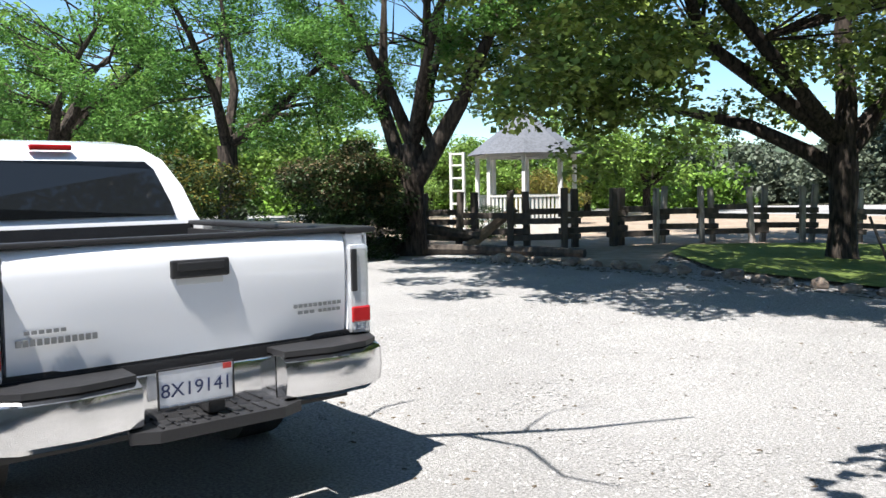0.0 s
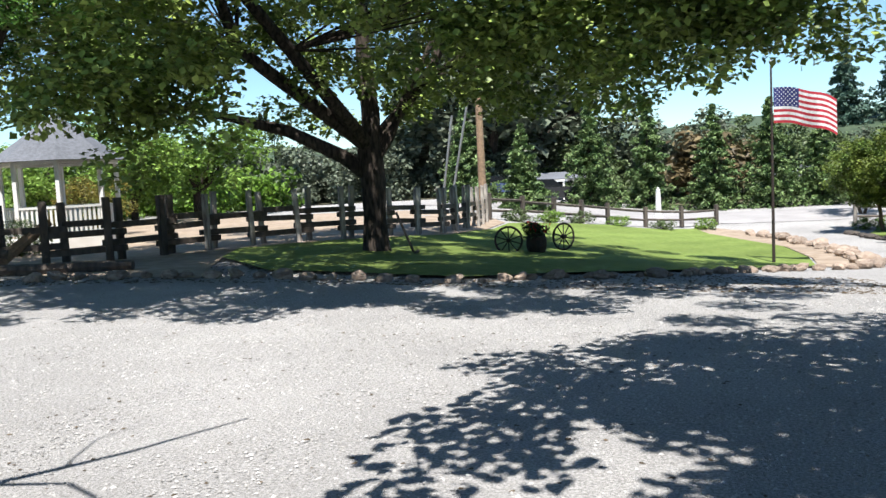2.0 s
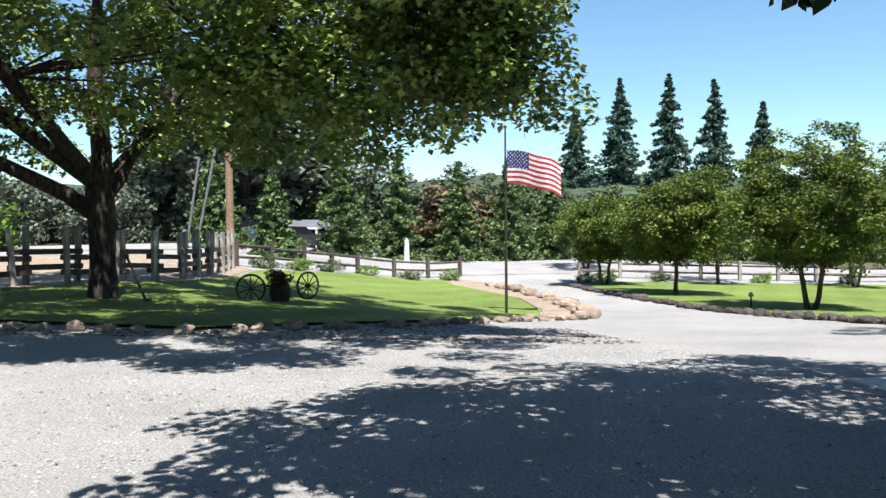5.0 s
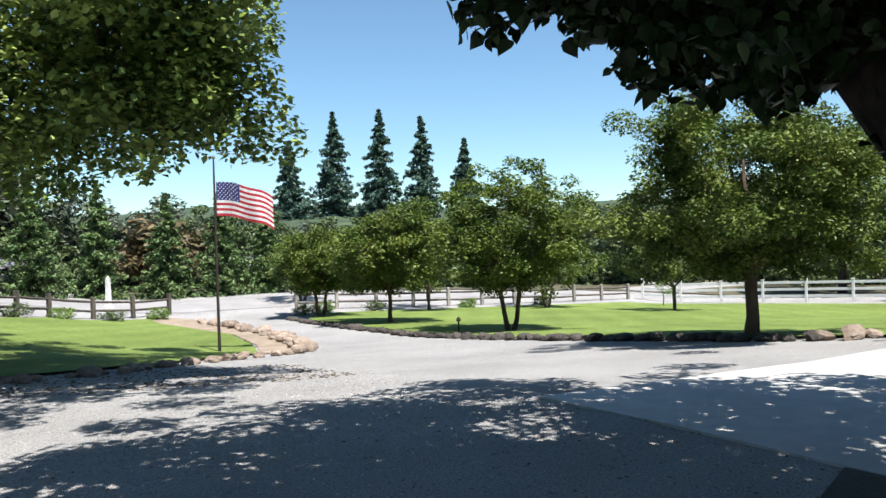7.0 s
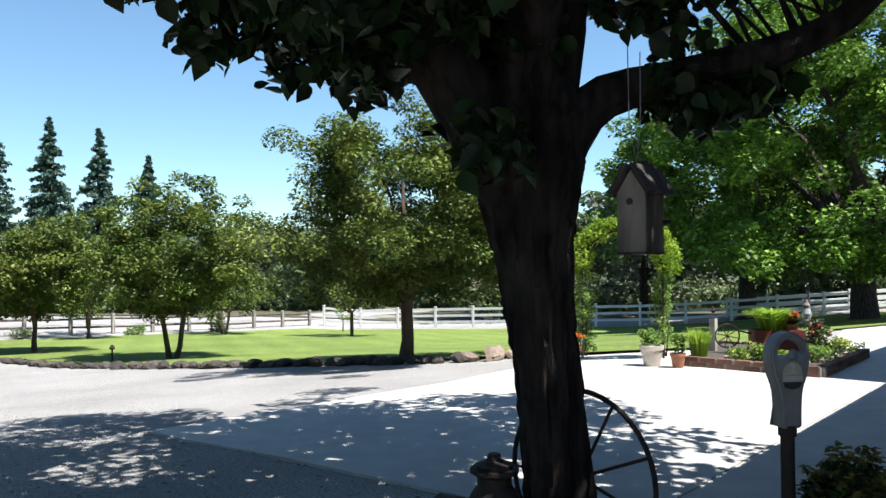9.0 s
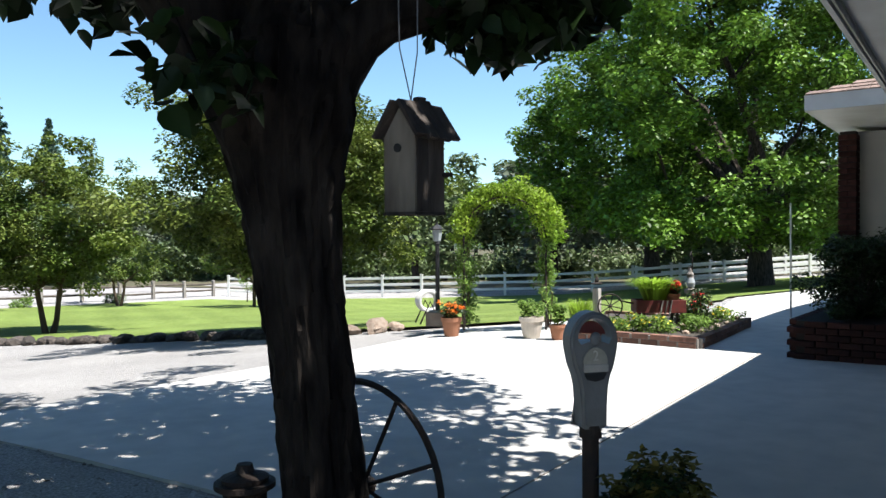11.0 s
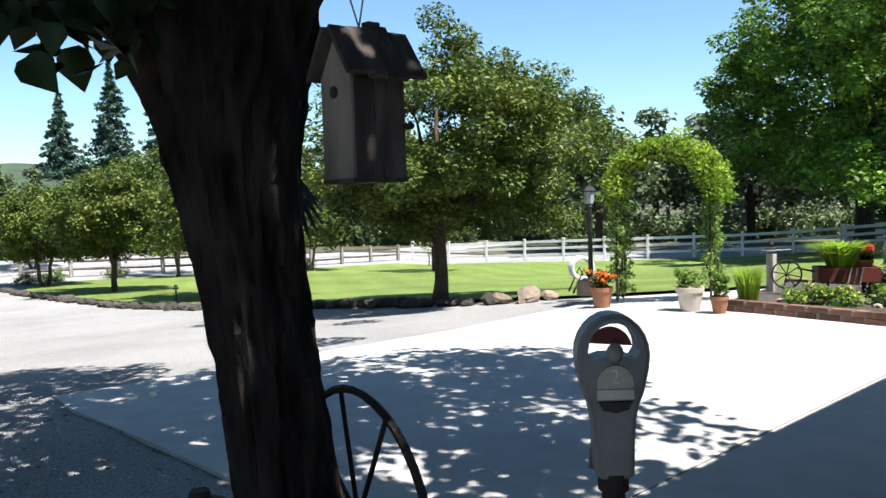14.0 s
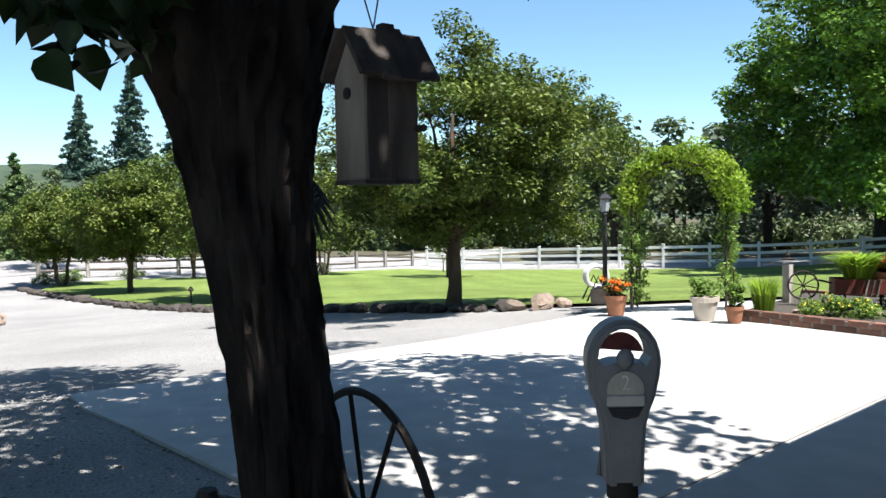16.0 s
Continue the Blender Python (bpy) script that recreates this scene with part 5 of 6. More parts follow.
# ---- garden arch, lamp, pots, planter ----
def build_arch():
    t = thing("garden_arch", pose(11.88, 6.6, -0.02, 0, 0, -62), "metal garden arch overgrown with bright green vine", "garden arch")
    R, H = 0.56, 1.27
    pts = []
    for s in (-1, 1):
        for y in (-0.25, 0.25):
            bm = bmesh.new()
            cyl(bm, (s * R, y, 0), (s * R, y, H), 0.014, n=6)
            part("post", bm, IRON, t)
    for y in (-0.25, 0.25):
        bm = bmesh.new()
        tube(bm, [(R * math.cos(radians(a)), y, H + R * math.sin(radians(a))) for a in range(0, 181, 15)], 0.014, 6)
        part("hoop", bm, IRON, t)
    bm = bmesh.new()
    cyl(bm, (0, -0.25, 0), (0, 0.25, 0), 0.008, n=5)
    me = mesh_of(bm, "rung", IRON)
    for s in (-1, 1):
        for k in range(7):
            place(me, "rung", pose(s * R, 0, 0.15 + 0.2 * k), t)
    for a in range(15, 180, 22):
        place(me, "rung", pose(R * math.cos(radians(a)), 0, H + R * math.sin(radians(a))), t)
    rs = np.random.RandomState(5)
    for a in range(0, 181, 4):
        for y in (-0.25, 0, 0.25):
            rr = R + rs.uniform(-0.02, 0.2)
            pts.append((rr * math.cos(radians(a)), y + rs.normal(0, 0.06), H + rr * math.sin(radians(a)) + rs.normal(0, 0.03)))
    leaves("vine", pts, 9000, 0.055, 0.13, VINE, t, seed=3, aspect=0.5, droop=0.9, flat=0.9)
    side = []
    for k in range(60):
        z = rs.uniform(0.1, H)
        side.append((R * -1 + rs.normal(0, 0.06), rs.uniform(-0.3, 0.3), z))
        if z > 0.15:
            side.append((R + rs.normal(0, 0.05), rs.uniform(-0.28, 0.28), z))
    leaves("side_vine", side, 4200, 0.05, 0.1, LEAF_LIGHT, t, seed=4, aspect=0.5, droop=0.9, flat=0.9)
    bm = bmesh.new()
    for k in range(8):
        s = -1 if k < 5 else 1
        y = rs.uniform(-0.25, 0.25)
        tube(bm, [(s * R + rs.normal(0, 0.03), y, 0), (s * R + rs.normal(0, 0.05), -y, 0.5), (s * R + rs.normal(0, 0.05), y * 0.5, 1.0), (s * (R - 0.05), -y, H + 0.15)], [0.012, 0.009, 0.007, 0.003], 5, cap=False)
    tagged(part("branchwork", bm, BARK_PALE, t), kind="stuff")


build_arch()
t = thing("lamp_post", pose(11.75, 7.72, 0.0), "black garden lamp post on a low brick base", "lamp post")
bm = bmesh.new()
lathe(bm, [(0.06, 0), (0.06, 0.08), (0.035, 0.12), (0.032, 0.5), (0.03, 1.16), (0.045, 1.17), (0.03, 1.2)], 14)
part("pole", bm, BLACK, t)
part("base_block", box(bmesh.new(), (-0.16, -0.1, 0.09), (0.34, 0.24, 0.2), rz=25, bevel=0.01), ROCK_TAN, t, "rough brown stone base block")
bm = bmesh.new()
lathe(bm, [(0.035, 1.2), (0.055, 1.21), (0.075, 1.36), (0.07, 1.37)], 6)
part("lantern", bm, PANE, t, "pale glass lantern")
bm = bmesh.new()
lathe(bm, [(0.095, 1.37), (0.1, 1.38), (0.05, 1.43), (0.012, 1.45), (0.012, 1.48), (0.003, 1.49)], 6)
part("cap", bm, BLACK, t)
flower_pot((11.0, 6.9), 0.14, 0.25, TERRA, "terracotta pot of orange flowers beside the arch", SHRUB, 1, ORANGE, 0.22)
flower_pot((11.04, 5.68), 0.155, 0.26, material("cream_clay", (0.62, 0.55, 0.47), 0.8, bump=0.1), "cream clay pot with green plant at the arch", LEAF_LIGHT, 2, None, 0.25)
flower_pot((11.02, 5.3), 0.10, 0.18, TERRA, "small terracotta pot with trailing green plant", LEAF_LIGHT, 3, None, 0.3)
t = thing("hose_reel", pose(12.05, 8.15, -0.05, 0, 0, -35), "white and black scrolled hose reel on the lawn edge", "hose reel")
bm = bmesh.new()
for k in range(5):
    hoop(bm, (0, -0.1 + 0.05 * k, 0.34), (0, 1, 0), 0.15 - 0.01 * (k % 2), 0.024, 22)
part("hose", bm, WHITE, t, "coiled white hose")
for s in (-1, 1):
    bm = bmesh.new()
    tube(bm, [(-0.16, s * 0.14, 0), (0, s * 0.14, 0.34), (0.16, s * 0.14, 0)], 0.014, 6)
    part("stand", bm, IRON, t)

# raised brick bed
PL = [(11.25, 5.45), (11.2, 3.62), (13.65, 3.85), (13.5, 5.9)]
tagged(finish(prism(bmesh.new(), [(11.33, 5.4), (11.28, 3.7), (13.57, 3.92), (13.42, 5.8)], 0.0, 0.11), "planter_soil", SOIL), "dark soil and pale pebbles inside the brick bed", "soil", kind="structure")
t = thing("brick_border", pose(0, 0, 0), "low red brick border round the flower bed", "brick border")
rs = np.random.RandomState(3)
bm = bmesh.new()
box(bm, (0, 0, 0), (0.2, 0.095, 0.058), bevel=0.005)
brick_me = mesh_of(bm, "brick", BRICK)
bm = bmesh.new()
for a, b in ((PL[0], PL[1]), (PL[1], PL[2]), (PL[2], PL[3])):
    va, vb = Vector((*a, 0)), Vector((*b, 0))
    n = max(1, int((vb - va).length / 0.21))
    ang = math.degrees(math.atan2(vb.y - va.y, vb.x - va.x))
    box(bm, ((va + vb) / 2 + Vector((0, 0, 0.07)))[:], ((vb - va).length, 0.08, 0.115), rz=ang)
    for c in range(2):
        for k in range(n):
            p = va.lerp(vb, (k + 0.5 + (0.5 if c == 1 and k < n - 1 else 0)) / n)
            place(brick_me, "brick", pose(p.x + rs.normal(0, 0.002), p.y + rs.normal(0, 0.002), 0.05 + 0.063 * c, 0, 0, ang + rs.normal(0, 0.8)), t)
part("mortar", bm, MORTAR, t)


def clump(name, at, r, h, mat, label, seed, count, size=0.05, z=0.09, petals=None, aspect=0.5, category="plant"):
    rs = np.random.RandomState(seed)
    t = thing(name, pose(at[0], at[1], z), label, category)
    pts = crown_points(rs, 22, (0, 0, h * 0.5), (r, r, h * 0.55), 0.0, 0.35, 0.3)
    leaves("foliage", pts, count, size, r * 0.4, mat, t, seed=seed, aspect=aspect, flat=0.8)
    if petals:
        leaves("blossom", [p for p in pts if p[2] > h * 0.45], count // 14, size * 0.8, r * 0.35, petals, t, seed=seed + 1, aspect=0.9)
    return t


def blades(name, at, r, h, mat, label, n=120, seed=1, z=0.09, lean=0.5, category="plant", w=0.006):
    rs = np.random.RandomState(seed)
    t = thing(name, pose(at[0], at[1], z), label, category)
    bm = bmesh.new()
    for k in range(n):
        a, q = rs.uniform(0, 2 * math.pi), rs.uniform(0.3, 1)
        d = Vector((math.cos(a), math.sin(a), 0))
        s = Vector((-d.y, d.x, 0)) * w
        hh = h * rs.uniform(0.7, 1.1)
        p0, p1, p2 = d * r * 0.3 * q, d * r * (0.3 + 0.3 * lean) * q + Vector((0, 0, hh * 0.65)), d * r * (0.3 + lean) * q + Vector((0, 0, hh * (1 - 0.25 * lean)))
        v = [bm.verts.new(p) for p in (p0 - s, p0 + s, p1 + s, p1 - s, p2)]
        bm.faces.new(v[:4])
        bm.faces.new((v[3], v[2], v[4]))
    ob = tagged(part("frond_mass", bm, mat, t), kind="stuff")
    return t


blades("grass_clump", (11.5, 5.25), 0.34, 0.42, FERN, "upright bright green grassy clump in the brick bed", n=420, seed=2, lean=0.45)
clump("daisy_clump", (11.7, 4.35), 0.26, 0.2, LEAF_LIGHT, "soft green clump with pale yellow flowers", 5, 1300, 0.045, petals=YELLOW)
clump("shrub", (12.0, 3.95), 0.22, 0.2, LEAF_LIGHT, "low green flowering plant at the brick corner", 6, 900, 0.045)
clump("shrub", (12.85, 4.35), 0.3, 0.42, SHRUB, "dark green rounded shrub with red flowers in the bed", 7, 1700, 0.05, petals=PETAL_RED)
clump("shrub", (13.0, 4.15), 0.22, 0.3, LEAF_LIGHT, "green plant with yellow flowers near the bed end", 8, 900, 0.05, petals=YELLOW)
clump("shrub", (11.5, 4.7), 0.14, 0.16, LEAF_LIGHT, "small mound with yellow flowers near the bricks", 9, 500, 0.035, petals=YELLOW)
clump("shrub", (11.75, 4.85), 0.14, 0.15, LEAF_LIGHT, "low pale flowers at the bed corner", 10, 500, 0.035, petals=PETAL_WHITE)
clump("shrub", (13.3, 4.0), 0.16, 0.16, LEAF_LIGHT, "low pale green plant on the bed's end", 12, 500, 0.04, petals=PETAL_WHITE)
for k in range(22):
    bm = bmesh.new()
    bmesh.ops.create_icosphere(bm, subdivisions=1, radius=0.05)
    for v in bm.verts:
        v.co *= 1 + 0.3 * noise.noise(v.co * 20 + Vector((k, 0, 0)))
        v.co.z *= 0.6
    ob = finish(bm, "pebble", ROCK_TAN)
    ob.matrix_basis = pose(11.45 + rs.uniform(0, 1.9), 3.85 + rs.uniform(0, 0.5) + rs.choice([0, 0.7]), 0.125, 0, 0, rs.uniform(0, 360))
    tagged(ob, "small pale pebble lying in the flower bed", "pebble", "pebbles in the flower bed")
# small cart with fern
t = thing("garden_cart", pose(12.35, 4.58, 0.03, 0, 0, -52) @ Matrix.Scale(0.8, 4), "dark red wooden cart planter with slatted ends", "garden cart")
for nm, c, s in (("front_board", (0, -0.2, 0.42), (0.78, 0.03, 0.2)), ("back_board", (0, 0.2, 0.42), (0.78, 0.03, 0.2)), ("end_board", (-0.38, 0, 0.42), (0.03, 0.38, 0.2)), ("end_board", (0.38, 0, 0.42), (0.03, 0.38, 0.2)),
                 ("floor_board", (0, 0, 0.34), (0.74, 0.38, 0.03))):
    part(nm, box(bmesh.new(), c, s, bevel=0.004), DARK_RED, t)
for x in (-0.26, 0.26):
    for y in (-0.15, 0.15):
        part("leg", cyl(bmesh.new(), (x, y, -0.05), (x, y, 0.34), 0.018, n=8), IRON, t)
for x in (-0.05, 0.02, 0.09):
    part("slat", box(bmesh.new(), (x + 0.05, -0.222, 0.4), (0.02, 0.012, 0.24), ry=12), WOOD_GREY, t, "pale grey slat")
w = part("handle", tube(bmesh.new(), [(-0.38, 0, 0.45), (-0.6, 0, 0.5), (-0.62, 0, 0.52)], 0.014, 6), IRON, t)
blades("fern", (12.33, 4.62), 0.4, 0.42, FERN, "bright yellow-green fern in the cart", n=500, seed=7, z=0.38, lean=0.9, w=0.012, category="fern")
flower_pot((12.45, 4.42), 0.09, 0.15, TERRA, "small pot of red flowers on the cart", SHRUB, 14, PETAL_RED, 0.14, z=0.37)
t = thing("wooden_post", pose(12.35, 5.45, 0.05), "pale weathered post with a small iron topper in the bed", "post")
part("stake", box(bmesh.new(), (0, 0, 0.25), (0.09, 0.09, 0.52), bevel=0.008), WOOD_GREY, t)
part("topper", lathe(bmesh.new(), [(0.07, 0.56), (0.08, 0.575), (0.02, 0.59), (0.03, 0.62), (0.005, 0.68)], 10), IRON, t)
spoked_wheel("small_wheel", pose(12.2, 5.18, 0.34, 0, 0, -50), 0.17, "small rusty spoked wheel leaning on the post", spokes=8, rim=0.01, hub=0.02)
t = thing("lantern", pose(13.25, 4.5, 0.0) @ Matrix.Scale(0.85, 4), "grey tin lantern hanging from a dark garden stake", "lantern")
part("stake", tube(bmesh.new(), [(0.09, 0, -0.1), (0.09, 0, 1.15), (0.05, 0, 1.22), (0, 0, 1.16)], 0.01, 6), IRON, t)
part("lantern_body", lathe(bmesh.new(), [(0.09, 0.55), (0.09, 0.62), (0.055, 0.63), (0.075, 0.72), (0.055, 0.82), (0.06, 0.86), (0.03, 0.9), (0.012, 0.96)], 16), WOOD_GREY, t)
part("lantern_glass", lathe(bmesh.new(), [(0.058, 0.645), (0.078, 0.72), (0.058, 0.805)], 16), PANE, t)
part("bail", hoop(bmesh.new(), (0, 0, 0.9), (0, 1, 0), 0.1, 0.004, 20), IRON, t)


# ---- the house beside the walk ----
HM = pose(0, 0, 0, 0, 0, 4.4)


def hbox(bm, x0, x1, y0, y1, z0, z1, bevel=0.0):
    """A box in the house's own directions."""
    r = bmesh.ops.create_cube(bm, size=1, matrix=HM @ Matrix.Translation(((x0 + x1) / 2, (y0 + y1) / 2, (z0 + z1) / 2)) @ Matrix.Diagonal((x1 - x0, y1 - y0, z1 - z0, 1)))
    if bevel:
        bmesh.ops.bevel(bm, geom=list({e for v in r["verts"] for e in v.link_edges}), offset=bevel, segments=2, affect='EDGES')
    return bm


# Unseen wall run behind the walk, added to cut the sky light.
tagged(finish(hbox(bmesh.new(), -3.5, 13.2, -8.6, -2.4, 0.0, 2.6), "wall_house_unseen", WALL), "unseen pale stucco house wall behind the walk, added to block sky light", "wall", kind="structure")
t = thing("porch_roof", pose(0, 0, 0), "white porch eave with soffit, fascia and gutter", "roof")
part("soffit", hbox(bmesh.new(), 4.4, 11.9, -2.4, 0.80, 2.5, 2.53), WHITE, t)
part("fascia", hbox(bmesh.new(), 4.4, 11.9, 0.80, 0.83, 2.47, 2.66), WHITE, t)
part("gutter", tube(bmesh.new(), [HM @ Vector((4.4, 0.77, 2.487)), HM @ Vector((11.9, 0.77, 2.487))], 0.018, 8), STEEL, t, "thin brown gutter line")
bm = bmesh.new()
q = [HM @ Vector(p) for p in ((4.4, 0.86, 2.66), (12.0, 0.86, 2.66), (12.0, -2.4, 3.3), (4.4, -2.4, 3.3))]
bm.faces.new([bm.verts.new(p) for p in q])
bmesh.ops.solidify(bm, geom=bm.faces[:], thickness=0.04)
part("roof_deck", bm, SHINGLE, t, "brown shingle roof")
# Unseen roof over that wall, added to hold back the southern sky.
bm = bmesh.new()
v = [bm.verts.new(HM @ Vector(p)) for p in ((-4, -9.2, 2.6), (12.0, -9.2, 2.6), (12.0, -1.9, 2.7), (-4, -1.9, 2.7), (-4, -5.5, 4.6), (12.0, -5.5, 4.6))]
for q in ((0, 1, 5, 4), (2, 3, 4, 5), (1, 2, 5), (3, 0, 4), (3, 2, 1, 0)):
    bm.faces.new([v[k] for k in q])
bmesh.ops.recalc_face_normals(bm, faces=bm.faces[:])
part("main_roof", bm, SHINGLE, t, "unseen brown shingle roof added to block sky light")
t = thing("porch_post", pose(5.37, 0.73, 0.0, 0, 0, 4.4), "grey-white square porch post, darkened in colour for the roof's shade", "post")
part("shaft", box(bmesh.new(), (0, 0, 1.25), (0.15, 0.15, 2.46), bevel=0.008), SHADED_POST_PAINT, t)
part("foot", box(bmesh.new(), (0, 0, 0.08), (0.18, 0.18, 0.14), bevel=0.008), SHADED_POST_PAINT, t)
t = thing("wall_sconce", pose(13.19, 1.9, 1.55), "dark wall lamp on the pale wing wall", "wall lamp")
part("plate", box(bmesh.new(), (-0.01, 0, 0), (0.02, 0.1, 0.2), bevel=0.004), BLACK, t)
part("shade", lathe(bmesh.new(), [(0.04, -0.1), (0.055, -0.08), (0.055, 0.05), (0.02, 0.1)], 10, c=(-0.07, 0, 0)), BLACK, t)
# wing of the house
wing = [(13.25, 2.48), (13.25, -2.4), (22, -2.4), (22, 3.1)]
tagged(finish(prism(bmesh.new(), wing, 0, 2.5), "wall_wing", WALL), "pale stucco wing of the house with a brick corner", "wall", kind="structure")
t = thing("brick_pilaster", pose(13.16, 2.5, 0), "red brick corner pier, darkened in colour for the wing's shade", "brick pier")
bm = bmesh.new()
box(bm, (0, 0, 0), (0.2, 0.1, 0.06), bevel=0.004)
pier_brick = mesh_of(bm, "brick", BRICK_SHADED)
part("mortar", box(bmesh.new(), (0.01, 0.0, 1.26), (0.17, 0.17, 2.48)), MORTAR_SHADED, t)
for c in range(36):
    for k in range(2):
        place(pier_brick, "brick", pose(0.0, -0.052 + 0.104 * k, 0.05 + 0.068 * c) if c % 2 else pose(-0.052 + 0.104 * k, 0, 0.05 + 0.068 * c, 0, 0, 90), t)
t = thing("wing_roof", pose(0, 0, 0), "tan shingle hip roof with white fascia and soffit", "roof")
E0 = [(11.38, 2.55), (11.38, -2.6), (23, -2.6), (23, 3.4)]
part("soffit", prism(bmesh.new(), E0, 2.55, 2.58), WHITE, t)
bm = bmesh.new()
for a, b in ((E0[0], E0[1]), (E0[0], E0[3])):
    va, vb = Vector((*a, 2.635)), Vector((*b, 2.635))
    box(bm, ((va + vb) / 2)[:], ((vb - va).length + 0.02, 0.03, 0.17), rz=math.degrees(math.atan2(vb.y - va.y, vb.x - va.x)), bevel=0.004)
part("fascia", bm, WHITE, t)
bm = bmesh.new()
# shingle courses up both slopes
for c in range(16):
    u0, u1 = c * 0.19, (c + 1.15) * 0.19
    z0, z1 = 2.725 + c * 0.062, 2.725 + (c + 1.15) * 0.062 - 0.012
    n = 26
    for k in range(n):
        y0, y1 = 2.56 - u0 * 0.98 - k * 0.2, 2.56 - u0 * 0.98 - (k + 1) * 0.2 + 0.008
        if y1 < -2.6:
            break
        v = [bm.verts.new(p) for p in ((11.36 + u0, y0, z0), (11.36 + u0, y1, z0), (11.36 + u1, y1, z1), (11.36 + u1, y0, z1))]
        w = [bm.verts.new(x.co - Vector((0, 0, 0.012))) for x in v]
        bm.faces.new(v)
        bm.faces.new(w[::-1])
        for i in range(4):
            bm.faces.new((v[i], w[i], w[(i + 1) % 4], v[(i + 1) % 4]))
bmesh.ops.recalc_face_normals(bm, faces=bm.faces[:])
tagged(part("shingles", bm, SHINGLE, t, "tan-brown asphalt shingles"), kind="stuff")
bm = bmesh.new()
bm.faces.new([bm.verts.new(p) for p in ((11.38, 2.55, 2.71), (14.5, -0.5, 3.7), (23, 0.0, 3.7), (23, 3.4, 2.71))])
bm.faces.new([bm.verts.new(p) for p in ((11.38, 2.55, 2.71), (11.38, -2.6, 2.71), (14.5, -0.5, 3.7))])
bmesh.ops.recalc_face_normals(bm, faces=bm.faces[:])
part("roof_deck", bm, SHINGLE, t)
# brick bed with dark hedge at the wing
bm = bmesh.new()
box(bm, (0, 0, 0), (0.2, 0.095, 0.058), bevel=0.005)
shaded_brick_me = mesh_of(bm, "brick", BRICK_SHADED)
t = thing("brick_bed", pose(0, 0, 0), "low brick bed with the wing's shade put into its colour", "brick bed")
part("mortar", prism(bmesh.new(), [(11.12, 2.58), (11.22, 0.9), (13.1, 0.95), (13.05, 2.62)], 0, 0.4), MORTAR_SHADED, t)
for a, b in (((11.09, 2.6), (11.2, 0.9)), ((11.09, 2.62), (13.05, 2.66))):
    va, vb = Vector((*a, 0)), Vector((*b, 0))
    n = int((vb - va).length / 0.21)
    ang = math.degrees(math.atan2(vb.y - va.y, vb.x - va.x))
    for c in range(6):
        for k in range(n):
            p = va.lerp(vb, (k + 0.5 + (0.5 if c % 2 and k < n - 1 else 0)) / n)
            place(shaded_brick_me, "brick", pose(p.x, p.y, 0.045 + 0.066 * c, 0, 0, ang), t)
bush("hedge_bush", (11.75, 2.1), (0.62, 0.5), 0.85, SHRUB, "dark clipped hedge in the brick bed", 95, count=9000, size=0.05, z=0.36, tips=SHRUB)
bush("hedge_bush", (12.6, 1.7), (0.6, 0.6), 0.95, SHRUB, "dark clipped hedge against the wing wall", 96, count=7000, size=0.05, z=0.36)
t = thing("stand_pipe", pose(12.9, 3.1, 0), "thin white garden pole behind the hedge", "pole")
part("pole", cyl(bmesh.new(), (0, 0, 0), (0, 0, 1.65), 0.012, n=8), WHITE, t)


# ---- fences ----
def along(pts, step):
    """Points at even steps along a line, with its direction."""
    out, carry = [], 0.0
    for a, b in zip(pts, pts[1:]):
        va, vb = Vector(a), Vector(b)
        length = (vb - va).length
        d = (vb - va) / length
        s = carry
        while s < length:
            out.append((va + d * s, d))
            s += step
        carry = s - length
    return out


def tie_fence(pts):
    rs = np.random.RandomState(4)
    st = along(pts, 1.22)
    bm = bmesh.new()
    box(bm, (0, 0, 0.65), (0.15, 0.13, 1.46), bevel=0.014)
    posts = [mesh_of(bm, "post", WOOD_OLD)]
    # Paler wood on the later posts stands in for the sun on them.
    bm = bmesh.new()
    box(bm, (0, 0, 0.65), (0.13, 0.11, 1.46), bevel=0.014)
    pale = mesh_of(bm, "post", WOOD_GREY)
    bm = bmesh.new()
    box(bm, (0, 0, 0), (1, 0.16, 0.13), bevel=0.012)
    rail = mesh_of(bm, "rail", WOOD_OLD)
    for i, (p, d) in enumerate(st):
        z = ground(p.x, p.y)
        n = Vector((-d.y, d.x))
        ang = math.degrees(math.atan2(d.y, d.x))
        t = thing("fence_section", pose(p.x, p.y, z), "paired rough wooden fence posts with stacked tie rails", "fence", "rail fence round the garden")
        me = posts[0] if i < 7 else pale
        for s in (-1, 1):
            o = d * (0.17 * s) + n * 0.10 * s
            place(me, "post", pose(o.x, o.y, rs.uniform(-0.08, 0.02), rs.normal(0, 1.5), rs.normal(0, 1.5), ang + rs.normal(0, 6)), t)
        if i + 1 < len(st):
            q = st[i + 1][0]
            e = q - p
            dz = ground(q.x, q.y) - z
            a2 = math.degrees(math.atan2(e.y, e.x))
            tilt = -math.degrees(math.atan2(dz, e.length))
            for h in (0.36, 0.72) if i % 2 else (0.22, 0.58, ):
                place(rail, "rail", Matrix.Translation((e.x / 2, e.y / 2, h + dz / 2 + 0.06)) @ pose(0, 0, 0, 0, tilt + rs.normal(0, 0.8), a2) @ Matrix.Diagonal((e.length + 0.5, 1, 1, 1)), t)
            if i % 2 == 0 and i < 9:
                place(rail, "rail", Matrix.Translation((e.x / 2 + 0.0, e.y / 2, 0.86 + dz / 2)) @ pose(0, 0, 0, 0, tilt, a2) @ Matrix.Diagonal((e.length * 0.75, 1, 1, 1)), t)


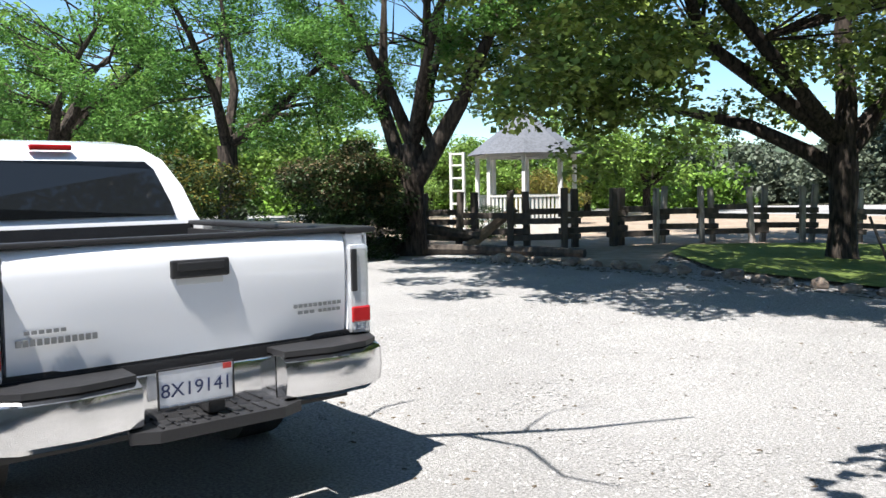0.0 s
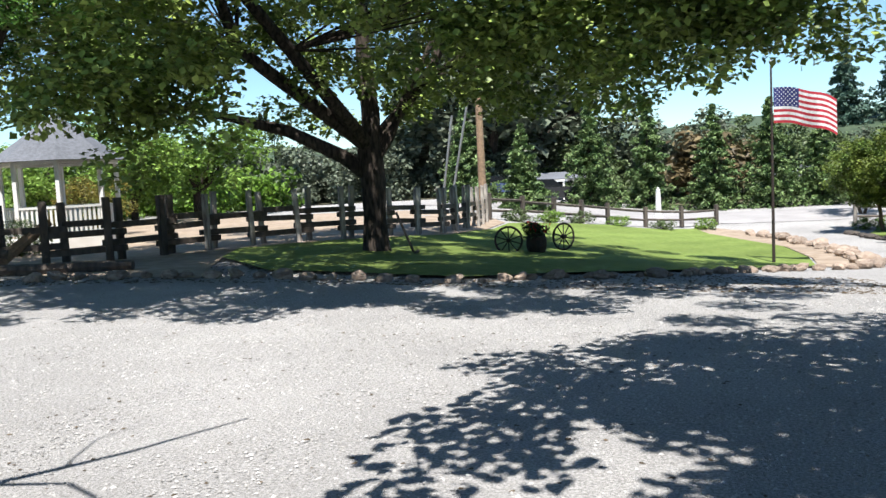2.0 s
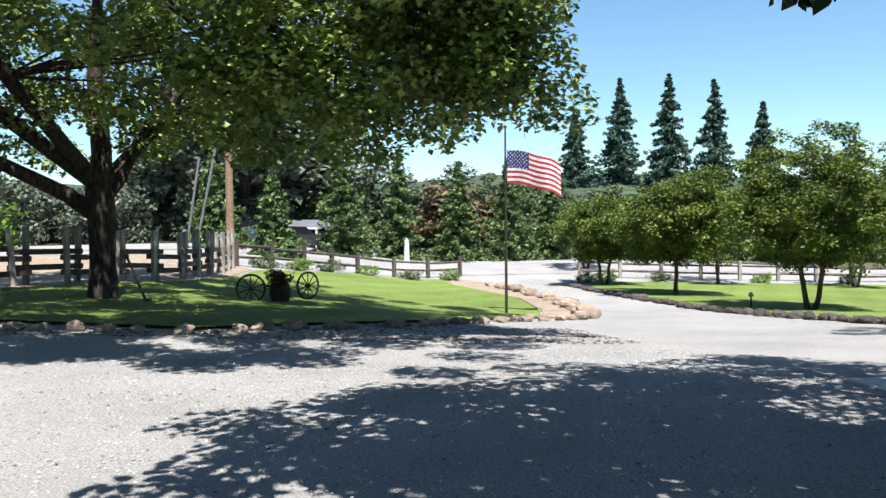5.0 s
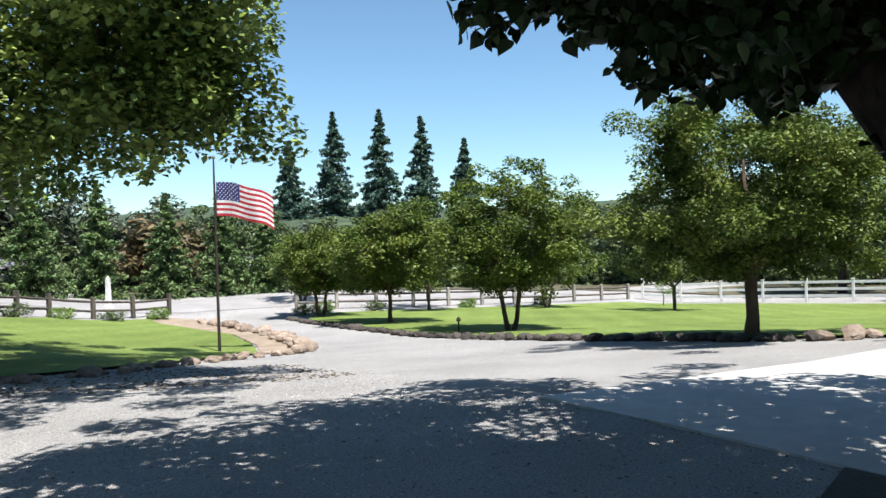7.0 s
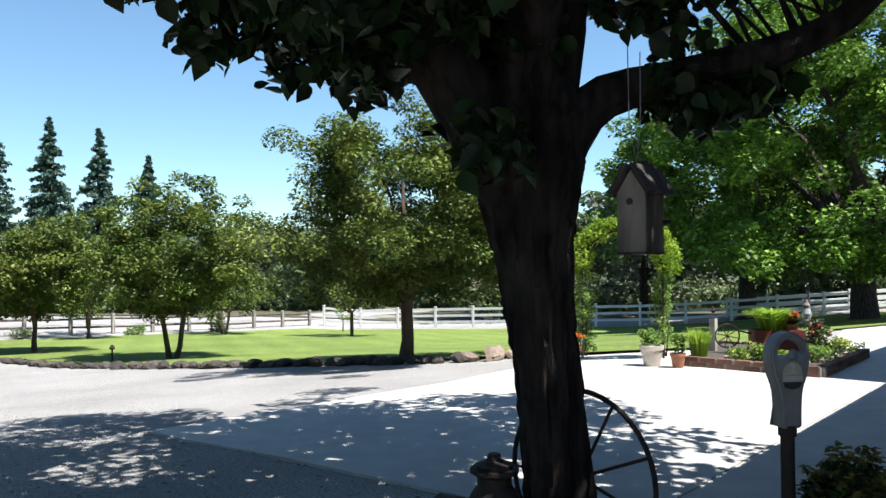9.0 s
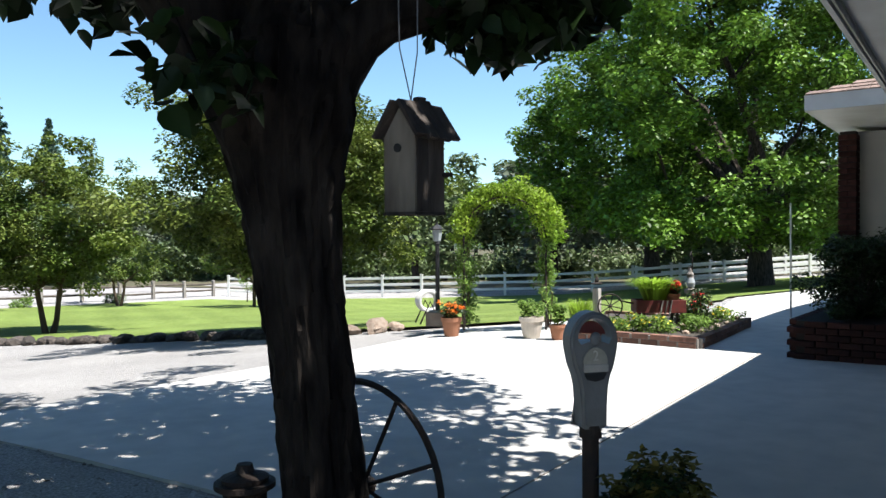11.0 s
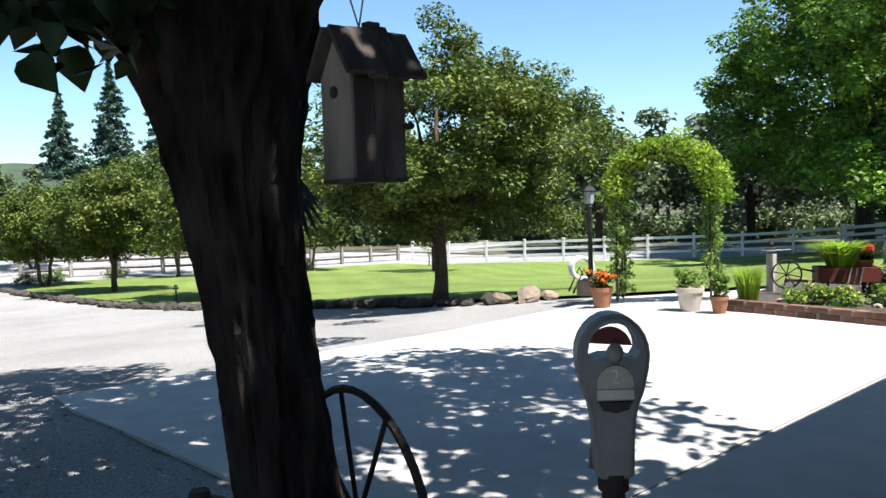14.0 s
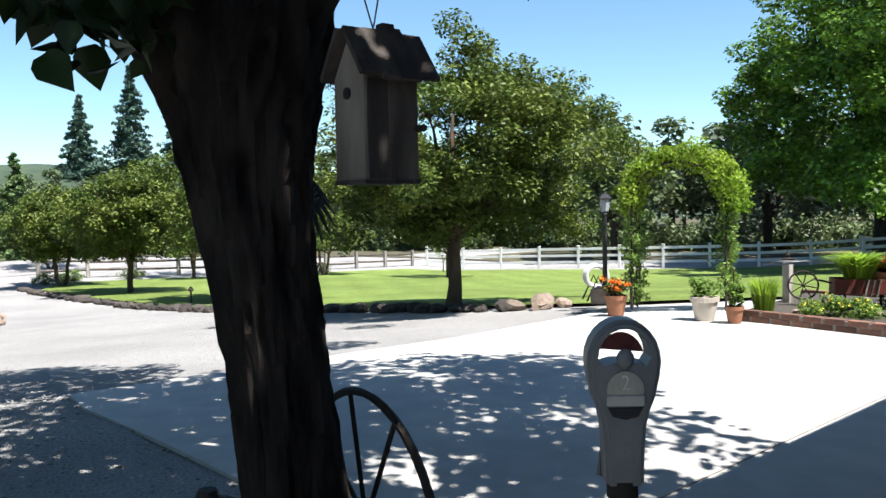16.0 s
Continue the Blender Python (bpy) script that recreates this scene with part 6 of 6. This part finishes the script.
tie_fence([(-15.5, 12.9), (-13.2, 13.6), (-10.9, 14.6), (-9.8, 16.2), (-9.0, 18.0), (-6.9, 20.0), (-5.4, 21.6), (-4.6, 23.4), (-4.2, 27), (-4.3, 30.2)])


def rail_fence(pts, step, label, group, post_h=1.0, post=WOOD_OLD, rail_mat=WOOD_OLD, heights=(0.35, 0.75)):
    rs = np.random.RandomState(6)
    st = along(pts, step)
    bm = bmesh.new()
    box(bm, (0, 0, post_h / 2), (0.16, 0.16, post_h), bevel=0.015)
    pm = mesh_of(bm, "post", post)
    bm = bmesh.new()
    tube(bm, [(-0.5, 0, 0), (0, 0.01, -0.01), (0.5, 0, 0)], [0.05, 0.06, 0.05], 6)
    rm = mesh_of(bm, "rail", rail_mat)
    for i, (p, d) in enumerate(st):
        z = ground(p.x, p.y)
        t = thing("fence_section", pose(p.x, p.y, z), label, "fence", group)
        place(pm, "post", pose(0, 0, rs.uniform(-0.05, 0.04), rs.normal(0, 1), rs.normal(0, 1), math.degrees(math.atan2(d.y, d.x))), t)
        if i + 1 < len(st):
            e = st[i + 1][0] - p
            if e.length > step * 1.5:
                continue
            dz = ground(*st[i + 1][0]) - z
            for h in heights:
                place(rm, "rail", Matrix.Translation((e.x / 2, e.y / 2, h + dz / 2 + rs.normal(0, 0.02))) @ pose(0, 0, 0, 0, -math.degrees(math.atan2(dz, e.length)), math.degrees(math.atan2(e.y, e.x))) @ Matrix.Diagonal((e.length + 0.1, 1, 1, 1)), t)


rail_fence([(-4.3, 30.8), (0.1, 37.9), (5.6, 41.7)], 2.1, "weathered split-rail fence with two rails", "split-rail fence by the road")
rail_fence([(11.3, 40.4), (17.4, 40.2), (26, 40.4), (32.8, 40.9)], 2.1, "weathered split-rail fence with pale posts", "split-rail fence beyond the lawn", post=WOOD_GREY)


def white_fence(pts):
    st = along(pts, 2.4)
    pm = mesh_of(lathe(box(bmesh.new(), (0, 0, 0.62), (0.13, 0.13, 1.24), bevel=0.008), [(0.001, 1.24), (0.001, 1.241)], 4), "post", WHITE)
    rm = mesh_of(box(bmesh.new(), (0, 0, 0), (1, 0.045, 0.14), bevel=0.006), "rail", WHITE)
    for i, (p, d) in enumerate(st):
        z = ground(p.x, p.y)
        t = thing("fence_section", pose(p.x, p.y, z), "white three-rail ranch fence", "fence", "white ranch fence")
        place(pm, "post", pose(0, 0, 0, 0, 0, math.degrees(math.atan2(d.y, d.x))), t)
        place(mesh_cap, "post_cap", pose(0, 0, 1.26, 0, 0, math.degrees(math.atan2(d.y, d.x))), t)
        if i + 1 < len(st):
            e = st[i + 1][0] - p
            dz = ground(*st[i + 1][0]) - z
            for h in (0.35, 0.72, 1.09):
                place(rm, "rail", Matrix.Translation((e.x / 2, e.y / 2, h + dz / 2)) @ pose(0, 0, 0, 0, -math.degrees(math.atan2(dz, e.length)), math.degrees(math.atan2(e.y, e.x))) @ Matrix.Diagonal((e.length - 0.1, 1, 1, 1)), t)


mesh_cap = mesh_of(box(bmesh.new(), (0, 0, 0), (0.16, 0.16, 0.05), bevel=0.01), "post_cap", WHITE)
white_fence([(33.2, 40.6), (36.3, 35.0), (38.8, 28.5), (41.4, 22.8), (43.1, 20.3), (44.7, 18.4), (47.6, 14.6), (53, 8.5), (60, 2)])
white_fence([(49, 21.8), (54, 15.8), (62, 8)])

# rocks along the drive
def rocks(pts, step, size, mat, label, group, seed):
    rs = np.random.RandomState(seed)
    mes = []
    for k in range(6):
        bm = bmesh.new()
        bmesh.ops.create_icosphere(bm, subdivisions=2, radius=0.5)
        for v in bm.verts:
            v.co *= 1 + 0.55 * noise.noise(v.co * 1.7 + Vector((k * 7, seed, 0))) + 0.2 * noise.noise(v.co * 4.5 + Vector((k * 3, 0, 0)))
            v.co.z *= 0.68
        mes.append(mesh_of(bm, "rock", mat))
    for p, d in along(pts, step):
        for j in range(1 + (rs.rand() < 0.5)):
            s = size * rs.uniform(0.6, 1.35)
            x, y = p.x + rs.normal(0, size * 0.3), p.y + rs.normal(0, size * 0.3)
            ob = new("rock", mes[rs.randint(6)])
            ob.matrix_basis = pose(x, y, ground(x, y) + s * 0.22, rs.uniform(-15, 15), rs.uniform(-15, 15), rs.uniform(0, 360)) @ Matrix.Diagonal((s * rs.uniform(0.9, 1.4), s, s, 1))
            tagged(ob, label, "rock", group)


rocks([(-9.6, 12.2), (-5.9, 12.2), (-2.2, 11.9), (1.0, 14.4), (4.4, 18.7), (5.5, 19.3)], 0.42, 0.22, ROCK_TAN, "rough tan stone edging the west lawn", "stones round the west lawn", 1)
rocks([(5.6, 19.4), (6.3, 20.3), (6.9, 25), (7.0, 29), (6.6, 34), (6.2, 38)], 0.5, 0.38, ROCK_TAN, "rough tan stone beside the drive", "stones beside the drive", 2)
rocks([(9.7, 36), (9.65, 31), (9.9, 26.5), (10.35, 21.6), (10.3, 17.3), (10.6, 14.0), (11.0, 12.0), (11.15, 10.4), (11.6, 9.4)], 0.3, 0.25, ROCK_DARK, "dark lava stone edging the east lawn", "dark stones round the east lawn", 3)
rocks([(11.7, 9.3), (12.1, 8.6)], 0.35, 0.28, ROCK_TAN, "pale flat stone at the lawn corner", "pale stones at the lawn corner", 4)

# ---- flagpole and flag ----
FX, FY = 4.32, 22.1
t = thing("flagpole", pose(FX, FY, ground(FX, FY)), "slim dark flagpole at the lawn corner", "flagpole")
part("pole", lathe(bmesh.new(), [(0.045, 0), (0.042, 0.05), (0.035, 2.4), (0.024, 5.0), (0.02, 5.1)], 12), IRON, t, smooth=True)
part("finial", lathe(bmesh.new(), [(0.02, 5.1), (0.05, 5.14), (0.05, 5.18), (0.004, 5.23)], 12), STEEL, t)
t2 = thing("flag", pose(FX, FY, ground(FX, FY) + 3.62, 0, 0, -8), "striped red and white flag with blue canton flying from the pole", "flag")
W, H, nx2, ny2 = 1.55, 0.9, 30, 13


def wave(u, v):
    x = 0.05 + W * u * 0.95
    return Vector((x, 0.14 * u * math.sin(6.5 * u + 1.4 * v) + 0.04 * math.sin(15 * u), H * v - 0.42 * u * u + 0.05 * u * math.sin(9 * u)))


for row in range(ny2):
    bm = bmesh.new()
    start = 12 if row >= 6 else 0
    g = [[bm.verts.new(wave(i / nx2, (row + j / 2) / ny2)) for j in range(3)] for i in range(start, nx2 + 1)]
    for a, b in zip(g, g[1:]):
        for j in range(2):
            bm.faces.new((a[j], b[j], b[j + 1], a[j + 1]))
    part("stripe", bm, FLAG_RED if row % 2 == 0 else FLAG_WHITE, t2)
bm = bmesh.new()
g = [[bm.verts.new(wave(i / nx2, (6 + j / 2) / ny2)) for j in range(15)] for i in range(13)]
for a, b in zip(g, g[1:]):
    for j in range(14):
        bm.faces.new((a[j], b[j], b[j + 1], a[j + 1]))
part("canton", bm, FLAG_BLUE, t2, "dark blue canton")
bm = bmesh.new()
for r in range(9):
    for c in range(6 if r % 2 == 0 else 5):
        p = wave((0.03 + (c + (0.5 if r % 2 else 0)) * 0.066), (6.5 + r * 0.78) / ny2)
        for s in (-0.006, 0.006):
            vs = [bm.verts.new(p + Vector((0.022 * (1 if k % 2 else 0.45) * math.cos(k * math.pi / 5), s, 0.022 * (1 if k % 2 else 0.45) * math.sin(k * math.pi / 5)))) for k in range(10)]
            bm.faces.new(vs)
tagged(part("star_field", bm, FLAG_WHITE, t2, "small white stars"), kind="stuff")

# wagon-wheel planter on the west lawn
t = thing("wheel_planter", pose(-1.5, 18.9, ground(-1.5, 18.9) + 0.04, 0, 0, 25), "dark barrel planter between two spoked wagon wheels", "planter")
for x in (-0.68, 0.68):
    w = new("wheel")
    w.parent = t
    w.matrix_basis = pose(x, 0, 0.33, 0, 0, 18 * (1 if x > 0 else -1))
    part("rim", hoop(bmesh.new(), (0, 0, 0), (0, 1, 0), 0.31, 0.026, 30), IRON, w)
    part("hub", cyl(bmesh.new(), (0, -0.06, 0), (0, 0.06, 0), 0.05, n=10), IRON, w)
    me = mesh_of(cyl(bmesh.new(), (0, 0, 0.04), (0, 0, 0.3), 0.014, n=5), "spoke", IRON)
    for k in range(10):
        place(me, "spoke", pose(0, 0, 0, 0, 36 * k, 0), w)
part("barrel", lathe(bmesh.new(), [(0.2, 0), (0.24, 0.15), (0.24, 0.3), (0.2, 0.44), (0.17, 0.44)], 16), IRON, t)
leaves("plant", crown_points(np.random.RandomState(2), 18, (0, 0, 0.55), (0.35, 0.3, 0.22), 0.35), 700, 0.09, 0.14, SHRUB, t, seed=2)
leaves("flowers", crown_points(np.random.RandomState(3), 10, (0, 0, 0.62), (0.3, 0.25, 0.15), 0.5), 120, 0.06, 0.1, PETAL_RED, t, seed=4, aspect=0.9)
# fallen logs and leaning boards by the fence
for i, (x, y, l, a, z, tl) in enumerate(((-11.6, 12.7, 2.6, 22, 0.12, 0), (-9.6, 13.3, 2.2, 10, 0.1, 0), (-11.5, 14.2, 1.6, 50, 0.45, -38), (-12.6, 13.4, 2.4, 30, 0.5, 8), (-13.0, 12.3, 1.8, 40, 0.25, 5))):
    t = thing("timber", pose(x, y, z, 0, tl, a), "weathered split log lying by the rail fence" if tl == 0 else "pale split timber leaning on the rail fence", "timber")
    part("log", tube(bmesh.new(), [(-l / 2, 0, 0), (0, 0.03, 0.01), (l / 2, 0, 0)], [0.11, 0.12, 0.09], 8, jitter=0.2), WOOD_RAW if tl < 0 else WOOD_OLD, t)
t = thing("leaning_rake", pose(-4.15, 16.6, ground(-4.15, 16.6)), "dark wooden tool leaning on the tree trunk", "garden tool")
part("handle", tube(bmesh.new(), [(0.25, 0, 0.05), (-0.1, 0.05, 0.9)], 0.03, 6), WOOD_OLD, t)
part("head", tube(bmesh.new(), [(0.32, -0.15, 0.05), (0.3, 0.2, 0.05)], 0.035, 6), WOOD_OLD, t)


# ---- gazebo ----
def build_gazebo():
    t = thing("gazebo", pose(-15.05, 20.5, 0.04, 0, 0, 12), "white painted garden gazebo with picket rails and shingled roof", "gazebo")
    R, n = 1.5, 8
    cs = [(R * math.cos(2 * math.pi * (k + 0.5) / n), R * math.sin(2 * math.pi * (k + 0.5) / n)) for k in range(n)]
    part("deck", prism(bmesh.new(), [(x * 1.05, y * 1.05) for x, y in cs], 0, 0.28), WHITE, t)
    post = mesh_of(box(bmesh.new(), (0, 0, 1.33), (0.11, 0.11, 2.1), bevel=0.006), "post", WHITE)
    picket = mesh_of(box(bmesh.new(), (0, 0, 0), (0.06, 0.03, 0.68)), "picket", WHITE)
    for k in range(n):
        place(post, "post", pose(cs[k][0], cs[k][1], 0), t)
        a, b = Vector(cs[k]), Vector(cs[(k + 1) % n])
        d = b - a
        ang = math.degrees(math.atan2(d.y, d.x))
        mid = (a + b) / 2
        part("beam", box(bmesh.new(), (mid.x, mid.y, 2.36), (d.length, 0.1, 0.14), rz=ang), WHITE, t)
        if k == 4:
            continue
        for z in (0.36, 1.12):
            part("hand_rail", box(bmesh.new(), (mid.x, mid.y, z), (d.length, 0.07, 0.06), rz=ang), WHITE, t)
        for j in range(1, 9):
            p = a + d * j / 9
            place(picket, "picket", pose(p.x, p.y, 0.74, 0, 0, ang), t)
    bm = bmesh.new()
    top = bm.verts.new((0, 0, 3.75))
    ev = [bm.verts.new((x * 1.22, y * 1.22, 2.38)) for x, y in cs]
    for k in range(n):
        bm.faces.new((ev[k], ev[(k + 1) % n], top))
    bm.faces.new(ev[::-1])
    part("roof", bm, SHINGLE_GREY, t, "pale grey shingled roof")
    # ladder trellis at one side
    for x in (-2.15, -1.7):
        part("trellis_post", box(bmesh.new(), (x, -0.9, 1.25), (0.08, 0.08, 2.5)), WHITE, t)
    for z in (0.5, 0.9, 1.3, 1.7, 2.1, 2.45):
        part("trellis_rung", box(bmesh.new(), (-1.925, -0.9, z), (0.45, 0.05, 0.06)), WHITE, t)


build_gazebo()
bush("bush", (-12.9, 10.9), (1.5, 1.3), 2.35, SHRUB, "tall dark glossy hedge bush with coppery tips beside the truck", 101, count=30000, size=0.08, tips=LEAF_RED)
bush("bush", (-14.5, 8.3), (1.3, 1.3), 2.2, SHRUB, "tall bush with yellow tips behind the truck", 102, count=12000, size=0.09, tips=SHRUB_YEL)
bush("bush", (-16.5, 6.0), (1.6, 1.4), 2.0, SHRUB, "dark green shrub behind the truck cab", 103, count=10000, size=0.1)
bush("bush", (-17.6, 25.5), (1.6, 1.2), 2.1, SHRUB_YEL, "yellow-green shrub seen through the gazebo", 104, count=5000, size=0.12)
bush("bush", (-21.5, 21.5), (1.4, 1.2), 2.4, LEAF_LIGHT, "bright yellow-green shrub beside the gazebo", 105, count=5000, size=0.12)
bush("bush", (-14.2, 17.6), (0.8, 0.7), 0.9, LEAF_FAR, "low grey-green shrub by the gazebo trellis", 106, count=2500, size=0.08)
for i, (x, y) in enumerate(((-2.2, 33.2), (-1.0, 35.3), (0.6, 37.2), (2.6, 38.6), (4.6, 40.0), (-3.3, 31.5), (12.4, 39.2), (15.0, 39.2), (20.5, 39.4), (25.2, 39.6), (11.2, 38.6))):
    bush("bush", (x, y), (0.55, 0.5), 0.5, LEAF_FAR if i % 2 else LEAF_LIGHT, "low round shrub along the split-rail fence", 110 + i, count=900, size=0.1)

# ---- poles, obelisk, buildings and cars far off ----
t = thing("utility_pole", pose(-5.0, 34.0, ground(-5, 34)), "tall brown wooden utility pole", "utility pole")
part("pole", lathe(bmesh.new(), [(0.17, 0), (0.16, 2), (0.12, 8.5)], 12), WOOD_RAW, t)
part("cross_arm", box(bmesh.new(), (0, 0, 7.9), (1.8, 0.1, 0.12)), WOOD_RAW, t)
for i, x in enumerate((-0.9, -0.5)):
    t = thing("leaning_pole", pose(-6.6 + i * 0.35, 33.0, 0, 0, 9 + 3 * i, 0), "thin pale leaning pole by the utility pole", "pole")
    part("pole", cyl(bmesh.new(), (0, 0, -0.3), (0, 0, 4.0 + i * 0.4), 0.05, n=8), STEEL, t)
ox, oy = 2.7, 43.2
t = thing("obelisk", pose(ox, oy, ground(ox, oy)), "slim white stone obelisk by the road", "obelisk")
bm = bmesh.new()
for a, b, z0, z1 in ((0.2, 0.2, 0, 0.15), (0.12, 0.085, 0.15, 1.45), (0.085, 0.0, 1.45, 1.62)):
    prism(bm, [(-a, -a), (a, -a), (a, a), (-a, a)], z0, z0 + 0.001)
    lathe(bm, [(a * 1.3, z0), (max(b, 0.01) * 1.3, z1)], 4)
part("shaft", bm, WHITE, t)
t = thing("lawn_light", pose(11.6, 22.6, ground(11.6, 22.6)), "small dark garden stake light on the lawn", "garden light")
part("stake", cyl(bmesh.new(), (0, 0, 0), (0, 0, 0.4), 0.025, n=8), IRON, t)
part("lamp_head", lathe(bmesh.new(), [(0.07, 0.38), (0.08, 0.42), (0.03, 0.5)], 10), IRON, t)


def house(at, ang, w, d, h, wall, roof, label, windows=3, porch=True, rise=1.5):
    t = thing("house", pose(at[0], at[1], ground(*at), 0, 0, ang), label, "house")
    part("wall", box(bmesh.new(), (0, 0, h / 2), (w, d, h)), wall, t)
    bm = bmesh.new()
    v = [bm.verts.new(p) for p in ((-w / 2 - 0.5, -d / 2 - 0.6, h), (w / 2 + 0.5, -d / 2 - 0.6, h), (w / 2 + 0.5, d / 2 + 0.6, h), (-w / 2 - 0.5, d / 2 + 0.6, h), (-w / 2 + 0.5, 0, h + rise), (w / 2 - 0.5, 0, h + rise))]
    for q in ((0, 1, 5, 4), (2, 3, 4, 5), (1, 2, 5), (3, 0, 4), (3, 2, 1, 0)):
        bm.faces.new([v[k] for k in q])
    part("roof", bm, roof, t)
    for k in range(windows):
        x = -w / 2 + w * (k + 0.5) / windows
        wn2 = new("window")
        wn2.parent = t
        wn2.location = (x, -d / 2 - 0.02, h * 0.55)
        part("frame", box(bmesh.new(), (0, 0, 0), (1.3, 0.06, 1.1)), WHITE, wn2)
        part("pane", box(bmesh.new(), (0, -0.03, 0), (1.14, 0.04, 0.94)), GLASS, wn2)
    if porch:
        part("porch_slab", box(bmesh.new(), (0, -d / 2 - 1.2, h - 0.1), (w * 0.7, 2.2, 0.12)), WHITE, t)
        for x in (-w * 0.33, -w * 0.1, w * 0.12, w * 0.33):
            part("porch_post", box(bmesh.new(), (x, -d / 2 - 2.2, (h - 0.1) / 2), (0.12, 0.12, h - 0.1)), WHITE, t)
    return t


house((-3.4, 56), -5, 3.6, 3, 1.3, WALL, SHINGLE_GREY, "low pale house with a white porch behind the evergreens", windows=2, rise=0.45)
house((15.5, 66), 10, 9, 6, 1.7, material("sage_wall", (0.30, 0.36, 0.33), 0.8), SHINGLE_GREY, "sage-green house with a grey roof behind the evergreens", porch=False, rise=0.8)
house((8.2, 68), 0, 7, 6, 1.7, WALL, SHINGLE, "pale house with brown roof far behind the gate", porch=False, rise=0.8)
house((65, 27), -70, 3.0, 2.6, 1.5, material("pink_wall", (0.52, 0.40, 0.36), 0.8), SHINGLE, "small pink shed with a brown roof beyond the fence", windows=1, porch=False, rise=0.7)


def parked_car(at, ang, mat, label):
    t = thing("car", pose(at[0], at[1], ground(*at), 0, 0, ang), label, "car")
    bm = bmesh.new()
    prism(bm, [(-2.1, 0.3), (2.1, 0.3), (2.15, 0.75), (1.3, 0.9), (-1.9, 0.95), (-2.15, 0.7)], -0.85, 0.85, pose(0, 0, 0, 90, 0, 0))
    part("body", bm, mat, t)
    bm = bmesh.new()
    prism(bm, [(-1.6, 0.94), (1.0, 0.9), (0.4, 1.38), (-1.1, 1.42)], -0.74, 0.74, pose(0, 0, 0, 90, 0, 0))
    part("glass_house", bm, GLASS, t, "dark windows")
    for x in (-1.3, 1.35):
        for y in (-0.8, 0.8):
            part("wheel", cyl(bmesh.new(), (x, y - 0.1, 0.32), (x, y + 0.1, 0.32), 0.32, n=14), RUBBER, t)


parked_car((-7.3, 54), 20, material("blue_car_paint", (0.05, 0.07, 0.16), 0.3, bump=0, coat=1.0), "dark blue car parked beyond the rail fence")
parked_car((-3.3, 47.5), 5, BLACK, "dark car parked on the far road")


# ---- loose stones and litter on the gravel ----
def scatter(name, count, area, size, mat, label, seed, flat=0.6):
    rs = np.random.RandomState(seed)
    base = np.array([(1, 0, 0), (-1, 0, 0), (0, 1, 0), (0, -1, 0), (0, 0, 1), (0, 0, -0.4)], float)
    tri = [(0, 2, 4), (2, 1, 4), (1, 3, 4), (3, 0, 4)]
    vs, fs = [], []
    for k in range(count):
        x, y = rs.uniform(area[0], area[1]), area[2] + (area[3] - area[2]) * rs.uniform(0, 1) ** 1.3
        if x > 4.9 and y > 1:
            continue
        s = size * rs.uniform(0.5, 1.5)
        a = rs.uniform(0, math.pi)
        q = base * np.array([s, s * rs.uniform(0.5, 1), s * flat]) * rs.uniform(0.7, 1.3, (6, 1))
        n = len(vs)
        z = ground(x, y) + s * 0.15
        for p in q:
            vs.append((x + p[0] * math.cos(a) - p[1] * math.sin(a), y + p[0] * math.sin(a) + p[1] * math.cos(a), z + p[2]))
        fs += [(n + i, n + j, n + l) for i, j, l in tri]
    me = bpy.data.meshes.new(name)
    me.from_pydata(vs, [], fs)
    me.materials.append(mat)
    return tagged(new(name, me), label, "stones", kind="stuff")


PEBBLE = material("pale_pebble", (0.36, 0.35, 0.335), 0.9, color2=(0.24, 0.235, 0.23), scale=3, bump=0, spread=0.4, spec=0.1)
LITTER = material("leaf_litter", (0.098, 0.07, 0.042), 0.9, color2=(0.049, 0.035, 0.021), scale=3, bump=0, spread=0.4)
scatter("loose_stones", 26000, (-6, 7, 2.6, 12), 0.011, PEBBLE, "loose pale pebbles lying on the gravel yard", 1)
scatter("leaf_litter", 1100, (-9, 7, 2.6, 13.5), 0.016, LITTER, "scattered dry leaves and dark bits on the gravel", 2, 0.25)
scatter("leaf_litter", 3500, (-11, 4.5, 11.5, 15.5), 0.03, LITTER, "dry leaves under the sycamore", 3, 0.3)
joint = box(bmesh.new(), (8.2, 2.74, 0.0225), (6.0, 0.006, 0.005), rz=4.4)
tagged(finish(joint, "control_joint", MORTAR), "thin dark joint in the concrete slab", "joint", kind="structure")
